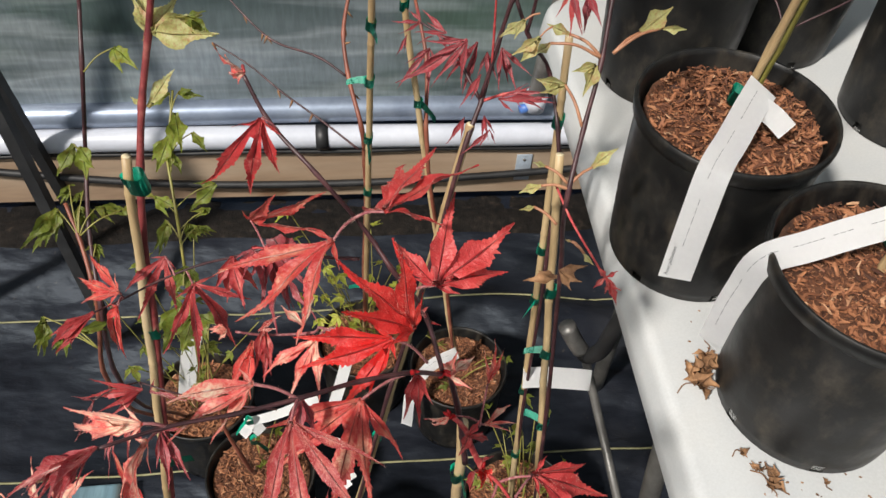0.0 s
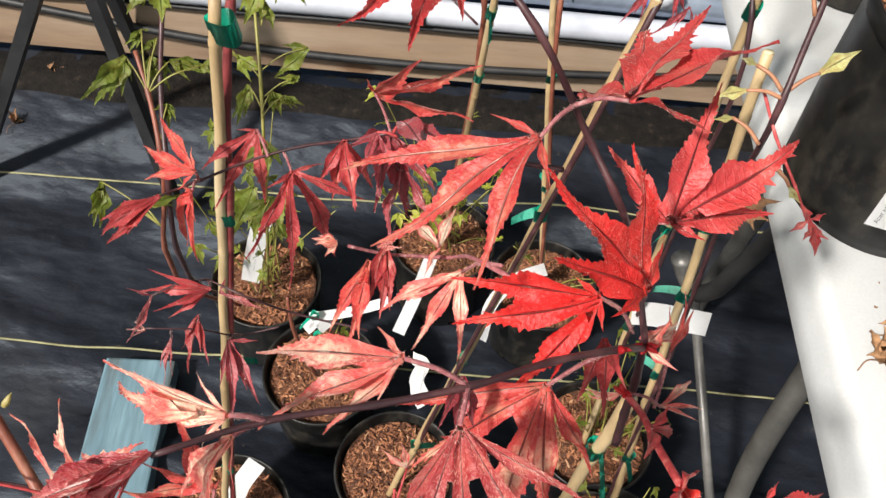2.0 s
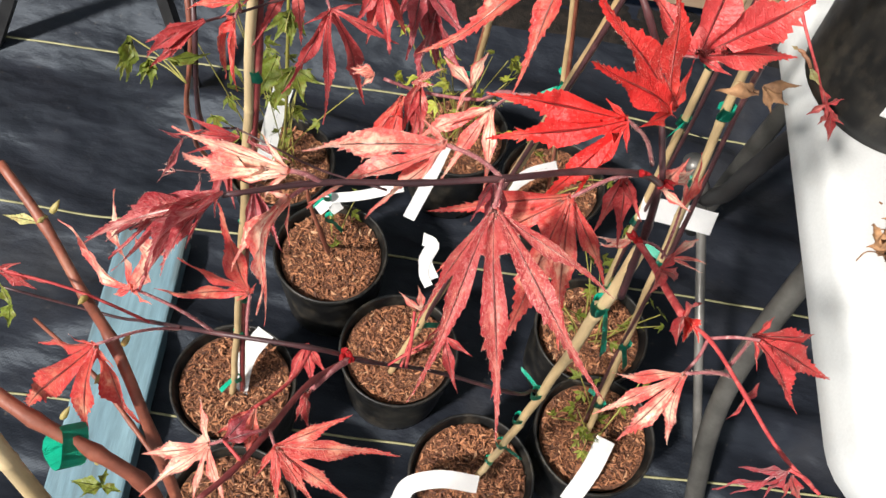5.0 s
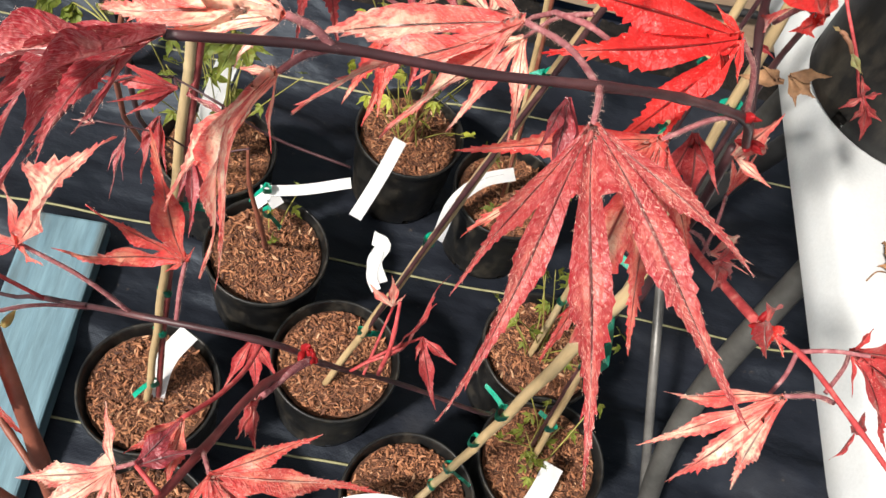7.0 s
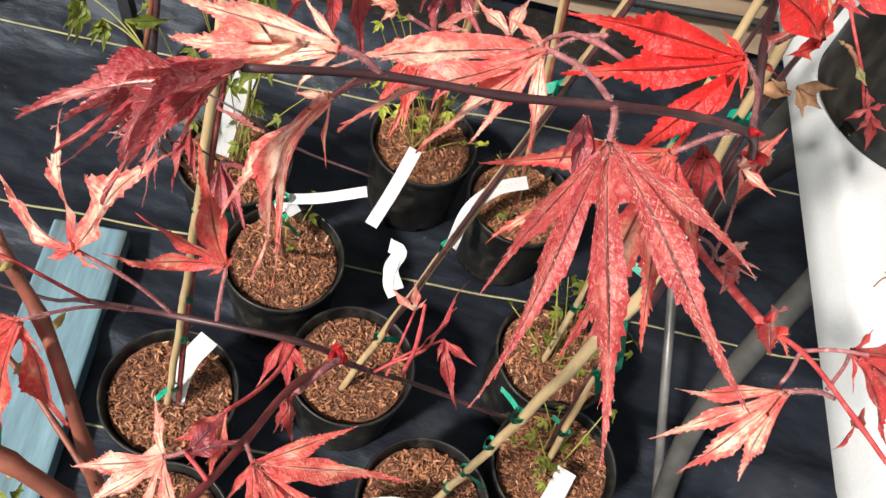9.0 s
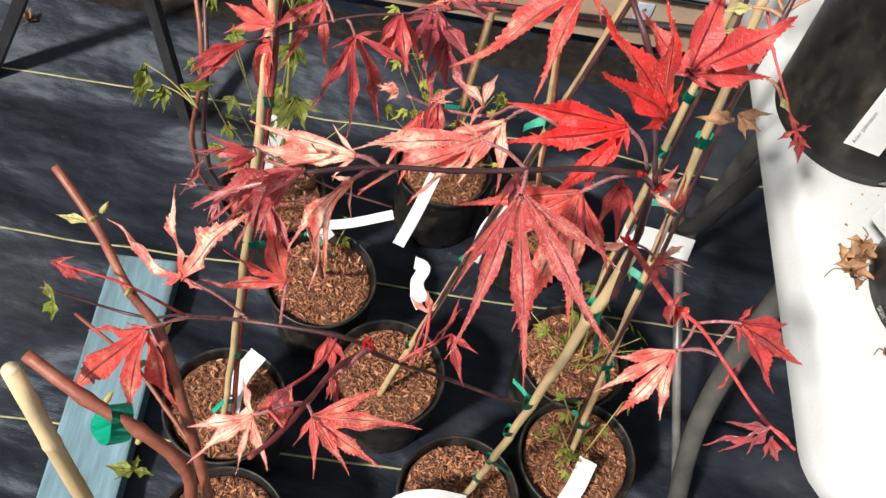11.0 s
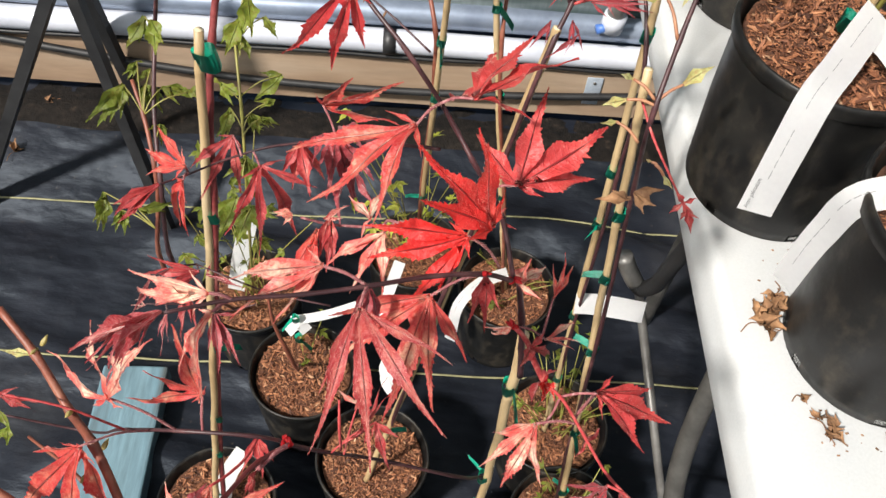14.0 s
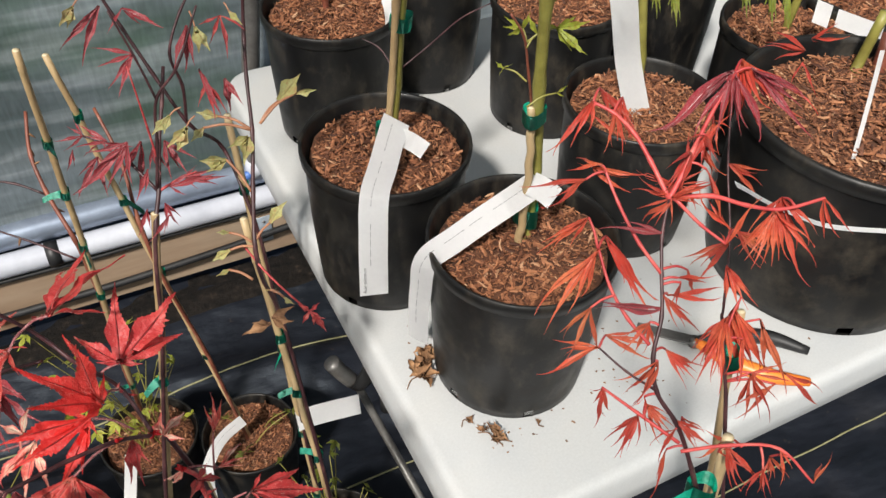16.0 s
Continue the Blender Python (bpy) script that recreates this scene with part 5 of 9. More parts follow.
leaf(pot_c, (-0.1888, 0.3176, 0.7709), (1, 27, -52), ((-33, -7, 0.0283), (-20, 10, 0.0475), (-2, -10, 0.0342), (2, 8, 0.0452), (64, -1, 0.0191),), 0.15, M_DARKRED, stalk=(-0.1880, 0.3340, 0.7480), fold=0.6, arch=0.09, web=0.2, n=32, hairs=1500, stalk_mat=M_REDSTEM, teeth=1.3)
leaf(pot_c, (-0.2187, 0.3070, 0.7843), (45, 27, -88), ((-1, -1, 0.033), (23, 1, 0.0239), (-22, 1, 0.0204),), 0.15, M_DARKRED, stalk=(-0.2200, 0.3115, 0.7870), fold=0.6, arch=0.09, web=0.2, n=32, hairs=1500, stalk_mat=M_REDSTEM, teeth=1.3)
leaf(pot_c, (-0.2343, 0.3260, 0.7988), (-59, 10, -130), ((23, 9, 0.0312), (-59, -1, 0.0158), (28, -8, 0.0196),), 0.15, M_DARKRED, stalk=(-0.2070, 0.3470, 0.7920), fold=0.6, arch=0.09, web=0.2, n=32, hairs=1500, stalk_mat=M_REDSTEM, teeth=1.3)
leaf(pot_c, (-0.2335, 0.3067, 0.7900), (27, -1, -170), ((-7, -3, 0.0116), (53, 1, 0.0122), (-42, 2, 0.0122),), 0.15, M_DARKRED, fold=0.6, arch=0.09, web=0.2, n=32, hairs=1500, stalk_mat=M_REDSTEM, teeth=1.3)
leaf(pot_i, (0.0604, 0.1352, 0.9951), (-75, 33, -153), ((-9, -2, 0.024), (-54, 1, 0.021), (26, -5, 0.023), (43, 8, 0.016),), 0.215, M_DARKRED, stalk=(0.0732, 0.1338, 0.9852), n=30)
leaf(pot_i, (0.0698, 0.1394, 0.9774), (21, 63, -31), ((-17, 0, 0.013), (11, 0, 0.02),), 0.258, M_RED, n=30)
leaf(pot_i, (-0.1195, 0.1178, 0.9429), (5, 7, 50), ((17, 0, 0.016), (-18, 0, 0.014),), 0.344, M_DARKRED, stalk=(-0.1121, 0.1128, 0.9418), n=30)
leaf(pot_i, (-0.2404, 0.174, 0.9119), (57, 21, 5), ((-5, -4, 0.02), (36, 3, 0.011), (-15, 3, 0.018),), 0.258, M_RED, stalk=(-0.1842, 0.1786, 0.8733), n=30)
leaf(pot_i, (-0.0685, 0.2663, 1.1479), (-114, 9, 133), ((6, -8, 0.02), (29, 6, 0.018), (-52, 5, 0.014),), 0.344, M_PALE, stalk=(-0.0746, 0.2885, 1.1304), n=30, fold=0.7, arch=0.1)
leaf(pot_i, (-0.0633, 0.2389, 0.8169), (-33, -46, 131), ((33, -1, 0.017), (-11, 12, 0.018), (-59, -24, 0.008),), 0.258, M_PALE, stalk=(-0.068, 0.2099, 0.8001), n=30)
leaf(pot_i, (-0.0608, 0.2088, 0.8319), (92, -17, 63), ((11, -2, 0.043), (-24, 0, 0.036), (19, 3, 0.022),), 0.172, M_RED, stalk=(-0.0742, 0.2036, 0.8168), n=30)
leaf(pot_i, (-0.0488, 0.2195, 0.8351), (22, 8, -57), ((32, 0, 0.019), (-9, -7, 0.031), (-31, 20, 0.011),), 0.215, M_RED, stalk=(-0.0742, 0.2036, 0.8168), n=30)
bamboo(pot_f, (-0.298, 0.352, 0.13), (-0.2048, 0.4369, 0.9434), seed=1)
bamboo(pot_i, (0.045, 0.315, 0.13), (0.034, 0.258, 0.9), seed=2)
bamboo(pot_c, (-0.1, 0.43, 0.13), (0.041, 0.509, 0.926), seed=3)
bamboo(pot_e, (0.185, 0.4, 0.13), (0.114, 0.497, 0.908), seed=4)
bamboo(pot_b, (-0.08, 0.846, 0.13), (-0.045, 0.69, 1), seed=5)
bamboo(pot_g, (0.085, 0.792, 0.13), (-0.03, 0.765, 0.95), seed=6)
bamboo(pot_d, (0.16, 0.545, 0.13), (0.125, 0.6, 0.95), seed=7)
# ties
tie(pot_f, (-0.2026, 0.4364, 0.919), (0.11, 0.1, 0.98), r=0.0082, seed=89, wide=0.016)
tie(pot_f, (-0.2213, 0.4193, 0.756), (0.11, 0.1, 0.98), r=0.0051, seed=82)
tie(pot_f, (-0.2437, 0.3989, 0.560), (0.11, 0.1, 0.98), r=0.0051, seed=63)
tie(pot_f, (-0.2601, 0.3840, 0.417), (0.11, 0.1, 0.98), r=0.0051, seed=51)
tie(pot_f, (-0.2699, 0.3751, 0.332), (0.11, 0.1, 0.98), r=0.0051, seed=46)
tie(pot_f, (-0.2850, 0.3613, 0.200), (0.11, 0.1, 0.98), r=0.0051, seed=36)
tie(pot_i, (0.035, 0.264, 0.821), (-0.01, -0.07, 1), r=0.0051, seed=83)
tie(pot_i, (0.038, 0.279, 0.615), (-0.01, -0.07, 1), r=0.0051, seed=65)
tie(pot_i, (0.039, 0.286, 0.52), (-0.01, -0.07, 1), r=0.0051, seed=59)
tie(pot_i, (0.041, 0.295, 0.4), (-0.01, -0.07, 1), r=0.0051, seed=50)
tie(pot_i, (0.043, 0.302, 0.3), (-0.01, -0.07, 1), r=0.0051, seed=43)
tie(pot_c, (0.006, 0.489, 0.726), (0.17, 0.1, 0.98), r=0.0051, seed=73)
tie(pot_c, (-0.034, 0.467, 0.5), (0.17, 0.1, 0.98), r=0.0051, seed=54)
tie(pot_c, (-0.07, 0.447, 0.3), (0.17, 0.1, 0.98), r=0.0051, seed=37)
tie(pot_e, (0.128, 0.478, 0.758), (-0.09, 0.12, 0.99), r=0.0051, seed=76)
tie(pot_e, (0.135, 0.468, 0.673), (-0.09, 0.12, 0.99), r=0.0051, seed=71)
tie(pot_e, (0.146, 0.454, 0.56), (-0.09, 0.12, 0.99), r=0.0051, seed=63)
tie(pot_e, (0.16, 0.434, 0.4), (-0.09, 0.12, 0.99), r=0.0051, seed=50)
tie(pot_e, (0.174, 0.415, 0.25), (-0.09, 0.12, 0.99), r=0.0051, seed=38)
tie(pot_b, (-0.057, 0.743, 0.705), (0.04, -0.18, 0.98), r=0.0051, seed=71)
tie(pot_b, (-0.053, 0.726, 0.8), (0.04, -0.18, 0.98), r=0.0051, seed=84)
tie(pot_b, (-0.05, 0.712, 0.88), (0.04, -0.18, 0.98), r=0.0051, seed=95)
tie(pot_b, (-0.061, 0.762, 0.6), (0.04, -0.18, 0.98), r=0.0051, seed=70)
tie(pot_b, (-0.071, 0.807, 0.35), (0.04, -0.18, 0.98), r=0.0051, seed=48)
tie(pot_g, (0, 0.772, 0.737), (-0.14, -0.03, 0.99), r=0.0051, seed=74)
tie(pot_g, (-0.019, 0.768, 0.87), (-0.14, -0.03, 0.99), r=0.0051, seed=91)
tie(pot_g, (0.019, 0.777, 0.6), (-0.14, -0.03, 0.99), r=0.0051, seed=67)
tie(pot_g, (0.047, 0.783, 0.4), (-0.14, -0.03, 0.99), r=0.0051, seed=50)
tie(pot_d, (0.129, 0.594, 0.863), (-0.04, 0.07, 1), r=0.0051, seed=87)
tie(pot_d, (0.136, 0.583, 0.7), (-0.04, 0.07, 1), r=0.0051, seed=74)
tie(pot_d, (0.139, 0.578, 0.62), (-0.04, 0.07, 1), r=0.0051, seed=69)
tie(pot_d, (0.146, 0.566, 0.45), (-0.04, 0.07, 1), r=0.0051, seed=55)
tie(pot_d, (0.153, 0.556, 0.3), (-0.04, 0.07, 1), r=0.0051, seed=43)
# sapling stems beside their stakes
stem(pot_f, ((-0.287, 0.358, 0.12), (-0.2606, 0.3842, 0.4), (-0.2376, 0.4051, 0.6), (-0.217, 0.4238, 0.78), (-0.2105, 0.441, 0.87), (-0.206, 0.457, 0.915), (-0.1998, 0.475, 0.9581), (-0.1881, 0.49, 1.0085), (-0.18, 0.495, 1.0415)), 0.0034, 0.0024, M_RUBY)
leaf(pot_f, (-0.1955, 0.4748, 0.9572), (44, -33, 51), ((0, 2, 0.0339), (0, -2, 0.022),), 0.3, M_YOUNG)
leaf(pot_f, (-0.2004, 0.4755, 0.9575), (-29, -23, 147), ((0, 0, 0.0109),), 0.35, M_YOUNG)
leaf(pot_f, (-0.1875, 0.4888, 1.0100), (2, -38, 122), ((3, 8, 0.028), (-10, 1, 0.0373), (109, -41, 0.007),), 0.4, M_YOUNG)
leaf(pot_f, (-0.1852, 0.4903, 1.0115), (61, -17, 10), ((34, -16, 0.0313), (0, -11, 0.0361), (-18, 14, 0.0498), (-8, 12, 0.0161),), 0.42, M_YOUNG)
leaf(pot_f, (-0.1616, 0.4976, 1.0191), (48, 17, -20), ((-7, -15, 0.0229), (-32, 31, 0.0163), (47, -11, 0.0141),), 0.42, M_GREEN, stalk=(-0.1853, 0.4932, 1.0141), stalk_mat=M_GREENSTEM)
stem(pot_c, ((-0.095, 0.436, 0.12), (-0.06, 0.448, 0.35), (-0.02, 0.465, 0.6), (0.02, 0.492, 0.8), (0.042, 0.507, 0.924), (0.049, 0.522, 0.938), (0.058, 0.55, 0.964), (0.07, 0.58, 0.991), (0.078, 0.602, 1.011)), 0.0024, 0.0016, M_REDSTEM)
stem(pot_c, ((0.048, 0.523, 0.939), (0.032, 0.544, 0.957), (0.02, 0.559, 0.969), (-0.001, 0.569, 0.977)), 0.0016, 0.001, M_REDSTEM)
stem(pot_c, ((0.048, 0.522, 0.938), (0.066, 0.526, 0.943), (0.084, 0.529, 0.946)), 0.0013, 0.0009, M_BRIGHTSTEM)
stem(pot_c, ((0.048, 0.5235, 0.939), (0.0575, 0.527, 0.984), (0.0665, 0.53, 1.027), (0.0847, 0.525, 1.0515), (0.1104, 0.53, 1.1008)), 0.0016, 0.0009, M_REDSTEM)
stem(pot_c, ((0.0655, 0.5297, 1.025), (0.057, 0.535, 1.0638), (0.0465, 0.54, 1.1015)), 0.0011, 0.0008, M_REDSTEM)
stem(pot_c, ((0.0545, 0.526, 0.972), (0.0534, 0.525, 1.001), (0.0502, 0.522, 1.0637)), 0.001, 0.0007, M_BRIGHTSTEM)
leaf(pot_c, (0.0131, 0.5614, 0.9713), (43, -3, -71), ((-50, 40, 0.0244), (29, -21, 0.0307), (1, -11, 0.0244),), 0.125, M_DARKRED, fold=0.6, web=0.12)
leaf(pot_c, (0.0067, 0.5537, 0.9641), (-34, 48, -121), ((-15, -9, 0.0411), (20, 9, 0.0365), (-35, 5, 0.0244), (47, -2, 0.0168),), 0.125, M_DARKRED, fold=0.6, web=0.12)
leaf(pot_c, (0.0444, 0.5571, 0.969), (-20, 49, -130), ((-7, 27, 0.0455), (10, -8, 0.043), (-20, -10, 0.029), (14, -18, 0.0303),), 0.125, M_DARKRED, fold=0.6, web=0.12)
leaf(pot_c, (0.0523, 0.5515, 0.9644), (11, 49, -84), ((-22, -7, 0.0223), (2, 15, 0.0267), (18, -9, 0.0247),), 0.125, M_DARKRED, fold=0.6, web=0.12)
leaf(pot_c, (0.0637, 0.5538, 0.9671), (24, 38, -65), ((-20, 12, 0.0376), (1, -3, 0.0374), (27, 13, 0.034), (-6, -26, 0.0303),), 0.125, M_DARKRED, fold=0.6, web=0.12)
leaf(pot_c, (0.0726, 0.5272, 0.9438), (64, 4, -12), ((16, 11, 0.0329), (-18, -12, 0.0305), (42, -10, 0.0151), (1, -2, 0.0377), (-40, 14, 0.0161),), 0.125, M_DARKRED, fold=0.6, web=0.12)
leaf(pot_c, (0.0363, 0.5128, 0.9291), (-30, 52, -129), ((-8, -13, 0.0287), (-6, 33, 0.0206), (16, -14, 0.0204),), 0.125, M_DARKRED, fold=0.6, web=0.12)
leaf(pot_c, (0.0518, 0.5138, 0.9308), (16, 55, -69), ((21, -21, 0.0205), (-22, 38, 0.0268), (3, -23, 0.0237),), 0.125, M_DARKRED, fold=0.6, web=0.12)
leaf(pot_c, (-0.0006, 0.5687, 0.9771), (-40, -9, 166), ((19, 10, 0.0246), (-32, -26, 0.0203), (51, 21, 0.0221), (-56, -11, 0.0177),), 0.125, M_DARKRED, fold=0.6, web=0.12)
leaf(pot_c, (-0.0114, 0.5613, 0.97), (-28, 38, -112), ((-9, 6, 0.02), (12, -8, 0.0145),), 0.125, M_DARKRED, fold=0.6, web=0.12)
leaf(pot_c, (0.0567, 0.5696, 1.0467), (-53, 21, -162), ((-44, -2, 0.0327), (16, -6, 0.0371), (-15, 5, 0.0317), (32, 4, 0.0394),), 0.125, M_DARKRED, fold=0.6, web=0.12)
leaf(pot_c, (0.0394, 0.606, 1.0741), (-65, 46, -168), ((-8, -8, 0.0535), (15, 3, 0.0534), (-12, 8, 0.0329),), 0.125, M_DARKRED, fold=0.6, web=0.12)
leaf(pot_c, (0.1029, 0.569, 1.0648), (-8, 51, -115), ((-9, 17, 0.0395), (14, 0, 0.0339), (-3, -17, 0.0397),), 0.125, M_DARKRED, fold=0.6, web=0.12)
leaf(pot_c, (0.1041, 0.5416, 1.0394), (28, 29, -77), ((0, 6, 0.0485), (5, 10, 0.028), (-15, -44, 0.0145),), 0.125, M_DARKRED, fold=0.6, web=0.12)
leaf(pot_c, (0.0562, 0.5977, 1.0731), (16, 31, -64), ((21, 19, 0.0443), (26, -41, 0.0208), (-60, -2, 0.0252),), 0.125, M_DARKRED, fold=0.6, web=0.12)
leaf(pot_c, (0.1308, 0.5737, 1.0664), (-24, 27, -102), ((-58, -11, 0.0206), (11, -11, 0.0377), (42, 26, 0.0324), (-17, -6, 0.03),), 0.125, M_RED, fold=0.6, web=0.12)
leaf(pot_c, (0.0535, 0.4795, 0.9456), (-39, 42, -129), ((-21, 4, 0.03), (-2, 9, 0.0174), (58, -20, 0.014),), 0.125, M_DARKRED, fold=0.6, web=0.12)
leaf(pot_c, (0.0345, 0.5322, 0.9879), (-52, 35, -158), ((-7, -11, 0.0662), (-12, -1, 0.0358), (15, -7, 0.0467), (45, 34, 0.041), (-37, -6, 0.0349),), 0.125, M_DARKRED, fold=0.6, web=0.12)
leaf(pot_c, (0.059, 0.495, 0.9626), (55, -17, -19), ((1, -6, 0.0409), (21, -10, 0.0263), (-32, 24, 0.0209),), 0.125, M_DARKRED, fold=0.6, web=0.12)
leaf(pot_c, (0.1079, 0.5413, 1.0264), (3, 44, -92), ((21, -21, 0.0326), (0, 9, 0.0354), (-27, 15, 0.0248),), 0.125, M_RED, fold=0.6, web=0.12)
leaf(pot_c, (0.0455, 0.5109, 0.9722), (-27, 28, -120), ((-4, 0, 0.0313), (6, 0, 0.0225),), 0.125, M_DARKRED, fold=0.6, web=0.12)
leaf(pot_c, (0.0193, 0.5389, 0.988), (-52, -9, 156), ((-17, -20, 0.0311), (24, 23, 0.0268), (-4, 1, 0.0187),), 0.125, M_DARKRED, fold=0.6, web=0.12)
leaf(pot_e, (0.0202, 0.5931, 1.0827), (-62, 42, -143), ((-10, 9, 0.0198), (11, -10, 0.0179),), 0.42, M_YOUNG, stalk=(0.0317, 0.596, 1.0902), teeth=0.4, n=10, fold=0.6, stalk_mat=M_PINKSTEM)
leaf(pot_e, (0.1077, 0.5466, 1.0743), (18, 60, -74), ((12, 4, 0.0221), (-12, -4, 0.0208),), 0.42, M_YOUNG, stalk=(0.1064, 0.5565, 1.0833), teeth=0.4, n=10, fold=0.6, stalk_mat=M_PINKSTEM)
leaf(pot_e, (0.0723, 0.5073, 1.0227), (-35, 37, -149), ((-13, -16, 0.0225), (18, 22, 0.0171),), 0.42, M_YOUNG, stalk=(0.0823, 0.5085, 1.0279), teeth=0.4, n=10, fold=0.6, stalk_mat=M_PINKSTEM)
leaf(pot_e, (0.0828, 0.4964, 1.0167), (-59, 47, -168), ((-10, 5, 0.0234), (10, -5, 0.023),), 0.42, M_YOUNG, stalk=(0.0912, 0.4999, 1.0234), teeth=0.4, n=10, fold=0.6, stalk_mat=M_PINKSTEM)
leaf(pot_e, (0.1359, 0.545, 1.0843), (44, 38, -46), ((0, 0, 0.0152),), 0.42, M_YOUNG, stalk=(0.1337, 0.5509, 1.0891), teeth=0.4, n=10, fold=0.6, stalk_mat=M_PINKSTEM)
stem(pot_e, ((0.178, 0.408, 0.12), (0.16, 0.43, 0.35), (0.145, 0.452, 0.6), (0.13, 0.475, 0.8), (0.115, 0.449, 0.914), (0.125, 0.485, 0.947), (0.137, 0.524, 0.982), (0.143, 0.557, 1.012), (0.149, 0.582, 1.035), (0.161, 0.572, 1.155)), 0.0023, 0.0015, M_REDSTEM)
leaf(pot_e, (0.0974, 0.5323, 0.9878), (-51, 32, -158), ((0, 0, 0.0164),), 0.46, M_YOUNG, stalk=(0.1352, 0.5244, 0.9826), teeth=0, n=9, fold=0.7, stalk_mat=M_PINKSTEM, stalk_r=0.0011)
leaf(pot_e, (0.1114, 0.5377, 0.9932), (-57, -5, 150), ((0, 0, 0.0192),), 0.46, M_YOUNG, stalk=(0.1365, 0.5241, 0.9824), teeth=0, n=9, fold=0.7, stalk_mat=M_PINKSTEM, stalk_r=0.0011)
leaf(pot_e, (0.1649, 0.5386, 0.9967), (37, -20, 36), ((0, 0, 0.034),), 0.46, M_YOUNG, stalk=(0.1449, 0.5267, 0.9851), teeth=0, n=9, fold=0.7, stalk_mat=M_PINKSTEM, stalk_r=0.0011)
leaf(pot_e, (0.1818, 0.5411, 0.9998), (73, 0, -1), ((0, 0, 0.0184),), 0.46, M_YOUNG, stalk=(0.1449, 0.5267, 0.9851), teeth=0, n=9, fold=0.7, stalk_mat=M_PINKSTEM, stalk_r=0.0011)
leaf(pot_e, (0.1096, 0.5091, 0.9676), (-63, 9, 176), ((-14, -2, 0.0227), (16, 3, 0.0199),), 0.46, M_YOUNG, stalk=(0.1235, 0.4852, 0.9471), teeth=0, n=9, fold=0.7, stalk_mat=M_PINKSTEM, stalk_r=0.0011)
leaf(pot_e, (0.1325, 0.5203, 0.9787), (-43, 23, -136), ((20, 3, 0.027), (-28, -4, 0.0204),), 0.46, M_YOUNG, teeth=0, n=9, fold=0.7, stalk_mat=M_PINKSTEM, stalk_r=0.0011)
leaf(pot_e, (0.1323, 0.4624, 0.9272), (33, -33, 24), ((0, 0, 0.0242),), 0.46, M_YOUNG, stalk=(0.1165, 0.4533, 0.9183), teeth=0, n=9, fold=0.7, stalk_mat=M_PINKSTEM, stalk_r=0.0011)
leaf(pot_e, (0.0942, 0.4521, 0.9161), (-41, 14, -165), ((0, 0, 0.0178),), 0.46, M_YOUNG, stalk=(0.1149, 0.4502, 0.9154), teeth=0, n=9, fold=0.7, stalk_mat=M_PINKSTEM, stalk_r=0.0011)
leaf(pot_e, (0.0971, 0.463, 0.926), (-53, -22, -173), ((0, 0, 0.0118),), 0.46, M_YOUNG, stalk=(0.1139, 0.4533, 0.9182), teeth=0, n=9, fold=0.7, stalk_mat=M_PINKSTEM, stalk_r=0.0011)
leaf(pot_e, (0.0896, 0.4401, 0.9052), (-41, 6, -168), ((0, 0, 0.0121),), 0.46, M_YOUNG, stalk=(0.1069, 0.4301, 0.8971), teeth=0, n=9, fold=0.7, stalk_mat=M_PINKSTEM, stalk_r=0.0011)
leaf(pot_e, (0.1283, 0.4138, 0.8837), (52, 15, -49), ((0, 0, 0.012),), 0.46, M_YOUNG, stalk=(0.1215, 0.4193, 0.8882), teeth=0, n=9, fold=0.7, stalk_mat=M_PINKSTEM, stalk_r=0.0011)
leaf(pot_e, (0.1185, 0.4204, 0.8891), (-37, -3, 155), ((0, 0, 0.005),), 0.46, M_YOUNG, stalk=(0.1223, 0.4193, 0.8883), teeth=0, n=9, fold=0.7, stalk_mat=M_PINKSTEM, stalk_r=0.0011)
leaf(pot_e, (0.125, 0.5607, 1.0144), (25, 39, -81), ((-15, -14, 0.0298), (15, 8, 0.0307), (0, 9, 0.0192),), 0.22, M_DARKRED)
stem(pot_e, ((0.107, 0.458, 0.911), (0.118, 0.44, 0.896), (0.135, 0.419, 0.878), (0.149, 0.412, 0.859)), 0.001, 0.0008, M_BRIGHTSTEM)
leaf(pot_e, (0.1484, 0.4092, 0.8631), (-3, 53, -94), ((-39, -7, 0.013), (113, -18, 0.0119), (31, -8, 0.0158), (-134, 28, 0.0161),), 0.35, M_RED, fold=0.8)
leaf(pot_e, (0.152, 0.4059, 0.8604), (40, 49, -60), ((49, 32, 0.0116), (-2, -12, 0.0208), (-38, -10, 0.0111),), 0.35, M_RED, fold=0.8)
leaf(pot_e, (0.115, 0.4251, 0.8422), (-36, -7, -173), ((8, -7, 0.0277), (-13, 11, 0.0184),), 0.35, M_DRY, fold=0.6)
leaf(pot_e, (0.1171, 0.4285, 0.8453), (52, 7, -21), ((-4, -1, 0.02), (34, -1, 0.0228), (-38, 2, 0.0183),), 0.35, M_DRY, fold=0.6)
stem(pot_d, ((0.166, 0.552, 0.12), (0.15, 0.56, 0.4), (0.14, 0.572, 0.7), (0.127, 0.584, 0.864), (0.118, 0.621, 0.896), (0.087, 0.587, 0.96), (0.068, 0.609, 1.002), (0.052, 0.626, 1.041), (0.04, 0.636, 1.074), (0.035, 0.653, 1.102)), 0.0021, 0.0014, M_REDSTEM)
stem(pot_d, ((0.087, 0.587, 0.96), (0.09, 0.583, 1.001), (0.085, 0.577, 1.037), (0.101, 0.588, 1.068), (0.121, 0.592, 1.094)), 0.0016, 0.001, M_REDSTEM)
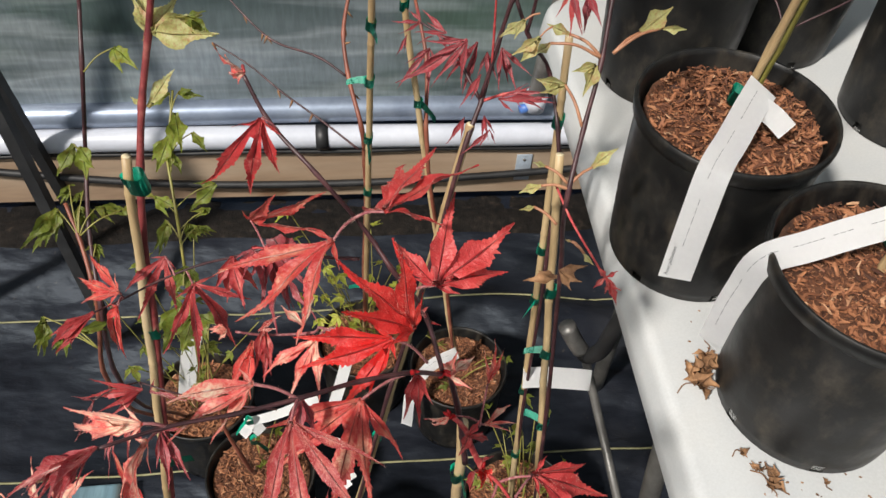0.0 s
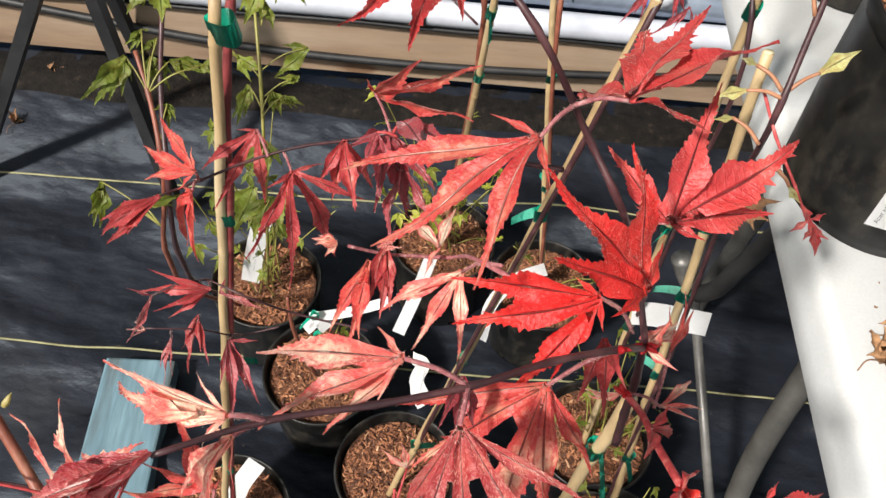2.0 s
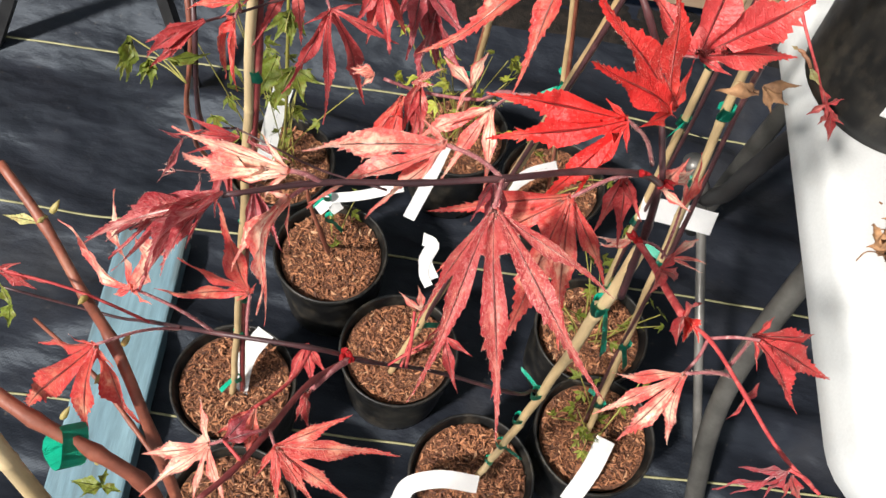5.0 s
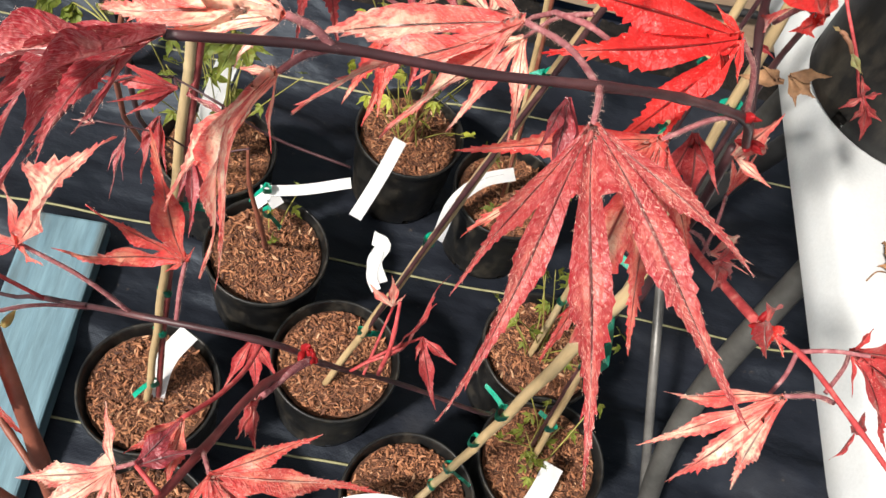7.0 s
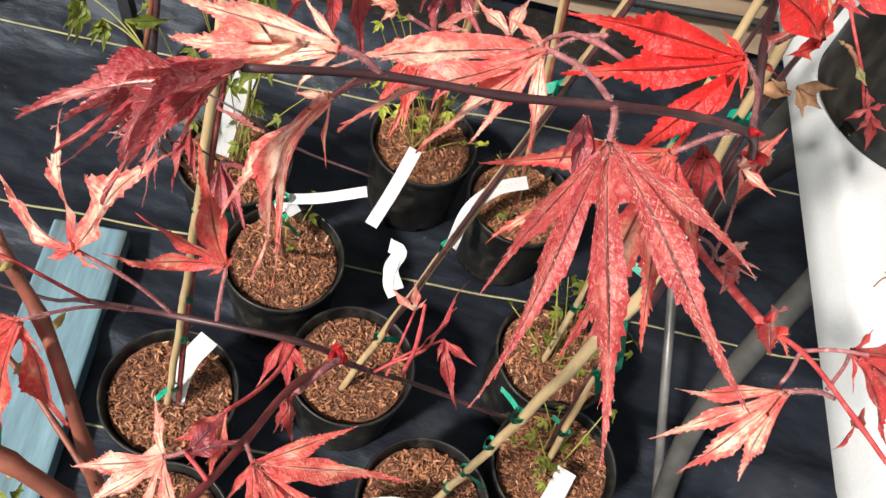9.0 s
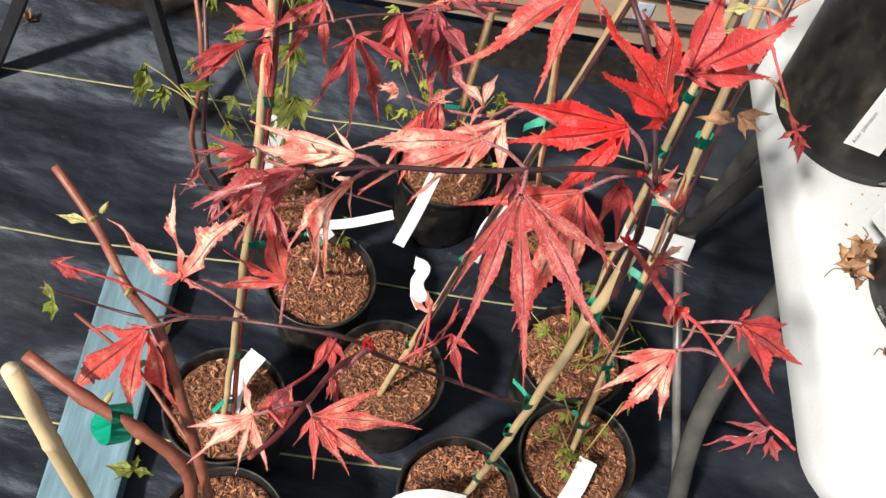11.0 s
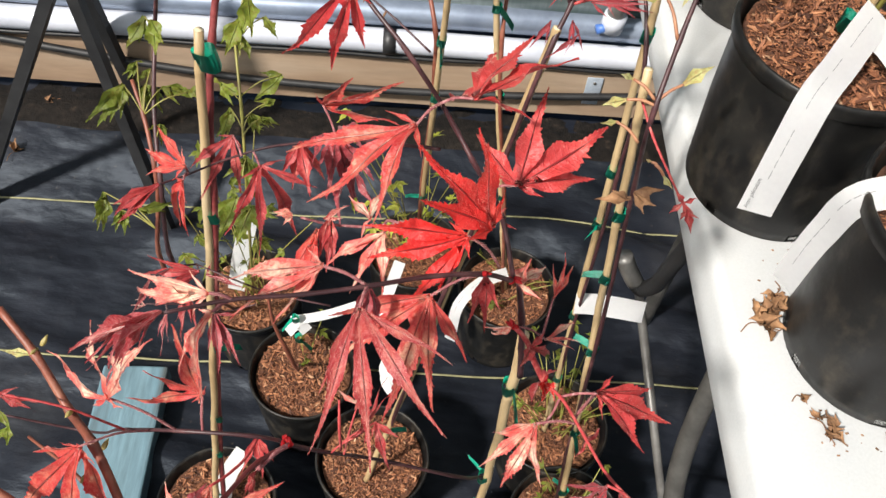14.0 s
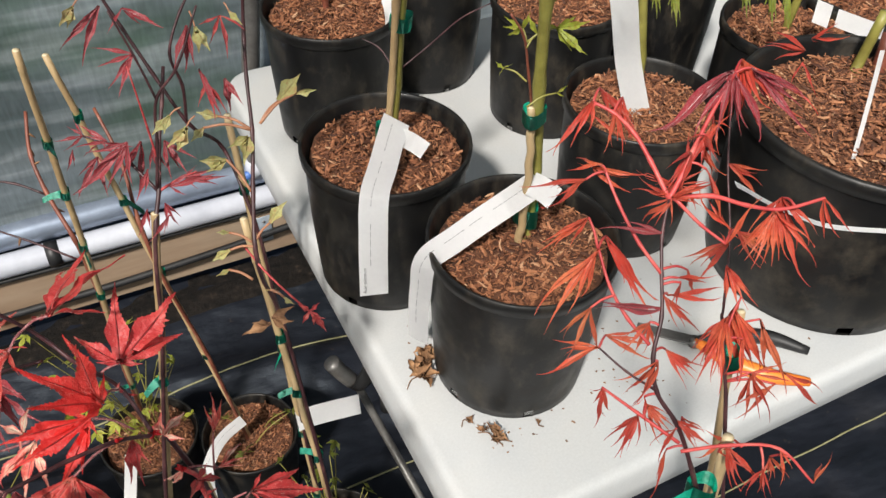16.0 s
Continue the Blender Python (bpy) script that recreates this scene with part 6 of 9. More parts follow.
stem(pot_b, ((-0.076, 0.838, 0.12), (-0.072, 0.8, 0.4), (-0.064, 0.765, 0.65), (-0.066, 0.758, 0.705), (-0.085, 0.808, 0.748), (-0.092, 0.843, 0.779), (-0.086, 0.883, 0.815)), 0.0034, 0.0022, M_BROWNSTEM)
stem(pot_b, ((-0.087, 0.805, 0.746), (-0.116, 0.82, 0.758), (-0.177, 0.837, 0.77), (-0.215, 0.862, 0.791), (-0.239, 0.882, 0.807)), 0.0016, 0.0009, M_REDSTEM)
stem(pot_b, ((-0.069, 0.74, 0.689), (-0.113, 0.765, 0.709), (-0.161, 0.79, 0.729), (-0.203, 0.815, 0.749), (-0.247, 0.835, 0.764)), 0.0014, 0.0008, M_REDSTEM)
bud(pot_b, (-0.21, 0.859, 0.788), (0, -0.4, -0.6), 0.011, M_DRY)
bud(pot_b, (-0.187, 0.844, 0.775), (-0.4, -0.4, -0.6), 0.011, M_DRY)
bud(pot_b, (-0.182, 0.84, 0.773), (-0.6, -0.4, -0.6), 0.011, M_DRY)
bud(pot_b, (-0.182, 0.84, 0.773), (0.2, -0.4, -0.6), 0.011, M_DRY)
bud(pot_b, (-0.089, 0.863, 0.797), (0.4, -0.4, -0.6), 0.011, M_DRY)
bud(pot_b, (-0.09, 0.834, 0.771), (0.2, -0.4, 0.3), 0.011, M_DRY)
bud(pot_b, (-0.078, 0.789, 0.732), (0.6, -0.4, -0.6), 0.011, M_DRY)
bud(pot_b, (-0.167, 0.793, 0.731), (0, -0.4, -0.6), 0.011, M_DRY)
bud(pot_b, (-0.149, 0.784, 0.724), (-0.6, -0.4, -0.6), 0.011, M_DRY)
bud(pot_b, (-0.125, 0.771, 0.714), (-0.6, -0.4, -0.6), 0.011, M_DRY)
bud(pot_b, (-0.247, 0.835, 0.764), (0.2, -0.4, -0.6), 0.011, M_DRY)
bud(pot_b, (-0.091, 0.848, 0.784), (0, -0.4, -0.6), 0.011, M_DRY)
stem(pot_g, ((0.082, 0.786, 0.12), (0.05, 0.78, 0.4), (0.01, 0.772, 0.7), (0.007, 0.817, 0.77), (-0.008, 0.866, 0.814)), 0.003, 0.002, M_BROWNSTEM)
stem(pot_h, ((-0.36, 0.7, 0.12), (-0.326, 0.508, 0.559), (-0.303, 0.498, 0.697), (-0.319, 0.555, 0.736), (-0.327, 0.605, 0.77), (-0.289, 0.593, 0.913), (-0.293, 0.629, 0.945)), 0.0026, 0.0018, M_REDSTEM)
stem(pot_h, ((-0.37, 0.69, 0.12), (-0.341, 0.512, 0.55), (-0.312, 0.513, 0.707), (-0.328, 0.548, 0.731), (-0.344, 0.575, 0.75)), 0.0026, 0.002, M_BROWNSTEM)
leaf(pot_h, (-0.3513, 0.5701, 0.7471), (-39, 37, -104), ((-26, 0, 0.0513), (-13, 0, 0.0487), (-2, 0, 0.0391), (12, 0, 0.033), (31, 0, 0.0202),), 0.34, M_GREEN, stalk=(-0.3281, 0.5478, 0.7314), stalk_mat=M_GREENSTEM, n=20, web=0.5, arch=0.1, fold=0.35, teeth=1.3)
leaf(pot_h, (-0.3309, 0.5729, 0.7485), (-3, 51, -57), ((-36, 0, 0.019), (-14, 0, 0.0228), (2, 0, 0.0271), (12, 0, 0.0313), (35, 0, 0.022),), 0.34, M_GREEN, stalk=(-0.3281, 0.5478, 0.7314), stalk_mat=M_GREENSTEM, n=20, web=0.5, arch=0.1, fold=0.35, teeth=1.3)
leaf(pot_h, (-0.3110, 0.5427, 0.7275), (-21, 48, -81), ((-66, 0, 0.0129), (-20, 0, 0.0199), (2, 0, 0.0213), (23, 0, 0.0156), (55, 0, 0.0085),), 0.34, M_GREEN, stalk=(-0.3115, 0.5168, 0.7099), stalk_mat=M_GREENSTEM, n=20, web=0.5, arch=0.1, fold=0.35, teeth=1.3)
leaf(pot_h, (-0.3146, 0.5720, 0.7475), (43, 31, 7), ((17, 0, 0.0328), (4, 0, 0.0307), (-21, 0, 0.0233),), 0.3, M_GREEN, stalk=(-0.3281, 0.5478, 0.7314), stalk_mat=M_GREENSTEM, n=20, web=0.5, arch=0.1, fold=0.35, teeth=1.3)
leaf(pot_h, (-0.3417, 0.5903, 0.7605), (-32, 43, -95), ((-36, 0, 0.0196), (-18, 0, 0.0208), (-6, 0, 0.0167), (93, 0, 0.0068),), 0.34, M_GREEN, stalk=(-0.3281, 0.5478, 0.7314), stalk_mat=M_GREENSTEM, n=20, web=0.5, arch=0.1, fold=0.35, teeth=1.3)
leaf(pot_h, (-0.3276, 0.5859, 0.7573), (-47, 24, -123), ((-9, 0, 0.0194), (2, 0, 0.0153), (7, 0, 0.0091),), 0.3, M_GREEN, stalk=(-0.3281, 0.5478, 0.7314), stalk_mat=M_GREENSTEM, n=20, web=0.5, arch=0.1, fold=0.35, teeth=1.3)
leaf(pot_h, (-0.3550, 0.4825, 0.6877), (-34, 42, -93), ((-12, 0, 0.0309), (-3, 0, 0.0384), (4, 0, 0.0389), (11, 0, 0.0297),), 0.34, M_GREEN, stalk=(-0.3008, 0.4594, 0.6707), stalk_mat=M_GREENSTEM, n=20, web=0.5, arch=0.1, fold=0.35, teeth=1.3)
leaf(pot_h, (-0.3356, 0.4703, 0.6789), (-33, 43, -91), ((-28, 0, 0.0185), (-10, 0, 0.0227), (10, 0, 0.0251), (28, 0, 0.0183),), 0.34, M_GREEN, stalk=(-0.3008, 0.4594, 0.6707), stalk_mat=M_GREENSTEM, n=20, web=0.5, arch=0.1, fold=0.35, teeth=1.3)
leaf(pot_h, (-0.3199, 0.4725, 0.6801), (48, 24, 21), ((20, 0, 0.0358), (2, 0, 0.0258), (-22, 0, 0.0112),), 0.3, M_GREEN, stalk=(-0.3008, 0.4594, 0.6707), stalk_mat=M_GREENSTEM, n=20, web=0.5, arch=0.1, fold=0.35, teeth=1.3)
leaf(pot_h, (-0.2835, 0.6549, 0.6459), (-31, 43, -100), ((-13, 0, 0.0387), (-3, 0, 0.0423), (3, 0, 0.0335), (13, 0, 0.0217),), 0.34, M_GREEN, stalk=(-0.2680, 0.6383, 0.6343), stalk_mat=M_GREENSTEM, n=20, web=0.5, arch=0.1, fold=0.35, teeth=1.3)
leaf(pot_h, (-0.2604, 0.6524, 0.6437), (6, 51, -53), ((-27, 0, 0.0174), (-11, 0, 0.0223), (5, 0, 0.026), (32, 0, 0.0207),), 0.34, M_GREEN, stalk=(-0.2669, 0.6329, 0.6306), stalk_mat=M_GREENSTEM, n=20, web=0.5, arch=0.1, fold=0.35, teeth=1.3)
leaf(pot_h, (-0.2476, 0.6505, 0.6421), (36, 39, -12), ((16, 0, 0.0228), (0, 0, 0.019), (-16, 0, 0.015),), 0.3, M_GREEN, stalk=(-0.2663, 0.6292, 0.6281), stalk_mat=M_GREENSTEM, n=20, web=0.5, arch=0.1, fold=0.35, teeth=1.3)
leaf(pot_h, (-0.2350, 0.6681, 0.6538), (-50, 12, -143), ((-24, 0, 0.0228), (1, 0, 0.021), (23, 0, 0.0098),), 0.3, M_GREEN, stalk=(-0.2691, 0.6447, 0.6387), stalk_mat=M_GREENSTEM, n=20, web=0.5, arch=0.1, fold=0.35, teeth=1.3)
leaf(pot_h, (-0.2585, 0.6116, 0.6160), (-27, 45, -95), ((-38, 0, 0.0348), (-17, 0, 0.0367), (12, 0, 0.0358), (45, 0, 0.0297),), 0.34, M_GREEN, stalk=(-0.2595, 0.5928, 0.6032), stalk_mat=M_GREENSTEM, n=20, web=0.5, arch=0.1, fold=0.35, teeth=1.3)
leaf(pot_h, (-0.2884, 0.5717, 0.7467), (44, -8, -3), ((16, -9, 0.0189), (-22, 12, 0.0142),), 0.5, M_GREEN, stalk=(-0.3281, 0.5478, 0.7314), stalk_mat=M_GREENSTEM)
stem(pot_h, ((-0.34, 0.73, 0.12), (-0.269, 0.617, 0.535), (-0.269, 0.65, 0.654), (-0.282, 0.701, 0.713), (-0.242, 0.619, 0.805), (-0.24, 0.652, 0.834)), 0.002, 0.0012, M_GREENSTEM)
leaf(pot_h, (-0.2311, 0.6924, 0.6702), (-53, 20, -155), ((17, 5, 0.0439), (-30, -9, 0.0258),), 0.4, M_GREEN, stalk=(-0.2734, 0.6679, 0.6545), stalk_mat=M_GREENSTEM)
leaf(pot_h, (-0.2987, 0.6761, 0.6607), (20, 19, -40), ((-8, -10, 0.0286), (20, 11, 0.0326), (-156, -5, 0.017),), 0.4, M_GREEN, stalk=(-0.2722, 0.6611, 0.6499), stalk_mat=M_GREENSTEM)
leaf(pot_h, (-0.2445, 0.5669, 0.5853), (-12, 34, -86), ((-53, -12, 0.0425), (-17, -8, 0.0475), (26, 13, 0.0399), (68, 12, 0.0324),), 0.4, M_GREEN, stalk=(-0.2511, 0.5473, 0.5721), stalk_mat=M_GREENSTEM)
leaf(pot_h, (-0.2628, 0.5737, 0.5903), (-35, 33, -122), ((-13, -10, 0.0453), (10, 8, 0.0551),), 0.4, M_GREEN, stalk=(-0.2528, 0.5564, 0.5783), stalk_mat=M_GREENSTEM)
leaf(pot_h, (-0.2415, 0.6192, 0.8049), (-37, 38, -122), ((-8, -16, 0.0324), (7, 13, 0.0386),), 0.4, M_GREEN, stalk=(-0.2392, 0.6048, 0.7922), stalk_mat=M_GREENSTEM)
leaf(pot_h, (-0.2368, 0.6356, 0.8198), (-22, 33, -85), ((-6, -9, 0.0435), (6, 9, 0.0426),), 0.4, M_GREEN, stalk=(-0.24, 0.6212, 0.8068), stalk_mat=M_GREENSTEM)
leaf(pot_h, (-0.2347, 0.65, 0.8328), (49, -12, -12), ((-7, -10, 0.026), (9, 14, 0.02),), 0.4, M_GREEN, stalk=(-0.2406, 0.6356, 0.8196), stalk_mat=M_GREENSTEM)
leaf(pot_h, (-0.2196, 0.6213, 0.8079), (12, 12, -51), ((0, 0, 0.0282),), 0.4, M_GREEN, stalk=(-0.2393, 0.6068, 0.794), stalk_mat=M_GREENSTEM)
leaf(pot_h, (-0.2382, 0.6068, 0.7941), (-8, 39, -76), ((15, -6, 0.023), (-18, 7, 0.019),), 0.4, M_GREEN, stalk=(-0.2386, 0.5924, 0.7812), stalk_mat=M_GREENSTEM)
leaf(pot_h, (-0.243, 0.65, 0.8323), (-43, 25, -166), ((2, -11, 0.0297), (-6, 26, 0.0129),), 0.4, M_GREEN, stalk=(-0.2406, 0.6356, 0.8196), stalk_mat=M_GREENSTEM)
leaf(pot_h, (-0.2624, 0.5982, 0.9193), (34, 16, -40), ((-23, 4, 0.0257), (3, -1, 0.0314), (34, -4, 0.0146),), 0.45, M_GREEN, stalk=(-0.2867, 0.5827, 0.9042), stalk_mat=M_GREENSTEM)
leaf(pot_h, (-0.2932, 0.5369, 0.8631), (-37, 40, -112), ((-7, 4, 0.0312), (9, -6, 0.0224),), 0.45, M_GREEN, stalk=(-0.2841, 0.5279, 0.8555), stalk_mat=M_GREENSTEM)
leaf(pot_h, (-0.2883, 0.5351, 0.8617), (4, 34, -60), ((-10, -17, 0.0286), (11, 18, 0.0261),), 0.45, M_GREEN, stalk=(-0.2841, 0.5279, 0.8555), stalk_mat=M_GREENSTEM)
bamboo(pot_m, (-0.125, -0.06, 0.13), (-0.239, 0.123, 0.903), r=0.0048, seed=12)
stem(pot_m, ((-0.12, -0.05, 0.13), (-0.138, 0.014, 0.423), (-0.154, 0.071, 0.68), (-0.162, 0.098, 0.804), (-0.166, 0.111, 0.863), (-0.182, 0.115, 0.882), (-0.206, 0.12, 0.896), (-0.234, 0.13, 0.907)), 0.0036, 0.003, M_BROWNSTEM)
tie(pot_m, (-0.194, 0.115, 0.884), (-0.5, 0.3, 0.6), r=0.0085, seed=4)
bud(pot_m, (-0.232, 0.203, 0.91), (-0.8, -0.2, 0.6), 0.007, M_YOUNG)
bud(pot_m, (-0.23, 0.205, 0.911), (0.8, -0.2, 0.6), 0.007, M_YOUNG)
bud(pot_m, (-0.207, 0.176, 0.896), (-0.8, -0.2, 0.6), 0.007, M_YOUNG)
bud(pot_m, (-0.187, 0.161, 0.887), (0.8, -0.2, 0.6), 0.007, M_YOUNG)
bud(pot_m, (-0.193, 0.148, 0.88), (-0.8, -0.2, 0.6), 0.007, M_YOUNG)
bud(pot_m, (-0.187, 0.114, 0.862), (0.8, -0.2, 0.6), 0.007, M_YOUNG)
bud(pot_m, (-0.206, 0.128, 0.87), (0.8, -0.2, 0.6), 0.007, M_YOUNG)
leaf(pot_m, (-0.2351, 0.2014, 0.9057), (-16, -2, -179), ((0, 0, 0.0169),), 0.3, M_YOUNG)
leaf(pot_m, (-0.1958, 0.1116, 0.8177), (-3, 8, 179), ((2, -4, 0.0168), (49, 24, 0.0109), (176, 12, 0.012), (-70, -32, 0.0109),), 0.5, M_GREEN)
leaf(pot_m, (-0.2576, 0.1786, 0.8539), (-28, 12, -145), ((-89, -3, 0.0121), (15, -30, 0.0113), (71, 31, 0.0119),), 0.5, M_GREEN)
stem(pot_m, ((-0.163, 0.121, 0.845), (-0.182, 0.136, 0.853), (-0.202, 0.151, 0.861), (-0.245, 0.175, 0.852)), 0.0013, 0.0009, M_BROWNSTEM)
# small folded leaves along the fine twigs
leaf(pot_i, (-0.0994, 0.3748, 0.923), (0, 23, -83), ((-35, -21, 0.0264), (17, -22, 0.0459), (-5, 6, 0.0446), (38, 13, 0.0428), (-53, 27, 0.0282),), 0.24, M_DARKRED, fold=0.7, arch=0.12)
leaf(pot_i, (-0.1149, 0.3458, 0.9453), (5, 43, -80), ((-13, -8, 0.0303), (11, 17, 0.0351), (-30, 20, 0.0253), (27, -29, 0.0306),), 0.24, M_RED, fold=0.7, arch=0.12)
leaf(pot_i, (-0.0617, 0.2838, 0.9578), (-18, 17, 118), ((11, 19, 0.0215), (-42, 2, 0.0229), (100, -34, 0.0142),), 0.26, M_PALE, fold=0.7, arch=0.12)
leaf(pot_i, (-0.0842, 0.2837, 0.9551), (-2, 23, -86), ((-11, 0, 0.0262), (9, 1, 0.0276), (1, -1, 0.0311),), 0.24, M_RED, fold=0.7, arch=0.12)
leaf(pot_i, (0.0039, 0.242, 0.9784), (14, 22, -86), ((-22, -14, 0.0257), (2, 4, 0.0293), (25, 12, 0.0207),), 0.24, M_RED, fold=0.7, arch=0.12)
leaf(pot_i, (0.0213, 0.2462, 0.9693), (23, -32, 15), ((23, -49, 0.0214), (-55, -3, 0.0147), (23, 47, 0.0234),), 0.3, M_PALE, fold=0.7, arch=0.12)
leaf(pot_i, (0.0073, 0.2572, 1.0071), (76, -43, -42), ((-74, -35, 0.0094), (27, 19, 0.017),), 0.3, M_RED, fold=0.7, arch=0.12)
leaf(pot_i, (0.0328, 0.2299, 0.9339), (22, 15, -2), ((56, -11, 0.0135), (7, -37, 0.0217), (-119, 46, 0.0217),), 0.3, M_RED, fold=0.7, arch=0.12)
leaf(pot_i, (0.0366, 0.1962, 0.9617), (33, -31, -73), ((137, -28, 0.0144), (-26, 19, 0.0209),), 0.28, M_RED, fold=0.7, arch=0.12)
leaf(pot_i, (0.0569, 0.1659, 0.969), (142, 67, 38), ((17, -39, 0.0145), (-71, 69, 0.0098),), 0.28, M_RED, fold=0.7, arch=0.12)
leaf(pot_i, (-0.0474, 0.1937, 1.0295), (-16, 33, -87), ((-3, 9, 0.0206), (29, -30, 0.0224), (-30, 26, 0.018),), 0.2, M_DARKRED, fold=0.7, arch=0.12)
leaf(pot_i, (-0.1122, 0.1874, 0.8666), (8, 17, -75), ((-31, -11, 0.0222), (1, -14, 0.0242), (35, 28, 0.0214),), 0.22, M_RED, fold=0.7, arch=0.12)
# low shoots
shoots(pot_h, (-0.33, 0.72, 0.135), 16, 0.11, 0.34, M_GREEN, 3, 0.026)
shoots(pot_d, (0.165, 0.55, 0.135), 14, 0.1, 0.22, M_GREEN, 5)
shoots(pot_e, (0.19, 0.405, 0.135), 9, 0.08, 0.15, M_GREEN, 7)
shoots(pot_b, (-0.08, 0.84, 0.135), 16, 0.11, 0.34, M_LIME, 9, 0.025)
shoots(pot_g, (0.085, 0.79, 0.135), 4, 0.09, 0.12, M_GREEN, 11)
shoots(pot_a, (-0.235, 0.61, 0.135), 3, 0.07, 0.1, M_GREEN, 13)
# small saplings of the low pots
stem(pot_a, ((-0.235, 0.615, 0.12), (-0.199, 0.476, 0.433), (-0.209, 0.477, 0.494), (-0.213, 0.486, 0.537)), 0.003, 0.0016, M_BROWNSTEM)
tie(pot_a, (-0.232, 0.62, 0.2), (0, 0, 1), r=0.0055, seed=20)
tie(pot_a, (-0.236, 0.63, 0.24), (0, 0, 1), r=0.0055, seed=24)
# cut-leaf maple in front of the table
bamboo(pot_l, (0.44, 0.05, 0.13), (0.347, 0.147, 1.066), r=0.0028, seed=21)
bamboo(pot_l, (0.42, 0.04, 0.13), (0.307, 0.091, 1.04), r=0.0034, seed=22)
tie(pot_l, (0.337, 0.132, 1.046), (0.05, 0.1, 1), r=0.0051, seed=2)
tie(pot_l, (0.298, 0.085, 1.002), (0.05, 0.1, 1), r=0.008, seed=5)
stem(pot_l, ((0.43, 0.06, 0.13), (0.4, 0.08, 0.6), (0.29, 0.09, 1.018), (0.275, 0.1, 1.058), (0.265, 0.11, 1.077), (0.265, 0.119, 1.093), (0.273, 0.13, 1.108), (0.278, 0.144, 1.123), (0.283, 0.157, 1.137), (0.29, 0.167, 1.15)), 0.0014, 0.0008, M_REDSTEM)
stem(pot_l, ((0.29, 0.167, 1.15), (0.286, 0.183, 1.163), (0.282, 0.194, 1.172), (0.274, 0.205, 1.18), (0.266, 0.213, 1.183)), 0.0013, 0.00084, M_LACESTEM)
stem(pot_l, ((0.29, 0.167, 1.15), (0.298, 0.172, 1.158), (0.306, 0.178, 1.167), (0.319, 0.187, 1.18), (0.335, 0.196, 1.196)), 0.00145, 0.00084, M_LACESTEM)
stem(pot_l, ((0.292, 0.167, 1.15), (0.31, 0.16, 1.152), (0.325, 0.151, 1.149), (0.339, 0.144, 1.148), (0.362, 0.139, 1.153)), 0.0013, 0.00084, M_LACESTEM)
stem(pot_l, ((0.293, 0.166, 1.15), (0.302, 0.153, 1.141), (0.311, 0.142, 1.135)), 0.00102, 0.0007, M_LACESTEM)
stem(pot_l, ((0.278, 0.144, 1.123), (0.271, 0.158, 1.134), (0.266, 0.175, 1.148), (0.264, 0.19, 1.16)), 0.00102, 0.0007, M_LACESTEM)
stem(pot_l, ((0.264, 0.123, 1.098), (0.257, 0.136, 1.107), (0.253, 0.149, 1.117), (0.252, 0.164, 1.131)), 0.00102, 0.0007, M_LACESTEM)
stem(pot_l, ((0.262, 0.108, 1.081), (0.251, 0.119, 1.087), (0.241, 0.132, 1.095)), 0.0007, 0.0005, M_REDSTEM)
stem(pot_l, ((0.272, 0.09, 1.054), (0.256, 0.108, 1.064), (0.242, 0.123, 1.073)), 0.00102, 0.0007, M_LACESTEM)
stem(pot_l, ((0.277, 0.091, 1.042), (0.301, 0.084, 1.045), (0.325, 0.073, 1.045), (0.337, 0.055, 1.033)), 0.00102, 0.0007, M_LACESTEM)
stem(pot_l, ((0.45, 0.08, 0.13), (0.328, 0.118, 1.031), (0.328, 0.135, 1.062), (0.403, 0.209, 0.997), (0.414, 0.231, 1.023), (0.426, 0.268, 1.062), (0.435, 0.296, 1.107)), 0.0011, 0.0007, M_REDSTEM)
leaf(pot_l, (0.2665, 0.213, 1.1837), (-29, 33, -156), ((-9, 14, 0.0217), (-6, -11, 0.035), (2, -15, 0.0339), (18, 27, 0.0224), (11, 4, 0.0268),), 0.085, M_LACE, n=14, web=0.06, teeth=0.5, arch=0.16, fold=0.6, curl=0.2, stalk_mat=M_LACESTEM)
leaf(pot_l, (0.2636, 0.2091, 1.1788), (71, 29, -38), ((0, 0, 0.0239),), 0.085, M_LACE, stalk=(0.2673, 0.2117, 1.1828), n=14, web=0.06, teeth=0.5, arch=0.16, fold=0.6, curl=0.2, stalk_mat=M_LACESTEM)
leaf(pot_l, (0.2758, 0.2058, 1.1807), (18, 38, -107), ((-18, 11, 0.0241), (3, 20, 0.0275), (31, -49, 0.018), (-8, 19, 0.022), (12, -17, 0.0186), (24, -32, 0.0179),), 0.085, M_LACE, n=14, web=0.06, teeth=0.5, arch=0.16, fold=0.6, curl=0.2, stalk_mat=M_LACESTEM)
leaf(pot_l, (0.2634, 0.1907, 1.1613), (-58, 30, 139), ((-17, -32, 0.0227), (-1, 4, 0.0191), (114, 59, 0.0124), (-12, -10, 0.0148),), 0.085, M_LACE, n=14, web=0.06, teeth=0.5, arch=0.16, fold=0.6, curl=0.2, stalk_mat=M_LACESTEM)
leaf(pot_l, (0.2537, 0.1886, 1.1554), (-41, 6, 179), ((-15, -31, 0.0342), (2, 8, 0.0168), (12, 25, 0.0363), (-5, -14, 0.018), (8, 8, 0.0224),), 0.085, M_LACE, stalk=(0.2639, 0.1877, 1.1587), n=14, web=0.06, teeth=0.5, arch=0.16, fold=0.6, curl=0.2, stalk_mat=M_LACESTEM)
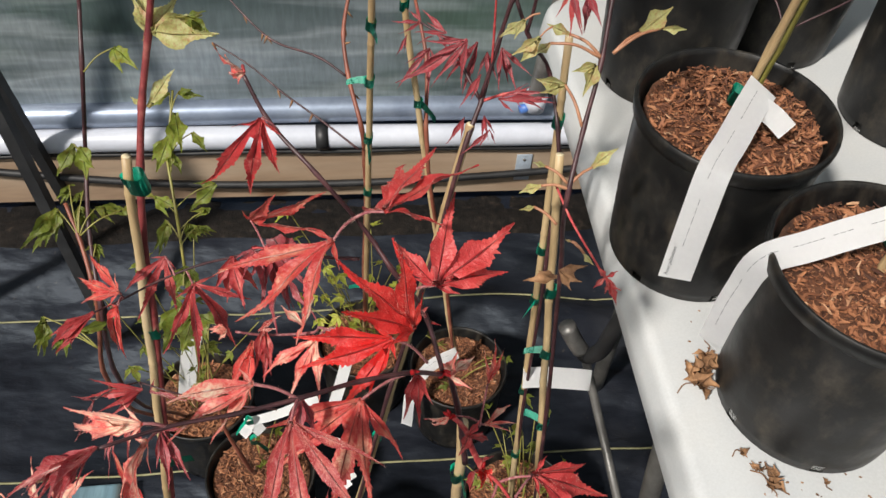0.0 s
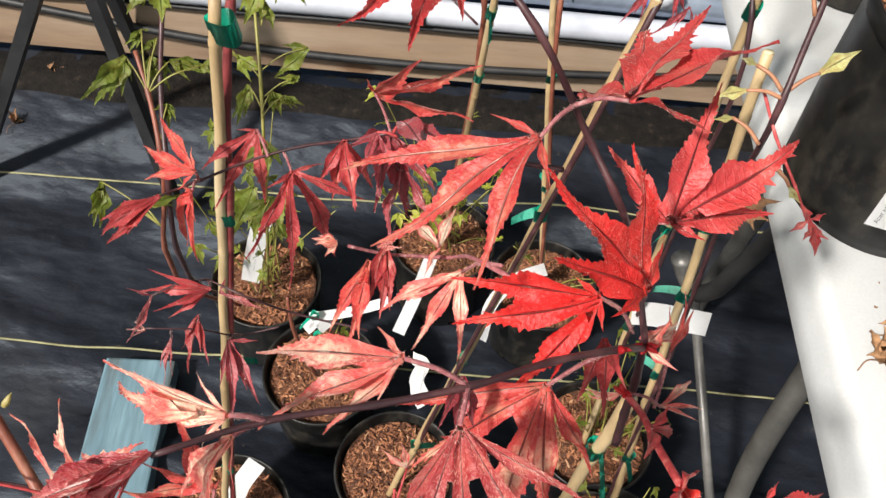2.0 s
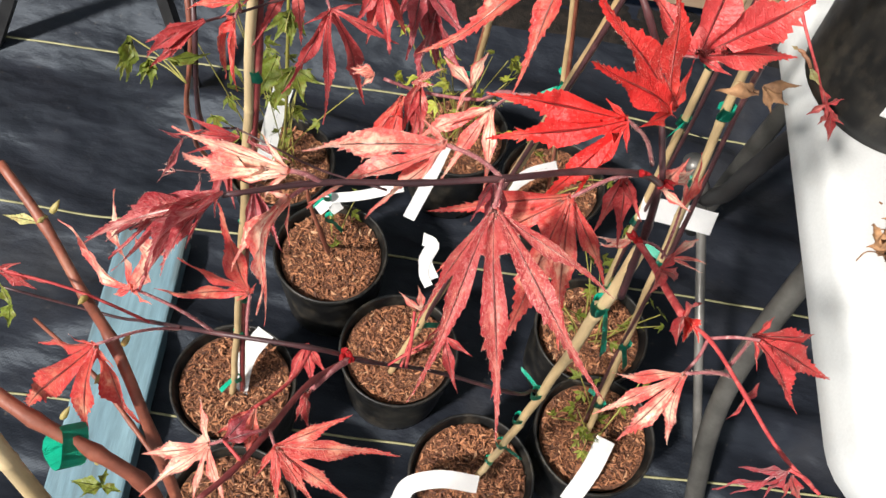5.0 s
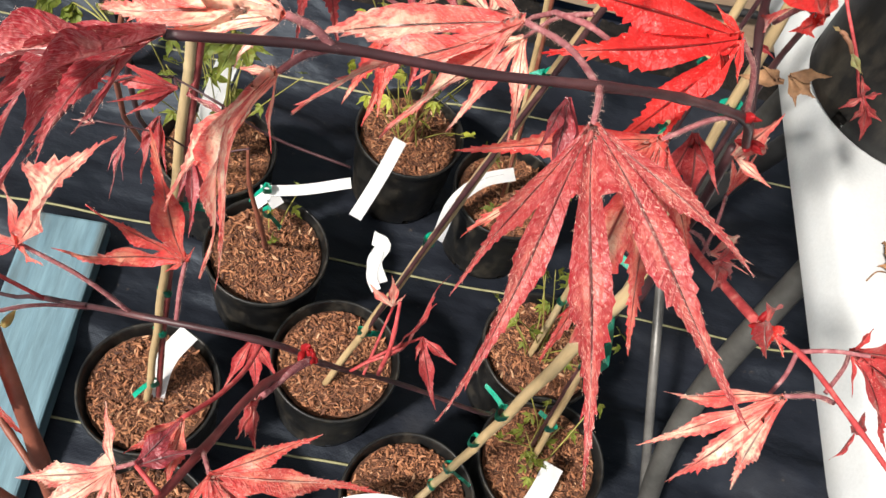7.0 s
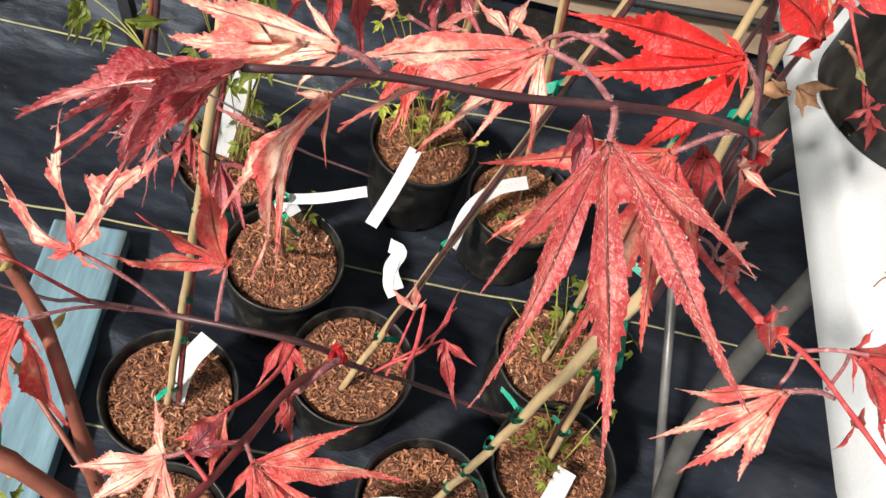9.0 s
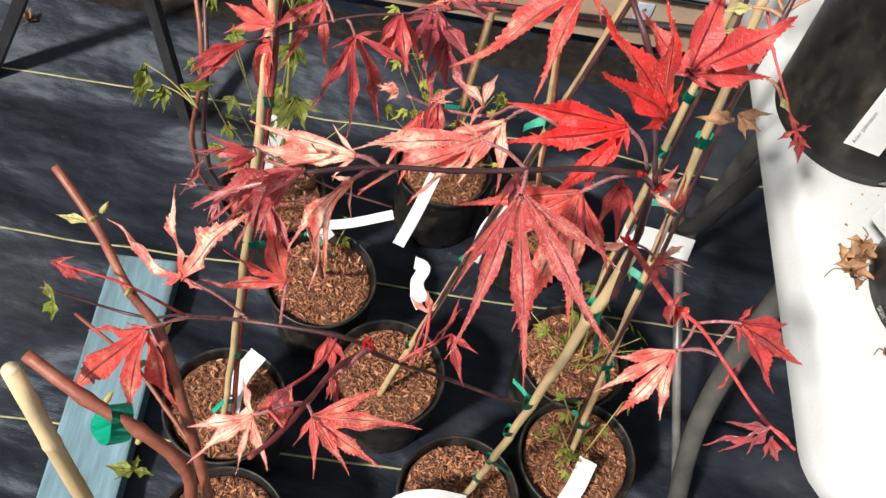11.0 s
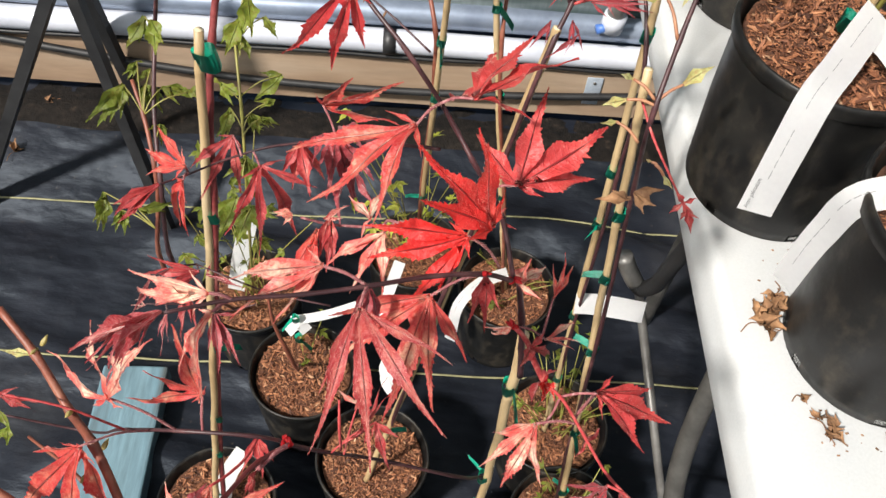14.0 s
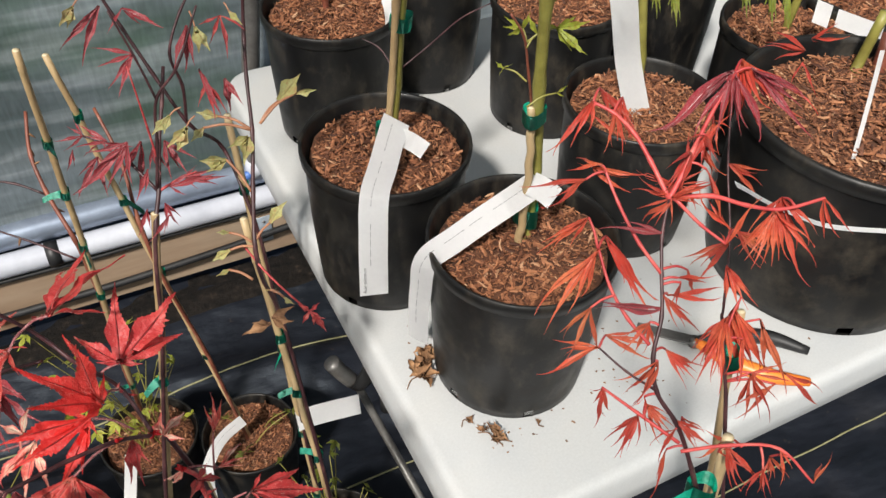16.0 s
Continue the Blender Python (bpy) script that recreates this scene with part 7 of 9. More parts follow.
leaf(pot_l, (0.2509, 0.1757, 1.142), (-34, 38, 175), ((-8, -8, 0.0279), (-5, 53, 0.0241), (-2, -15, 0.0347), (20, -19, 0.0198), (7, -9, 0.0257),), 0.085, M_LACE, stalk=(0.2515, 0.1639, 1.1311), n=14, web=0.06, teeth=0.5, arch=0.16, fold=0.6, curl=0.2, stalk_mat=M_LACESTEM)
leaf(pot_l, (0.252, 0.1637, 1.1311), (-11, 41, -154), ((-8, 21, 0.048), (0, 0, 0.0508), (6, -30, 0.0315), (6, -3, 0.0377),), 0.085, M_LACE, n=14, web=0.06, teeth=0.5, arch=0.16, fold=0.6, curl=0.2, stalk_mat=M_LACESTEM)
leaf(pot_l, (0.2413, 0.1459, 1.1099), (0, 48, -139), ((-26, 46, 0.0243), (-5, 3, 0.0296), (4, -5, 0.0163), (22, -37, 0.0288), (-17, 33, 0.0224), (15, -28, 0.0169),), 0.085, M_LACE, stalk=(0.2538, 0.1457, 1.1148), n=14, web=0.06, teeth=0.5, arch=0.16, fold=0.6, curl=0.2, stalk_mat=M_LACESTEM)
leaf(pot_l, (0.2407, 0.1314, 1.096), (-31, 33, 151), ((-23, 5, 0.0252), (9, -21, 0.0247), (11, 11, 0.0345), (-10, 6, 0.0199), (-4, -14, 0.0215),), 0.085, M_LACE, n=14, web=0.06, teeth=0.5, arch=0.16, fold=0.6, curl=0.2, stalk_mat=M_LACESTEM)
leaf(pot_l, (0.2838, 0.1571, 1.1378), (-53, -19, 174), ((3, 2, 0.041), (-5, -4, 0.0253),), 0.085, M_DARKRED, n=14, web=0.06, teeth=0.5, arch=0.16, fold=0.6, curl=0.2, stalk_mat=M_LACESTEM)
leaf(pot_l, (0.2739, 0.1331, 1.1111), (-67, -19, 175), ((2, 3, 0.0414), (-2, -3, 0.0371),), 0.085, M_DARKRED, n=14, web=0.06, teeth=0.5, arch=0.16, fold=0.6, curl=0.2, stalk_mat=M_LACESTEM)
leaf(pot_l, (0.2423, 0.123, 1.0728), (113, 86, -4), ((-22, -27, 0.0154), (-4, 12, 0.029), (0, 15, 0.0207), (16, -9, 0.0265), (-12, -5, 0.0162), (10, 8, 0.0219),), 0.085, M_LACE, n=14, web=0.06, teeth=0.5, arch=0.16, fold=0.6, curl=0.2, stalk_mat=M_LACESTEM)
leaf(pot_l, (0.2561, 0.107, 1.0633), (-16, 24, -154), ((-26, -34, 0.0174), (-17, 33, 0.0308), (16, -22, 0.0246), (28, 8, 0.016), (-7, 25, 0.0266), (6, 7, 0.0259), (19, -10, 0.0194),), 0.085, M_LACE, n=14, web=0.06, teeth=0.5, arch=0.16, fold=0.6, curl=0.2, stalk_mat=M_LACESTEM)
leaf(pot_l, (0.261, 0.1122, 1.0703), (89, 88, -40), ((-73, 50, 0.0102), (14, -17, 0.0271),), 0.085, M_LACE, stalk=(0.2661, 0.1089, 1.0746), n=14, web=0.06, teeth=0.5, arch=0.16, fold=0.6, curl=0.2, stalk_mat=M_LACESTEM)
leaf(pot_l, (0.3349, 0.1966, 1.1961), (6, 32, -147), ((-29, -11, 0.0307), (-17, 22, 0.0629), (-13, 17, 0.0542), (7, -21, 0.0357), (31, -40, 0.0321), (41, 0, 0.0415), (-21, -1, 0.036), (-4, -12, 0.041), (17, -35, 0.0246), (38, -14, 0.0298),), 0.085, M_DARKRED, n=14, web=0.06, teeth=0.5, arch=0.16, fold=0.6, curl=0.2, stalk_mat=M_LACESTEM)
leaf(pot_l, (0.3433, 0.195, 1.198), (63, 29, -50), ((-16, -15, 0.0256), (-6, 5, 0.0474), (8, -23, 0.0392), (22, 45, 0.0246), (-11, -1, 0.0257), (3, -13, 0.0365), (15, 20, 0.0258),), 0.085, M_DARKRED, stalk=(0.3348, 0.1963, 1.1957), n=14, web=0.06, teeth=0.5, arch=0.16, fold=0.6, curl=0.2, stalk_mat=M_LACESTEM)
leaf(pot_l, (0.3999, 0.2171, 1.1846), (-56, -9, 160), ((-9, 20, 0.0275), (5, -6, 0.0256), (72, -73, 0.0069), (-1, 3, 0.0245), (27, -16, 0.0161), (51, -54, 0.01),), 0.085, M_LACE, n=14, web=0.06, teeth=0.5, arch=0.16, fold=0.6, curl=0.2, stalk_mat=M_LACESTEM)
leaf(pot_l, (0.3971, 0.2136, 1.1801), (35, 53, -97), ((-28, 3, 0.0136), (18, -2, 0.0208),), 0.085, M_LACE, n=14, web=0.06, teeth=0.5, arch=0.16, fold=0.6, curl=0.2, stalk_mat=M_LACESTEM)
leaf(pot_l, (0.3378, 0.1443, 1.1477), (31, 62, -92), ((-43, -9, 0.0292), (-33, 12, 0.029), (-11, -13, 0.0338), (15, -4, 0.0292), (22, -1, 0.0453), (43, 21, 0.0261), (-39, 3, 0.0283), (-21, -7, 0.0295), (-4, 2, 0.0297), (4, -8, 0.0288), (32, 12, 0.0345),), 0.085, M_LACE, n=14, web=0.06, teeth=0.5, arch=0.16, fold=0.6, curl=0.2, stalk_mat=M_LACESTEM)
leaf(pot_l, (0.3621, 0.139, 1.1526), (53, 9, -110), ((-7, 21, 0.0299), (0, -2, 0.0244), (9, -26, 0.0223),), 0.085, M_LACE, n=14, web=0.06, teeth=0.5, arch=0.16, fold=0.6, curl=0.2, stalk_mat=M_LACESTEM)
leaf(pot_l, (0.2918, 0.167, 1.1504), (-33, 36, 177), ((-68, 30, 0.0226), (1, -42, 0.0246), (24, 17, 0.0178), (49, 0, 0.0146), (-48, -5, 0.0203), (-19, -10, 0.0192), (11, -22, 0.0202), (34, -5, 0.0123),), 0.085, M_LACE, n=14, web=0.06, teeth=0.5, arch=0.16, fold=0.6, curl=0.2, stalk_mat=M_LACESTEM)
leaf(pot_l, (0.3107, 0.17, 1.1611), (58, 62, -43), ((5, -13, 0.023), (-4, 9, 0.0329),), 0.085, M_LACE, stalk=(0.3031, 0.1758, 1.1634), n=14, web=0.06, teeth=0.5, arch=0.16, fold=0.6, curl=0.2, stalk_mat=M_LACESTEM)
leaf(pot_l, (0.3107, 0.1423, 1.1348), (15, -19, 30), ((-2, 53, 0.0302), (-1, -27, 0.0195), (87, -87, 0.0152), (26, -45, 0.0167), (55, -77, 0.0145),), 0.085, M_LACE, n=14, web=0.06, teeth=0.5, arch=0.16, fold=0.6, curl=0.2, stalk_mat=M_LACESTEM)
leaf(pot_l, (0.2852, 0.1398, 1.122), (40, 5, -17), ((4, 57, 0.0223), (-2, -38, 0.0304),), 0.085, M_LACE, stalk=(0.2777, 0.1422, 1.1213), n=14, web=0.06, teeth=0.5, arch=0.16, fold=0.6, curl=0.2, stalk_mat=M_LACESTEM)
leaf(pot_l, (0.286, 0.1378, 1.1204), (16, 4, -133), ((-4, 9, 0.0218), (5, -12, 0.0169),), 0.085, M_LACE, stalk=(0.2771, 0.1405, 1.1194), n=14, web=0.06, teeth=0.5, arch=0.16, fold=0.6, curl=0.2, stalk_mat=M_LACESTEM)
leaf(pot_l, (0.2671, 0.1305, 1.1059), (-4, 48, -150), ((-22, 62, 0.0275), (-1, -27, 0.0234), (20, -42, 0.0207), (-12, 13, 0.0213), (9, -34, 0.0213),), 0.085, M_LACE, stalk=(0.2715, 0.1274, 1.1043), n=14, web=0.06, teeth=0.5, arch=0.16, fold=0.6, curl=0.2, stalk_mat=M_LACESTEM)
leaf(pot_l, (0.3269, 0.1371, 1.0704), (-2, 54, -143), ((-18, 7, 0.0307), (-2, -26, 0.0264), (-2, -4, 0.0371), (19, 16, 0.0378), (-7, -20, 0.0265), (11, 6, 0.0324),), 0.085, M_LACE, stalk=(0.3283, 0.1353, 1.0621), n=14, web=0.06, teeth=0.5, arch=0.16, fold=0.6, curl=0.2, stalk_mat=M_LACESTEM)
leaf(pot_l, (0.35, 0.1351, 1.0707), (44, 55, -67), ((-6, -8, 0.0385), (1, 3, 0.0504), (6, 5, 0.028),), 0.085, M_LACE, stalk=(0.3377, 0.1445, 1.054), n=14, web=0.06, teeth=0.5, arch=0.16, fold=0.6, curl=0.2, stalk_mat=M_LACESTEM)
leaf(pot_l, (0.3386, 0.1313, 1.0625), (19, 36, -121), ((-5, -1, 0.0294), (12, 2, 0.0126),), 0.085, M_LACE, stalk=(0.3283, 0.1353, 1.0621), n=14, web=0.06, teeth=0.5, arch=0.16, fold=0.6, curl=0.2, stalk_mat=M_LACESTEM)
leaf(pot_l, (0.3386, 0.1172, 1.0491), (45, 37, -79), ((-44, -26, 0.0291), (-2, 41, 0.0321), (82, -24, 0.0209), (-33, -1, 0.0283), (-13, 14, 0.0261), (23, 23, 0.0206), (55, 3, 0.0229),), 0.085, M_LACE, stalk=(0.3282, 0.1246, 1.043), n=14, web=0.06, teeth=0.5, arch=0.16, fold=0.6, curl=0.2, stalk_mat=M_LACESTEM)
leaf(pot_l, (0.3495, 0.1082, 1.045), (-31, 22, -175), ((10, -16, 0.0303), (-9, 14, 0.0328),), 0.085, M_LACE, stalk=(0.3282, 0.1225, 1.0391), n=14, web=0.06, teeth=0.5, arch=0.16, fold=0.6, curl=0.2, stalk_mat=M_LACESTEM)
leaf(pot_l, (0.2751, 0.0984, 1.0342), (-2, 10, -138), ((0, -2, 0.0293), (0, 3, 0.0195),), 0.085, M_LACE, stalk=(0.2829, 0.0953, 1.038), n=14, web=0.06, teeth=0.5, arch=0.16, fold=0.6, curl=0.2, stalk_mat=M_LACESTEM)
leaf(pot_l, (0.3, 0.0875, 1.0341), (40, -12, -36), ((-22, 8, 0.0192), (31, -12, 0.014),), 0.085, M_LACE, stalk=(0.2978, 0.0845, 1.0446), n=14, web=0.06, teeth=0.5, arch=0.16, fold=0.6, curl=0.2, stalk_mat=M_LACESTEM)
leaf(pot_l, (0.3254, 0.0735, 1.0455), (25, 53, -84), ((-11, 1, 0.022), (17, -2, 0.0144),), 0.085, M_LACE, n=14, web=0.06, teeth=0.5, arch=0.16, fold=0.6, curl=0.2, stalk_mat=M_LACESTEM)
leaf(pot_l, (0.3146, 0.0693, 1.0371), (15, 36, -132), ((-24, 37, 0.0209), (-4, -45, 0.018), (31, 0, 0.0149), (-16, 6, 0.0167), (9, -41, 0.0153), (19, -12, 0.0151),), 0.085, M_LACE, stalk=(0.3162, 0.0773, 1.0453), n=14, web=0.06, teeth=0.5, arch=0.16, fold=0.6, curl=0.2, stalk_mat=M_LACESTEM)
leaf(pot_l, (0.3375, 0.0546, 1.0325), (-11, -9, 32), ((-11, 43, 0.0195), (8, -32, 0.0249),), 0.085, M_LACE, n=14, web=0.06, teeth=0.5, arch=0.16, fold=0.6, curl=0.2, stalk_mat=M_LACESTEM)
leaf(pot_l, (0.3146, 0.1811, 1.1731), (19, 7, -131), ((-25, 29, 0.0176), (-14, -37, 0.0173), (23, 4, 0.025), (-20, 7, 0.0123), (-4, -36, 0.0171), (10, 0, 0.0211),), 0.085, M_LACE, stalk=(0.3128, 0.1823, 1.1736), n=14, web=0.06, teeth=0.5, arch=0.16, fold=0.6, curl=0.2, stalk_mat=M_LACESTEM)
leaf(pot_l, (0.3016, 0.1736, 1.1607), (2, -20, 35), ((-11, 8, 0.0392), (1, -20, 0.0344), (23, 20, 0.0202), (-5, 7, 0.0285), (15, -5, 0.0201),), 0.085, M_LACE, n=14, web=0.06, teeth=0.5, arch=0.16, fold=0.6, curl=0.2, stalk_mat=M_LACESTEM)
leaf(pot_l, (0.2669, 0.1166, 1.0911), (-37, 31, -171), ((-19, -2, 0.0253), (4, 43, 0.0325), (15, -40, 0.0329), (-10, 31, 0.0219), (12, 14, 0.0289),), 0.085, M_LACE, stalk=(0.2654, 0.1181, 1.0911), n=14, web=0.06, teeth=0.5, arch=0.16, fold=0.6, curl=0.2, stalk_mat=M_LACESTEM)
leaf(pot_l, (0.276, 0.1375, 1.1161), (55, 37, -52), ((-13, 35, 0.0203), (1, -15, 0.0337), (10, -8, 0.0206), (-6, 9, 0.0203),), 0.085, M_LACE, n=14, web=0.06, teeth=0.5, arch=0.16, fold=0.6, curl=0.2, stalk_mat=M_LACESTEM)
leaf(pot_l, (0.2905, 0.1675, 1.1504), (44, -25, -35), ((-24, 0, 0.0156), (-1, 33, 0.0233), (17, -29, 0.0264), (-11, 11, 0.0183), (10, 5, 0.0237),), 0.085, M_LACE, n=14, web=0.06, teeth=0.5, arch=0.16, fold=0.6, curl=0.2, stalk_mat=M_LACESTEM)
leaf(pot_l, (0.4082, 0.2216, 1.0112), (23, 28, -91), ((-28, -9, 0.0279), (-7, -1, 0.0364), (12, 16, 0.038), (22, -12, 0.026), (-17, -8, 0.0246), (3, 6, 0.0347), (14, 12, 0.0273),), 0.085, M_LACE, stalk=(0.4084, 0.22, 1.0098), n=14, web=0.06, teeth=0.5, arch=0.16, fold=0.6, curl=0.2, stalk_mat=M_LACESTEM)
leaf(pot_l, (0.4136, 0.2313, 1.0226), (-32, 13, -170), ((-15, -11, 0.035), (-2, -5, 0.0333), (14, 12, 0.0431), (-11, -21, 0.0268), (5, 13, 0.0333),), 0.085, M_LACE, n=14, web=0.06, teeth=0.5, arch=0.16, fold=0.6, curl=0.2, stalk_mat=M_LACESTEM)
leaf(pot_l, (0.4257, 0.2678, 1.0621), (62, 29, -30), ((-19, 6, 0.037), (0, -10, 0.0373), (23, 5, 0.0302), (-8, -15, 0.0297), (13, -4, 0.0246),), 0.085, M_LACE, n=14, web=0.06, teeth=0.5, arch=0.16, fold=0.6, curl=0.2, stalk_mat=M_LACESTEM)
leaf(pot_l, (0.3061, 0.1781, 1.1669), (-15, 11, -150), ((-9, 20, 0.0273), (-8, -37, 0.0242), (13, 10, 0.0307), (1, -25, 0.0264),), 0.085, M_LACE, n=14, web=0.06, teeth=0.5, arch=0.16, fold=0.6, curl=0.2, stalk_mat=M_LACESTEM)
leaf(pot_l, (0.3342, 0.1425, 1.0713), (17, 27, -142), ((-32, -19, 0.0285), (0, 16, 0.0372), (6, -2, 0.0371), (17, 1, 0.0351), (-24, 6, 0.0254), (-9, 16, 0.0313), (11, -10, 0.0334),), 0.085, M_LACE, stalk=(0.3283, 0.1353, 1.0621), n=14, web=0.06, teeth=0.5, arch=0.16, fold=0.6, curl=0.2, stalk_mat=M_LACESTEM)
leaf(pot_l, (0.338, 0.1438, 1.0741), (65, 51, -51), ((-8, -8, 0.0417), (0, -2, 0.0498), (16, 21, 0.021), (6, 1, 0.0289),), 0.085, M_LACE, stalk=(0.3283, 0.1353, 1.0621), n=14, web=0.06, teeth=0.5, arch=0.16, fold=0.6, curl=0.2, stalk_mat=M_LACESTEM)
leaf(pot_l, (0.2754, 0.1004, 1.0577), (31, 24, -46), ((-14, -12, 0.0222), (4, -14, 0.0276), (17, 43, 0.0164), (-2, -7, 0.0181), (10, 16, 0.016),), 0.085, M_LACE, n=14, web=0.06, teeth=0.5, arch=0.16, fold=0.6, curl=0.2, stalk_mat=M_LACESTEM)
leaf(pot_l, (0.2744, 0.0975, 1.0546), (1, -4, -153), ((-14, -4, 0.0182), (10, 3, 0.0259),), 0.085, M_LACE, stalk=(0.2772, 0.0991, 1.0528), n=14, web=0.06, teeth=0.5, arch=0.16, fold=0.6, curl=0.2, stalk_mat=M_LACESTEM)
leaf(pot_l, (0.3049, 0.0879, 1.0364), (25, 17, -87), ((-23, 31, 0.0284), (2, -19, 0.0234), (21, -17, 0.0253), (-11, 8, 0.0244), (14, -8, 0.0235),), 0.085, M_LACE, stalk=(0.3039, 0.0823, 1.045), n=14, web=0.06, teeth=0.5, arch=0.16, fold=0.6, curl=0.2, stalk_mat=M_LACESTEM)
leaf(pot_l, (0.2771, 0.2244, 1.1816), (33, 32, -69), ((-29, 42, 0.0262), (-2, 6, 0.0328), (9, -13, 0.0337), (19, -38, 0.0222), (-20, 25, 0.0248), (-10, 22, 0.0294), (4, -16, 0.0309), (12, -19, 0.0263),), 0.085, M_LACE, stalk=(0.2663, 0.2126, 1.1833), n=14, web=0.06, teeth=0.5, arch=0.16, fold=0.6, curl=0.2, stalk_mat=M_LACESTEM)
leaf(pot_l, (0.2867, 0.217, 1.1785), (23, 24, -119), ((-43, -35, 0.014), (3, 18, 0.0335), (14, -5, 0.0247), (-29, -12, 0.0167), (-10, -13, 0.0196), (9, -6, 0.0231),), 0.085, M_LACE, stalk=(0.2742, 0.2054, 1.1796), n=14, web=0.06, teeth=0.5, arch=0.16, fold=0.6, curl=0.2, stalk_mat=M_LACESTEM)
leaf(pot_l, (0.264, 0.1994, 1.1525), (62, -8, -60), ((-9, 16, 0.0288), (-6, -25, 0.0132), (11, -5, 0.0296), (1, -17, 0.0191),), 0.085, M_LACE, stalk=(0.2635, 0.1896, 1.1604), n=14, web=0.06, teeth=0.5, arch=0.16, fold=0.6, curl=0.2, stalk_mat=M_LACESTEM)
leaf(pot_l, (0.2622, 0.1737, 1.1275), (32, 29, -78), ((-10, 21, 0.0284), (-6, 10, 0.0363), (-1, 12, 0.048), (12, -32, 0.0499), (8, -12, 0.0369),), 0.085, M_LACE, stalk=(0.2515, 0.1639, 1.1311), n=14, web=0.06, teeth=0.5, arch=0.16, fold=0.6, curl=0.2, stalk_mat=M_LACESTEM)
leaf(pot_l, (0.2505, 0.1405, 1.0913), (54, 8, -35), ((-19, -14, 0.0194), (-8, 4, 0.0296), (31, 8, 0.0208), (-16, -1, 0.019), (6, 2, 0.0232), (16, 1, 0.0201),), 0.085, M_LACE, stalk=(0.2411, 0.132, 1.0952), n=14, web=0.06, teeth=0.5, arch=0.16, fold=0.6, curl=0.2, stalk_mat=M_LACESTEM)
leaf(pot_l, (0.2848, 0.1422, 1.1069), (44, -10, -23), ((-4, 38, 0.0301), (3, -31, 0.0357),), 0.085, M_LACE, stalk=(0.2759, 0.137, 1.1156), n=14, web=0.06, teeth=0.5, arch=0.16, fold=0.6, curl=0.2, stalk_mat=M_LACESTEM)
leaf(pot_l, (0.2665, 0.1153, 1.0581), (34, 11, -85), ((-20, 41, 0.0234), (-18, -36, 0.0248), (17, -2, 0.0196), (28, 0, 0.014), (-5, -20, 0.0204), (7, -17, 0.02), (25, -11, 0.0158),), 0.085, M_LACE, stalk=(0.2584, 0.1057, 1.063), n=14, web=0.06, teeth=0.5, arch=0.16, fold=0.6, curl=0.2, stalk_mat=M_LACESTEM)
leaf(pot_l, (0.3476, 0.2076, 1.1944), (35, 35, -80), ((-41, -9, 0.0346), (-29, -13, 0.0304), (-15, 24, 0.0407), (16, 13, 0.0442), (24, -14, 0.03), (28, -8, 0.0483), (-37, -16, 0.0315), (-21, 19, 0.0286), (-3, 33, 0.0369), (5, 21, 0.034),), 0.085, M_LACE, stalk=(0.3348, 0.1963, 1.1957), n=14, web=0.06, teeth=0.5, arch=0.16, fold=0.6, curl=0.2, stalk_mat=M_LACESTEM)
leaf(pot_l, (0.414, 0.2282, 1.1836), (92, -36, -72), ((-9, 40, 0.0109), (-7, 0, 0.0225), (17, -26, 0.0157), (3, 1, 0.0134),), 0.085, M_LACE, n=14, web=0.06, teeth=0.5, arch=0.16, fold=0.6, curl=0.2, stalk_mat=M_LACESTEM)
leaf(pot_l, (0.3506, 0.1537, 1.1446), (17, 38, -115), ((-37, 32, 0.0325), (-21, 11, 0.0423), (-13, -18, 0.0257), (21, -48, 0.0374), (24, 16, 0.0297), (40, 6, 0.0257), (-30, 28, 0.0262), (-5, -33, 0.022), (7, -49, 0.0289), (33, -2, 0.0233),), 0.085, M_LACE, stalk=(0.3474, 0.1421, 1.1496), n=14, web=0.06, teeth=0.5, arch=0.16, fold=0.6, curl=0.2, stalk_mat=M_LACESTEM)
leaf(pot_l, (0.3032, 0.1771, 1.1474), (49, 1, -77), ((-50, -17, 0.0143), (-14, 29, 0.0256), (-5, -16, 0.017), (78, -11, 0.0179), (-36, -2, 0.0132), (-25, 12, 0.0172), (22, -11, 0.0128), (50, -10, 0.0151),), 0.085, M_LACE, stalk=(0.297, 0.1713, 1.1567), n=14, web=0.06, teeth=0.5, arch=0.16, fold=0.6, curl=0.2, stalk_mat=M_LACESTEM)
leaf(pot_l, (0.3226, 0.1517, 1.1313), (-70, -48, 130), ((-150, 44, 0.0074), (2, 11, 0.0334), (16, -65, 0.0128), (10, -30, 0.0225),), 0.085, M_LACE, stalk=(0.3107, 0.1423, 1.1348), n=14, web=0.06, teeth=0.5, arch=0.16, fold=0.6, curl=0.2, stalk_mat=M_LACESTEM)
leaf(pot_l, (0.2972, 0.147, 1.1165), (31, 41, -92), ((8, -51, 0.0246), (-10, 56, 0.0231),), 0.085, M_LACE, stalk=(0.2789, 0.1456, 1.1249), n=14, web=0.06, teeth=0.5, arch=0.16, fold=0.6, curl=0.2, stalk_mat=M_LACESTEM)
leaf(pot_l, (0.339, 0.146, 1.0666), (53, 49, -70), ((-15, -5, 0.0435), (0, -17, 0.0444), (14, 58, 0.0235), (16, -6, 0.0307), (-10, -9, 0.0359), (5, 31, 0.031),), 0.085, M_LACE, stalk=(0.3377, 0.1445, 1.054), n=14, web=0.06, teeth=0.5, arch=0.16, fold=0.6, curl=0.2, stalk_mat=M_LACESTEM)
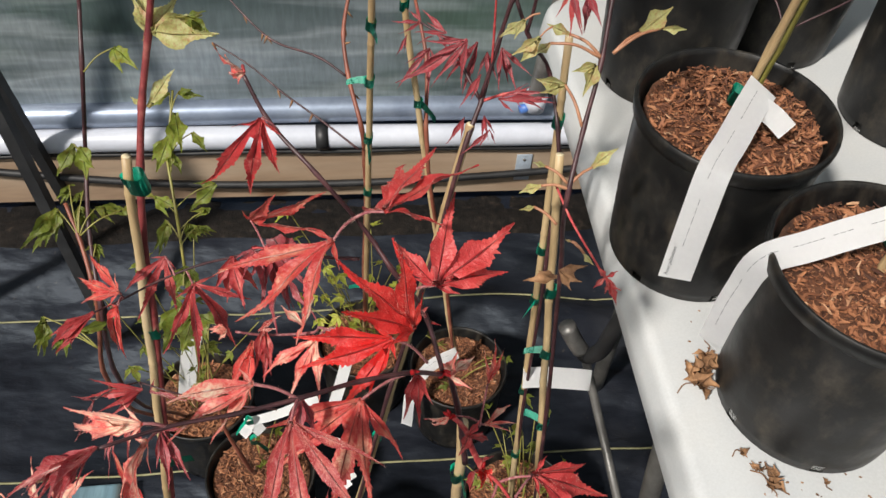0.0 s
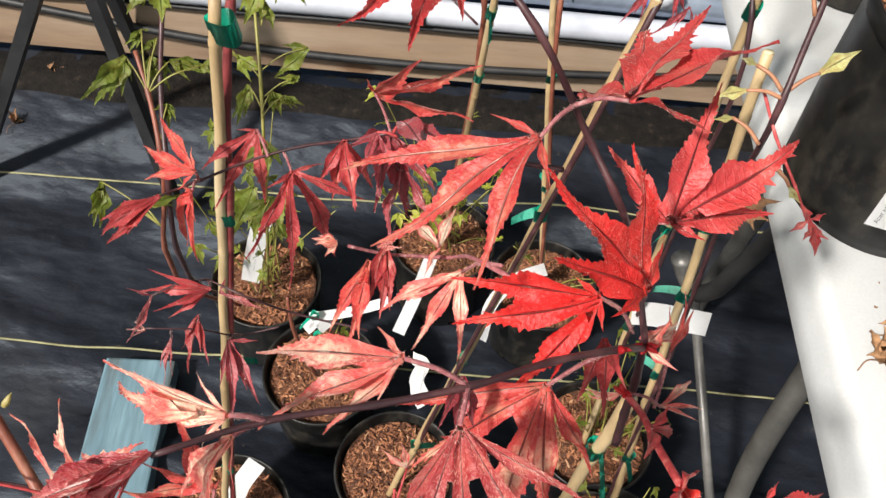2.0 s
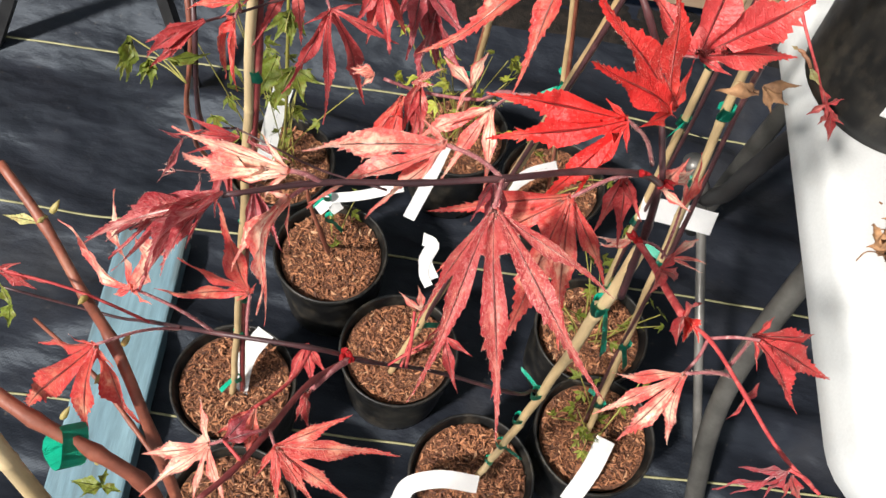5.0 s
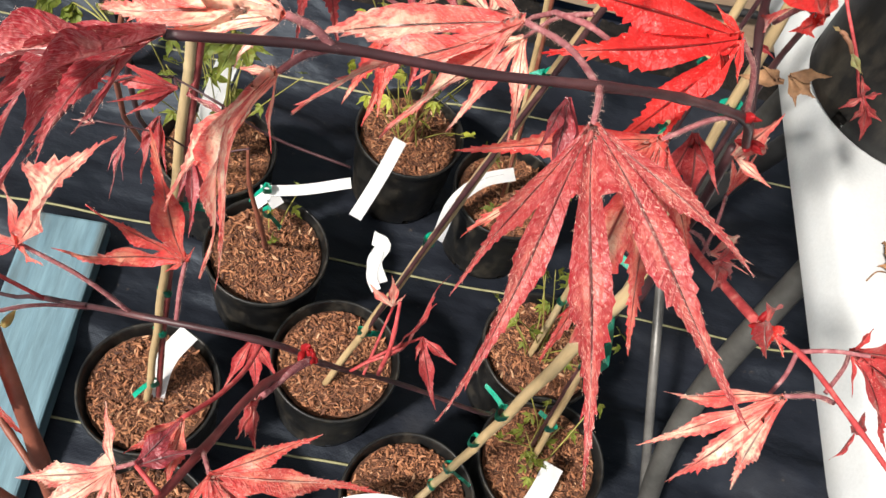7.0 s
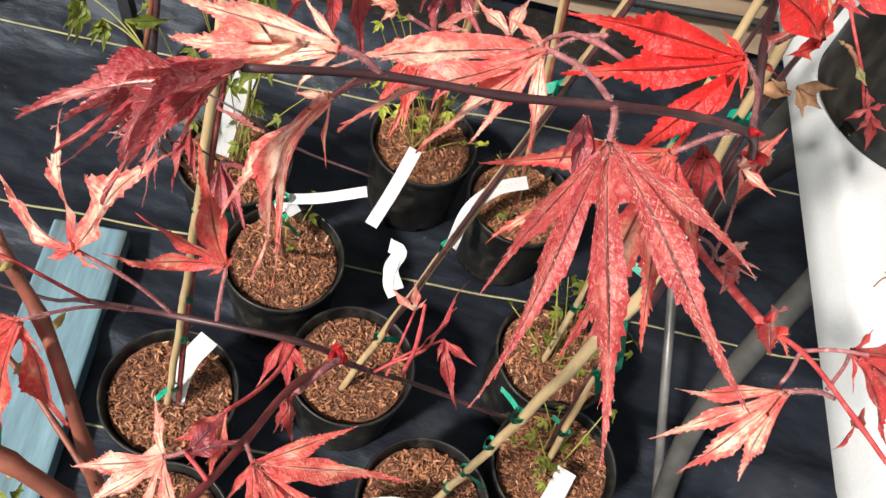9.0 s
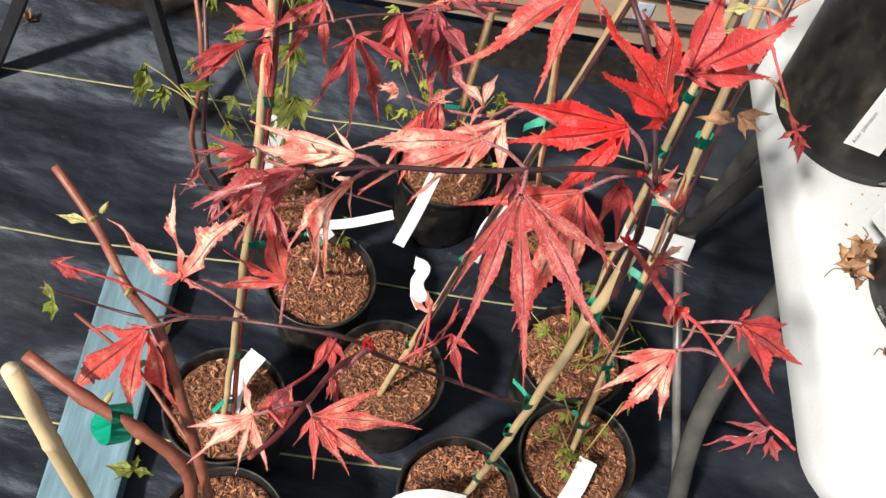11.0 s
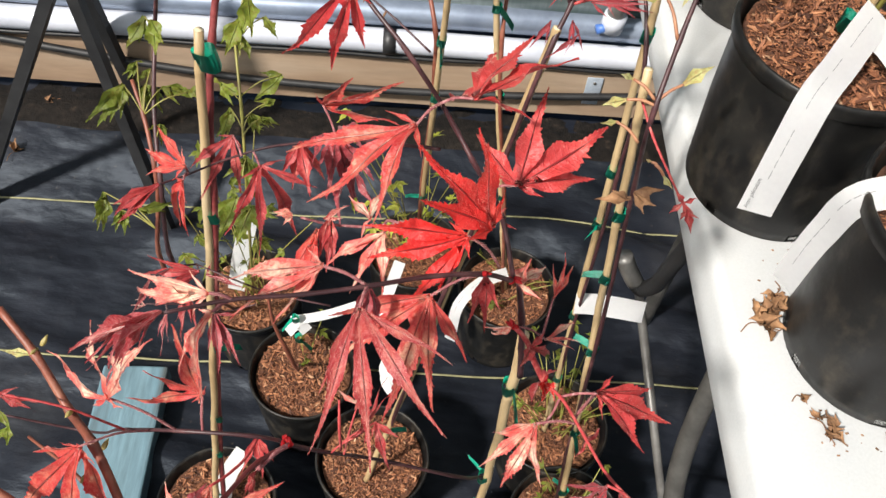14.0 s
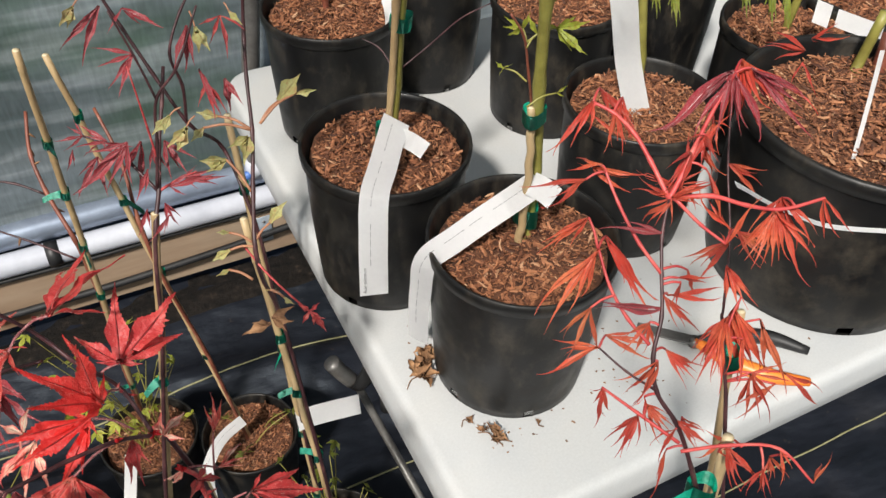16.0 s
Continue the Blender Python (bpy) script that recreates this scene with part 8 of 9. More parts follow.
leaf(pot_l, (0.351, 0.14, 1.0586), (23, 48, -101), ((6, -17, 0.0326), (-17, 42, 0.0146),), 0.085, M_LACE, stalk=(0.3377, 0.1445, 1.054), n=14, web=0.06, teeth=0.5, arch=0.16, fold=0.6, curl=0.2, stalk_mat=M_LACESTEM)
leaf(pot_l, (0.3622, 0.1163, 1.0407), (59, 38, -25), ((-5, 0, 0.0396), (6, 0, 0.0364),), 0.085, M_LACE, stalk=(0.3282, 0.1225, 1.0391), n=14, web=0.06, teeth=0.5, arch=0.16, fold=0.6, curl=0.2, stalk_mat=M_LACESTEM)
leaf(pot_l, (0.3115, 0.0952, 1.0287), (-40, 12, 162), ((36, -47, 0.0259), (-38, 49, 0.0251),), 0.085, M_LACE, stalk=(0.307, 0.081, 1.0451), n=14, web=0.06, teeth=0.5, arch=0.16, fold=0.6, curl=0.2, stalk_mat=M_LACESTEM)
leaf(pot_l, (0.3265, 0.0765, 1.0315), (21, 31, -101), ((-27, -2, 0.0154), (7, -47, 0.0191), (25, 49, 0.0193), (-16, -15, 0.0145), (-6, -41, 0.0145), (18, 7, 0.0141),), 0.085, M_LACE, stalk=(0.3284, 0.0688, 1.0422), n=14, web=0.06, teeth=0.5, arch=0.16, fold=0.6, curl=0.2, stalk_mat=M_LACESTEM)
leaf(pot_l, (0.3266, 0.1916, 1.1707), (16, 28, -107), ((-32, -25, 0.0146), (7, -23, 0.0169), (28, 49, 0.0171), (-17, -30, 0.013), (-9, -34, 0.0122), (18, 25, 0.0131),), 0.085, M_LACE, stalk=(0.3195, 0.1865, 1.1803), n=14, web=0.06, teeth=0.5, arch=0.16, fold=0.6, curl=0.2, stalk_mat=M_LACESTEM)
leaf(pot_l, (0.2776, 0.1252, 1.0864), (56, 34, -47), ((-17, 21, 0.0227), (1, 22, 0.0219), (11, -28, 0.0345), (-9, 11, 0.0193), (4, -8, 0.024),), 0.085, M_LACE, stalk=(0.2665, 0.1206, 1.095), n=14, web=0.06, teeth=0.5, arch=0.16, fold=0.6, curl=0.2, stalk_mat=M_LACESTEM)
leaf(pot_l, (0.3018, 0.1776, 1.1474), (-56, -19, 172), ((-16, -36, 0.0221), (-4, 3, 0.0209), (14, 25, 0.0281), (-11, -11, 0.019), (6, 20, 0.0196),), 0.085, M_LACE, stalk=(0.297, 0.1713, 1.1567), n=14, web=0.06, teeth=0.5, arch=0.16, fold=0.6, curl=0.2, stalk_mat=M_LACESTEM)
leaf(pot_l, (0.4275, 0.2418, 1.0209), (54, 23, -47), ((-22, 31, 0.0328), (2, -23, 0.0356), (17, -6, 0.0312), (-12, 4, 0.0325), (11, -24, 0.0316),), 0.085, M_LACE, stalk=(0.4152, 0.2358, 1.0275), n=14, web=0.06, teeth=0.5, arch=0.16, fold=0.6, curl=0.2, stalk_mat=M_LACESTEM)
leaf(pot_l, (0.3179, 0.1886, 1.1643), (84, 48, -35), ((-15, -4, 0.0258), (6, 8, 0.0249), (14, -5, 0.0159), (-2, 7, 0.0213),), 0.085, M_LACE, stalk=(0.3128, 0.1823, 1.1736), n=14, web=0.06, teeth=0.5, arch=0.16, fold=0.6, curl=0.2, stalk_mat=M_LACESTEM)
leaf(pot_l, (0.3504, 0.1529, 1.0705), (-11, 71, -147), ((-8, -16, 0.0265), (-3, 21, 0.0385), (8, -10, 0.0377), (0, -2, 0.0315),), 0.085, M_LACE, stalk=(0.3377, 0.1445, 1.054), n=14, web=0.06, teeth=0.5, arch=0.16, fold=0.6, curl=0.2, stalk_mat=M_LACESTEM)
leaf(pot_l, (0.2852, 0.1055, 1.0493), (42, 23, -72), ((12, -34, 0.0173), (-10, 31, 0.019),), 0.085, M_LACE, stalk=(0.2791, 0.0979, 1.0479), n=14, web=0.06, teeth=0.5, arch=0.16, fold=0.6, curl=0.2, stalk_mat=M_LACESTEM)
# table saplings
stem(tp_1, ((0.274, 0.562, 0.88), (0.28, 0.553, 0.981), (0.275, 0.525, 1.082), (0.266, 0.488, 1.172)), 0.0044, 0.0038, M_GREENSTEM)
stem(tp_1, ((0.268, 0.558, 0.88), (0.2735, 0.549, 0.983), (0.269, 0.521, 1.084), (0.2605, 0.485, 1.169)), 0.0034, 0.003, M_BAMBOO)
tie(tp_1, (0.279, 0.535, 1.056), (0.1, 0, 1), r=0.0095, seed=3)
tie(tp_1, (0.268, 0.561, 0.925), (0.1, 0, 1), r=0.008, seed=6)
stem(tp_1, ((0.283, 0.546, 1.003), (0.311, 0.55, 1.019), (0.35, 0.564, 1.034), (0.377, 0.563, 1.044)), 0.0008, 0.0005, M_REDSTEM)
stem(tp_1, ((0.276, 0.544, 0.999), (0.267, 0.566, 1.016), (0.255, 0.577, 1.021)), 0.0008, 0.0005, M_REDSTEM)
stem(tp_2, ((0.345, 0.39, 0.88), (0.353, 0.402, 0.974), (0.338, 0.389, 1.07), (0.325, 0.372, 1.15), (0.31, 0.348, 1.221)), 0.0048, 0.004, M_GREENSTEM)
bamboo(tp_2, (0.334, 0.386, 0.88), (0.337, 0.394, 1.046), r=0.0034, seed=31)
tie(tp_2, (0.339, 0.393, 1.039), (0.05, 0, 1), r=0.0088, seed=4)
tie(tp_2, (0.346, 0.395, 0.933), (0.05, 0, 1), r=0.0105, seed=8, wide=0.018)
stem(tp_2, ((0.346, 0.402, 1.015), (0.332, 0.397, 1.076), (0.322, 0.395, 1.113), (0.309, 0.391, 1.132)), 0.0011, 0.0008, M_BROWNSTEM)
leaf(tp_2, (0.3272, 0.4054, 1.1105), (-74, -21, 152), ((2, -41, 0.019), (31, 51, 0.0195), (-84, 32, 0.0162), (31, -40, 0.0175),), 0.24, M_LIME, stalk=(0.3275, 0.3976, 1.1032), n=12, stalk_mat=M_GREENSTEM)
leaf(tp_2, (0.307, 0.3917, 1.0893), (-118, -40, -133), ((178, -43, 0.0154), (25, 20, 0.0148), (-37, 27, 0.0119),), 0.24, M_LIME, stalk=(0.3208, 0.3785, 1.0824), n=12, stalk_mat=M_GREENSTEM)
leaf(tp_2, (0.3503, 0.3964, 1.1114), (65, 18, -18), ((27, 0, 0.0268), (-26, 26, 0.0299), (-34, -10, 0.0226), (179, 21, 0.0116), (36, -33, 0.0244),), 0.24, M_LIME, stalk=(0.3275, 0.3976, 1.1032), n=12, stalk_mat=M_GREENSTEM)
leaf(tp_2, (0.3359, 0.3989, 1.1079), (-55, 21, 98), ((60, -3, 0.0144), (-34, 2, 0.0222),), 0.24, M_LIME, stalk=(0.3265, 0.3949, 1.1002), n=12, stalk_mat=M_GREENSTEM)
leaf(tp_2, (0.3393, 0.3651, 1.0772), (69, -13, -17), ((17, -22, 0.0107), (-32, 36, 0.0068),), 0.24, M_LIME, stalk=(0.3165, 0.3663, 1.0691), n=12, stalk_mat=M_GREENSTEM)
stem(tp_5, ((0.57, 0.78, 0.88), (0.575, 0.78, 1.2)), 0.005, 0.004, M_GREENSTEM)
stem(tp_3, ((0.56, 0.55, 0.88), (0.547, 0.546, 0.965), (0.536, 0.559, 1.06)), 0.005, 0.0042, M_GREENSTEM)
stem(tp_4, ((0.736, 0.445, 0.92), (0.772, 0.472, 0.93), (0.787, 0.477, 1.012)), 0.004, 0.0032, M_GREENSTEM)
stem(tp_4, ((0.722, 0.412, 0.92), (0.799, 0.461, 0.902), (0.811, 0.479, 0.981)), 0.0055, 0.0045, M_BROWNSTEM)
stem(tp_0, ((0.29, 0.842, 0.88), (0.289, 0.851, 0.919), (0.283, 0.822, 0.99)), 0.004, 0.0034, M_BROWNSTEM)
stem(tp_8, ((0.97, 0.66, 0.88), (0.98, 0.66, 1.15)), 0.005, 0.004, M_BROWNSTEM)
stem(tp_7, ((0.815, 0.625, 0.88), (0.83, 0.62, 1.15)), 0.005, 0.004, M_GREENSTEM)
stem(tp_b, ((0.452, 0.93, 0.88), (0.455, 0.93, 1.2)), 0.005, 0.004, M_GREENSTEM)
leaf(tp_3, (0.5796, 0.6308, 1.0017), (19, 39, -115), ((-2, 5, 0.0388), (8, -8, 0.0402), (4, 0, 0.0486), (-16, 5, 0.026),), 0.12, M_GREEN, stalk=(0.5884, 0.6504, 1.0239), n=9, stalk_mat=M_GREENSTEM)
leaf(tp_3, (0.6039, 0.6258, 1.007), (17, 50, -111), ((-4, -6, 0.0345), (10, -18, 0.039), (4, 12, 0.0487), (-17, 13, 0.0257),), 0.12, M_GREEN, stalk=(0.6128, 0.6454, 1.0292), n=9, stalk_mat=M_GREENSTEM)
leaf(tp_3, (0.6219, 0.6119, 1.0011), (12, 43, -114), ((-3, -13, 0.0347), (9, 4, 0.0419), (3, 7, 0.0495), (-17, -2, 0.0246),), 0.12, M_GREEN, stalk=(0.6308, 0.6315, 1.0233), n=9, stalk_mat=M_GREENSTEM)
leaf(tp_7, (0.6951, 0.5878, 1.0081), (21, 56, -107), ((-3, -9, 0.0344), (9, 5, 0.0394), (3, 13, 0.0472), (-17, -22, 0.0241),), 0.12, M_GREEN, stalk=(0.7039, 0.6074, 1.0303), n=9, stalk_mat=M_GREENSTEM)
leaf(tp_7, (0.7194, 0.5736, 1.0046), (12, 43, -114), ((0, -25, 0.0347), (9, -2, 0.0403), (2, 7, 0.0495), (-17, 19, 0.0301),), 0.12, M_GREEN, stalk=(0.7283, 0.5932, 1.0268), n=9, stalk_mat=M_GREENSTEM)
leaf(tp_7, (0.7352, 0.5628, 1.0008), (16, 49, -111), ((-6, 20, 0.0407), (13, -22, 0.04), (3, 7, 0.0473), (-17, -13, 0.0232),), 0.12, M_GREEN, stalk=(0.7441, 0.5824, 1.023), n=9, stalk_mat=M_GREENSTEM)
leaf(tp_3, (0.6025, 0.6402, 1.0201), (8, 48, -112), ((-2, -17, 0.0342), (7, 17, 0.045), (3, 6, 0.0474), (-18, -21, 0.0234),), 0.12, M_GREEN, stalk=(0.6114, 0.6598, 1.0422), n=9, stalk_mat=M_GREENSTEM)
leaf(tp_7, (0.7115, 0.5975, 1.024), (32, 64, -97), ((-4, 13, 0.0347), (9, -3, 0.0389), (4, -1, 0.0448), (-18, -12, 0.0237),), 0.12, M_GREEN, stalk=(0.7204, 0.6171, 1.0462), n=9, stalk_mat=M_GREENSTEM)
# tags
tag_strip(tp_1, ((0.275, 0.539, 0.952), (0.262, 0.52, 0.944), (0.246, 0.495, 0.934), (0.2315, 0.474, 0.924), (0.223, 0.456, 0.885), (0.2175, 0.441, 0.826)), 0.0265, (-0.1, -0.85, 0.5), rows=1, label='white plastic tag with fine print hanging from the sapling')
tag_strip(tp_1, ((0.271, 0.53, 0.941), (0.283, 0.518, 0.938), (0.293, 0.508, 0.932)), 0.0165, (-0.1, -0.7, 0.7), rows=0)
tag_strip(tp_2, ((0.352, 0.392, 0.969), (0.321, 0.385, 0.96), (0.294, 0.384, 0.946), (0.272, 0.385, 0.931), (0.2525, 0.389, 0.914), (0.2475, 0.396, 0.865), (0.248, 0.4, 0.792)), 0.021, (-0.25, -0.6, 0.75), rows=1, label='white plastic tag with fine print curling over the rim', turned=(-0.75, -0.55, 0.1))
tag_strip(tp_2, ((0.342, 0.388, 0.973), (0.351, 0.378, 0.97), (0.357, 0.371, 0.965)), 0.02, (-0.1, -0.7, 0.7), rows=0)
tag_strip(tp_3, ((0.55, 0.52, 0.885), (0.53, 0.543, 0.964), (0.51, 0.544, 1.036), (0.502, 0.55, 1.069)), 0.026, (-0.3, -0.9, 0.2), rows=0, label='long white plastic tag standing in the bark')
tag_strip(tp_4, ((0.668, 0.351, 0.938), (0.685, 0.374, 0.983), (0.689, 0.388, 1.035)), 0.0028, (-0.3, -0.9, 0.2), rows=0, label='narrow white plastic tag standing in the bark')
tag_strip(tp_7, ((0.81, 0.574, 0.97), (0.797, 0.56, 0.951)), 0.02, (-0.1, -0.7, 0.7), rows=0)
tag_strip(tp_7, ((0.817, 0.558, 0.958), (0.861, 0.526, 0.946)), 0.022, (-0.1, -0.6, 0.8), rows=0)
tag_strip(tp_b, ((0.355, 0.82, 0.946), (0.357, 0.794, 0.922), (0.356, 0.788, 0.887)), 0.018, (-0.1, -0.8, 0.3), rows=0)
tag_strip(tp_4, ((0.342, 0.178, 1.137), (0.442, 0.216, 1.055), (0.504, 0.224, 1.016), (0.556, 0.217, 1.002)), 0.0025, (-0.1, -0.5, 0.8), rows=0, label='thin white string')
tag_strip(pot_f, ((-0.29, 0.35, 0.138), (-0.279, 0.394, 0.208), (-0.26, 0.416, 0.239)), 0.024, (0.1, -0.6, 0.8), rows=0)
tag_strip(pot_h, ((-0.343, 0.681, 0.217), (-0.33, 0.698, 0.29), (-0.313, 0.711, 0.359)), 0.026, (0.1, -0.8, 0.5), rows=1)
tag_strip(pot_a, ((-0.251, 0.625, 0.204), (-0.233, 0.633, 0.221), (-0.22, 0.629, 0.207)), 0.018, (0.1, -0.6, 0.8), rows=0)
tag_strip(pot_a, ((-0.246, 0.635, 0.223), (-0.199, 0.641, 0.239), (-0.134, 0.653, 0.272)), 0.014, (0, -0.5, 0.9), rows=0)
tag_strip(pot_g, ((0.078, 0.774, 0.225), (0.038, 0.751, 0.222), (0.01, 0.719, 0.212), (-0.001, 0.687, 0.139)), 0.019, (-0.3, -0.6, 0.7), rows=1)
tag_strip(pot_d, ((0.141, 0.562, 0.482), (0.162, 0.566, 0.479), (0.186, 0.569, 0.474), (0.23, 0.572, 0.466)), 0.027, (0.75, -0.45, 0.35), rows=0)
tag_strip(pot_b, ((-0.088, 0.687, 0.342), (-0.1, 0.645, 0.313), (-0.117, 0.61, 0.264)), 0.017, (0.1, -0.6, 0.8), rows=0)
tag_strip(pot_c, ((-0.086, 0.502, 0.415), (-0.074, 0.493, 0.422), (-0.078, 0.479, 0.408), (-0.066, 0.464, 0.394)), 0.016, (0.2, -0.7, 0.6), rows=0, label='crumpled white plant tag tied to the stake')
tag_strip(pot_c, ((-0.077, 0.489, 0.417), (-0.076, 0.466, 0.395), (-0.068, 0.457, 0.39)), 0.012, (-0.3, -0.7, 0.5), rows=0)
tag_strip(pot_i, ((-0.048, 0.256, 0.182), (-0.041, 0.273, 0.202), (-0.01, 0.286, 0.215), (0.044, 0.294, 0.202)), 0.022, (0, -0.4, 0.9), rows=0)
tag_strip(pot_e, ((0.2, 0.389, 0.194), (0.19, 0.355, 0.181), (0.169, 0.309, 0.152)), 0.026, (0, -0.5, 0.85), rows=0)

# ---------------------------------------------------------------- loose things on the table
def dry_leaf(where, turn, size, seed, label="shrivelled brown leaf lying on the white table", group="dry leaves on the table"):
    """A shrivelled, curled brown leaf with a thin stalk."""
    rr = random.Random(seed)
    t = thing("dry_leaf", where, label, "leaf", group, turn)
    bm = bmesh.new()
    uvl = bm.loops.layers.uv.new("UVMap")
    lobes = []
    for i, az in enumerate((-75, -38, 0, 36, 72)):
        lobes.append(add_lobe(bm, uvl, Matrix.Translation((0, 0, 0.004)), az + rr.uniform(-12, 12), rr.uniform(-5, 80), size * rr.uniform(0.45, 1.0), 0.55, 10, rr.uniform(-0.1, 0.5), rr.uniform(0.6, 1.6), 1, seed + i, rr.uniform(-0.2, 0.2)))
    for (_, right), (left, _) in zip(lobes, lobes[1:]):
        for j in range(3):
            bm.faces.new([v for v, _ in (right[j], left[j], left[j + 1], right[j + 1])])
    zmin = min(v.co.z for v in bm.verts)
    for v in bm.verts:
        v.co.z -= zmin
    part("blade", bm, M_DRY, t)
    part("leaf_stalk", tube(smooth_path([V(0, 0, 0.003), V(-size * 0.4, 0.002, 0.003), V(-size * 0.75, -0.003, 0.0007)], 4), 0.0005, 6), M_DRY, t)


for i, (x, y, s, a) in enumerate(((0.247, 0.39, 0.027, 20), (0.251, 0.4, 0.022, 130), (0.263, 0.421, 0.022, 250), (0.287, 0.297, 0.024, 300), (0.258, 0.498, 0.012, 60), (0.272, 0.325, 0.011, 0), (0.335, 0.3, 0.007, 90), (0.26, 0.405, 0.022, 330), (0.254, 0.386, 0.02, 190), (0.292, 0.303, 0.018, 80), (0.283, 0.311, 0.012, 200))):
    dry_leaf((x, y, TABLE_Z), a, s * 0.95, 40 + i)
for i, (x, y, s) in enumerate(((-0.866, 1.145, 0.024), (-0.905, 1.037, 0.036))):
    dry_leaf((x, y, ground_z(x, y)), 70 * i, s, 70 + i, "shrivelled brown leaf lying on the black mat", "dry leaves on the mat")

shears = thing("pruning_shears", (0.53, 0.33, TABLE_Z), "pruning shears with orange and black handles lying on the table", "shears", turn=-38)
M_ORANGE = surface("orange_plastic", [(0.3, (0.72, 0.16, 0.02)), (0.7, (0.85, 0.25, 0.04))], 20, 0.4, 0.9, 0.1, 0.0003)
for m, y0, y1, lab, z in ((M_ORANGE, -0.002, -0.022, "orange plastic handle", 0.009), (M_BLACK, 0.004, 0.03, "black plastic handle", 0.009)):
    pts = smooth_path([V(0.0, 0, z), V(0.03, (y0 + y1) / 2, z), V(0.075, y1, z), V(0.115, y1 * 0.8, z)], 5)
    n = len(pts)
    part("handle", tube(pts, [0.0045 + 0.004 * math.sin(math.pi * i / (n - 1)) for i in range(n)], 10), m, shears, lab)
part("blade", box(-0.06, -0.004, 0.006, 0.004, 0.009, 0.0085, bevel=0.001), M_STEEL, shears, "steel blade", smooth=False)
part("pivot", tube([V(0, 0, 0.004), V(0, 0, 0.0125)], 0.006, 12), M_STEEL, shears)

# hose end hanging under the table's edge
hose = thing("garden_hose", (0.278, 0.671, 0.457), "black hose with a grey pipe end hanging under the table", "hose")
part("hose", tube(smooth_path(local(hose, [(0.36, 0.66, 0.6985), (0.315, 0.66, 0.62), (0.29, 0.666, 0.52), (0.278, 0.671, 0.44), (0.268, 0.68, 0.37), (0.258, 0.688, 0.352), (0.248, 0.694, 0.36)]), 6), 0.0118, 12), M_BLACK, hose, "black rubber hose")
part("pipe_end", tube(smooth_path(local(hose, [(0.25, 0.693, 0.358), (0.238, 0.698, 0.375), (0.222, 0.702, 0.405)]), 5), 0.0128, 12), M_STEEL, hose, "grey pipe end")

# lettering at the tag's lower end
font = bpy.data.curves.new("tag_lettering", "FONT")
font.body = "Acer palmatum"
font.size = 0.0045
letters = new("tag_lettering", font)
up = (V(0.223, 0.456, 0.885) - V(0.2175, 0.441, 0.826)).normalized()
out = V(-0.1, -0.85, 0.5)
out = (out - up * out.dot(up)).normalized()
left = out.cross(up)
o = V(0.2175, 0.441, 0.826) + up * 0.004 + left * 0.0075 + out * 0.0022
letters.matrix_world = Matrix(((up.x, left.x, out.x, o.x), (up.y, left.y, out.y, o.y), (up.z, left.z, out.z, o.z), (0, 0, 0, 1)))
bpy.context.view_layer.update()
me = bpy.data.meshes.new_from_object(letters.evaluated_get(bpy.context.evaluated_depsgraph_get()))
me.transform(tp_1.matrix_basis.inverted() @ letters.matrix_world)
me.materials.clear()
me.materials.append(M_LETTER)
bpy.data.objects.remove(letters)
tag_of_first = next(c for c in tp_1.children if c.name.startswith("plant_tag"))
link("lettering", me, tag_of_first, "grey printed lettering")

# soil crumbs spilt round the pots
rc = random.Random(77)
verts, faces = [], []
for i in range(230):
    px, py, pr = rc.choice(((0.343, 0.386, 0.085), (0.275, 0.566, 0.085), (0.343, 0.386, 0.14), (0.56, 0.33, 0.1), (0.3, 0.36, 0.06)))
    a = rc.uniform(0, 2 * math.pi)
    q = pr * rc.uniform(0.95, 1.35)
    c = in_table @ V(px + q * math.cos(a), py + q * math.sin(a), 0)
    if not (0.04 < c.x < TL and 0.04 < c.y < TW):
        continue
    w = TABLE @ V(c.x, c.y, TABLE_Z)
    s = rc.uniform(0.0005, 0.0017)
    k = len(verts)
    m = pose(w.x, w.y, w.z, 0, 0, rc.uniform(0, 360))
    for v in ((-s, -s * 0.6, 0), (s, -s * 0.5, 0), (s * 0.8, s * 0.6, 0), (-s * 0.7, s * 0.5, 0), (0.1 * s, 0, s * 0.9)):
        verts.append(tuple(m @ V(*v)))
    faces += [(k + 3, k + 2, k + 1, k), (k, k + 1, k + 4), (k + 1, k + 2, k + 4), (k + 2, k + 3, k + 4), (k + 3, k, k + 4)]
me = bpy.data.meshes.new("soil_crumbs")
me.from_pydata(verts, [], faces)
me.materials.append(M_DRY)
tagged(new("soil_crumbs", me), "brown soil crumbs scattered on the white table", "soil", kind="stuff")

# ---------------------------------------------------------------- the rest of the greenhouse, round and above
M_ROOF = surface("clear_roof_film", [(0.3, (0.3, 0.33, 0.34)), (0.7, (0.42, 0.45, 0.46))], 2.0, 0.35, 0.9, 0.3, 0.01, 9)
nt, nd, lk, bs = nodes_of(M_ROOF)
trn = nt.nodes.new("ShaderNodeBsdfTranslucent")
trn.inputs[0].default_value = (0.44, 0.48, 0.51, 1)
mx = nt.nodes.new("ShaderNodeMixShader")
mx.inputs[0].default_value = 0.7
lk.new(bs.outputs[0], mx.inputs[1])
lk.new(trn.outputs[0], mx.inputs[2])
lk.new(mx.outputs[0], nt.nodes["Material Output"].inputs[0])
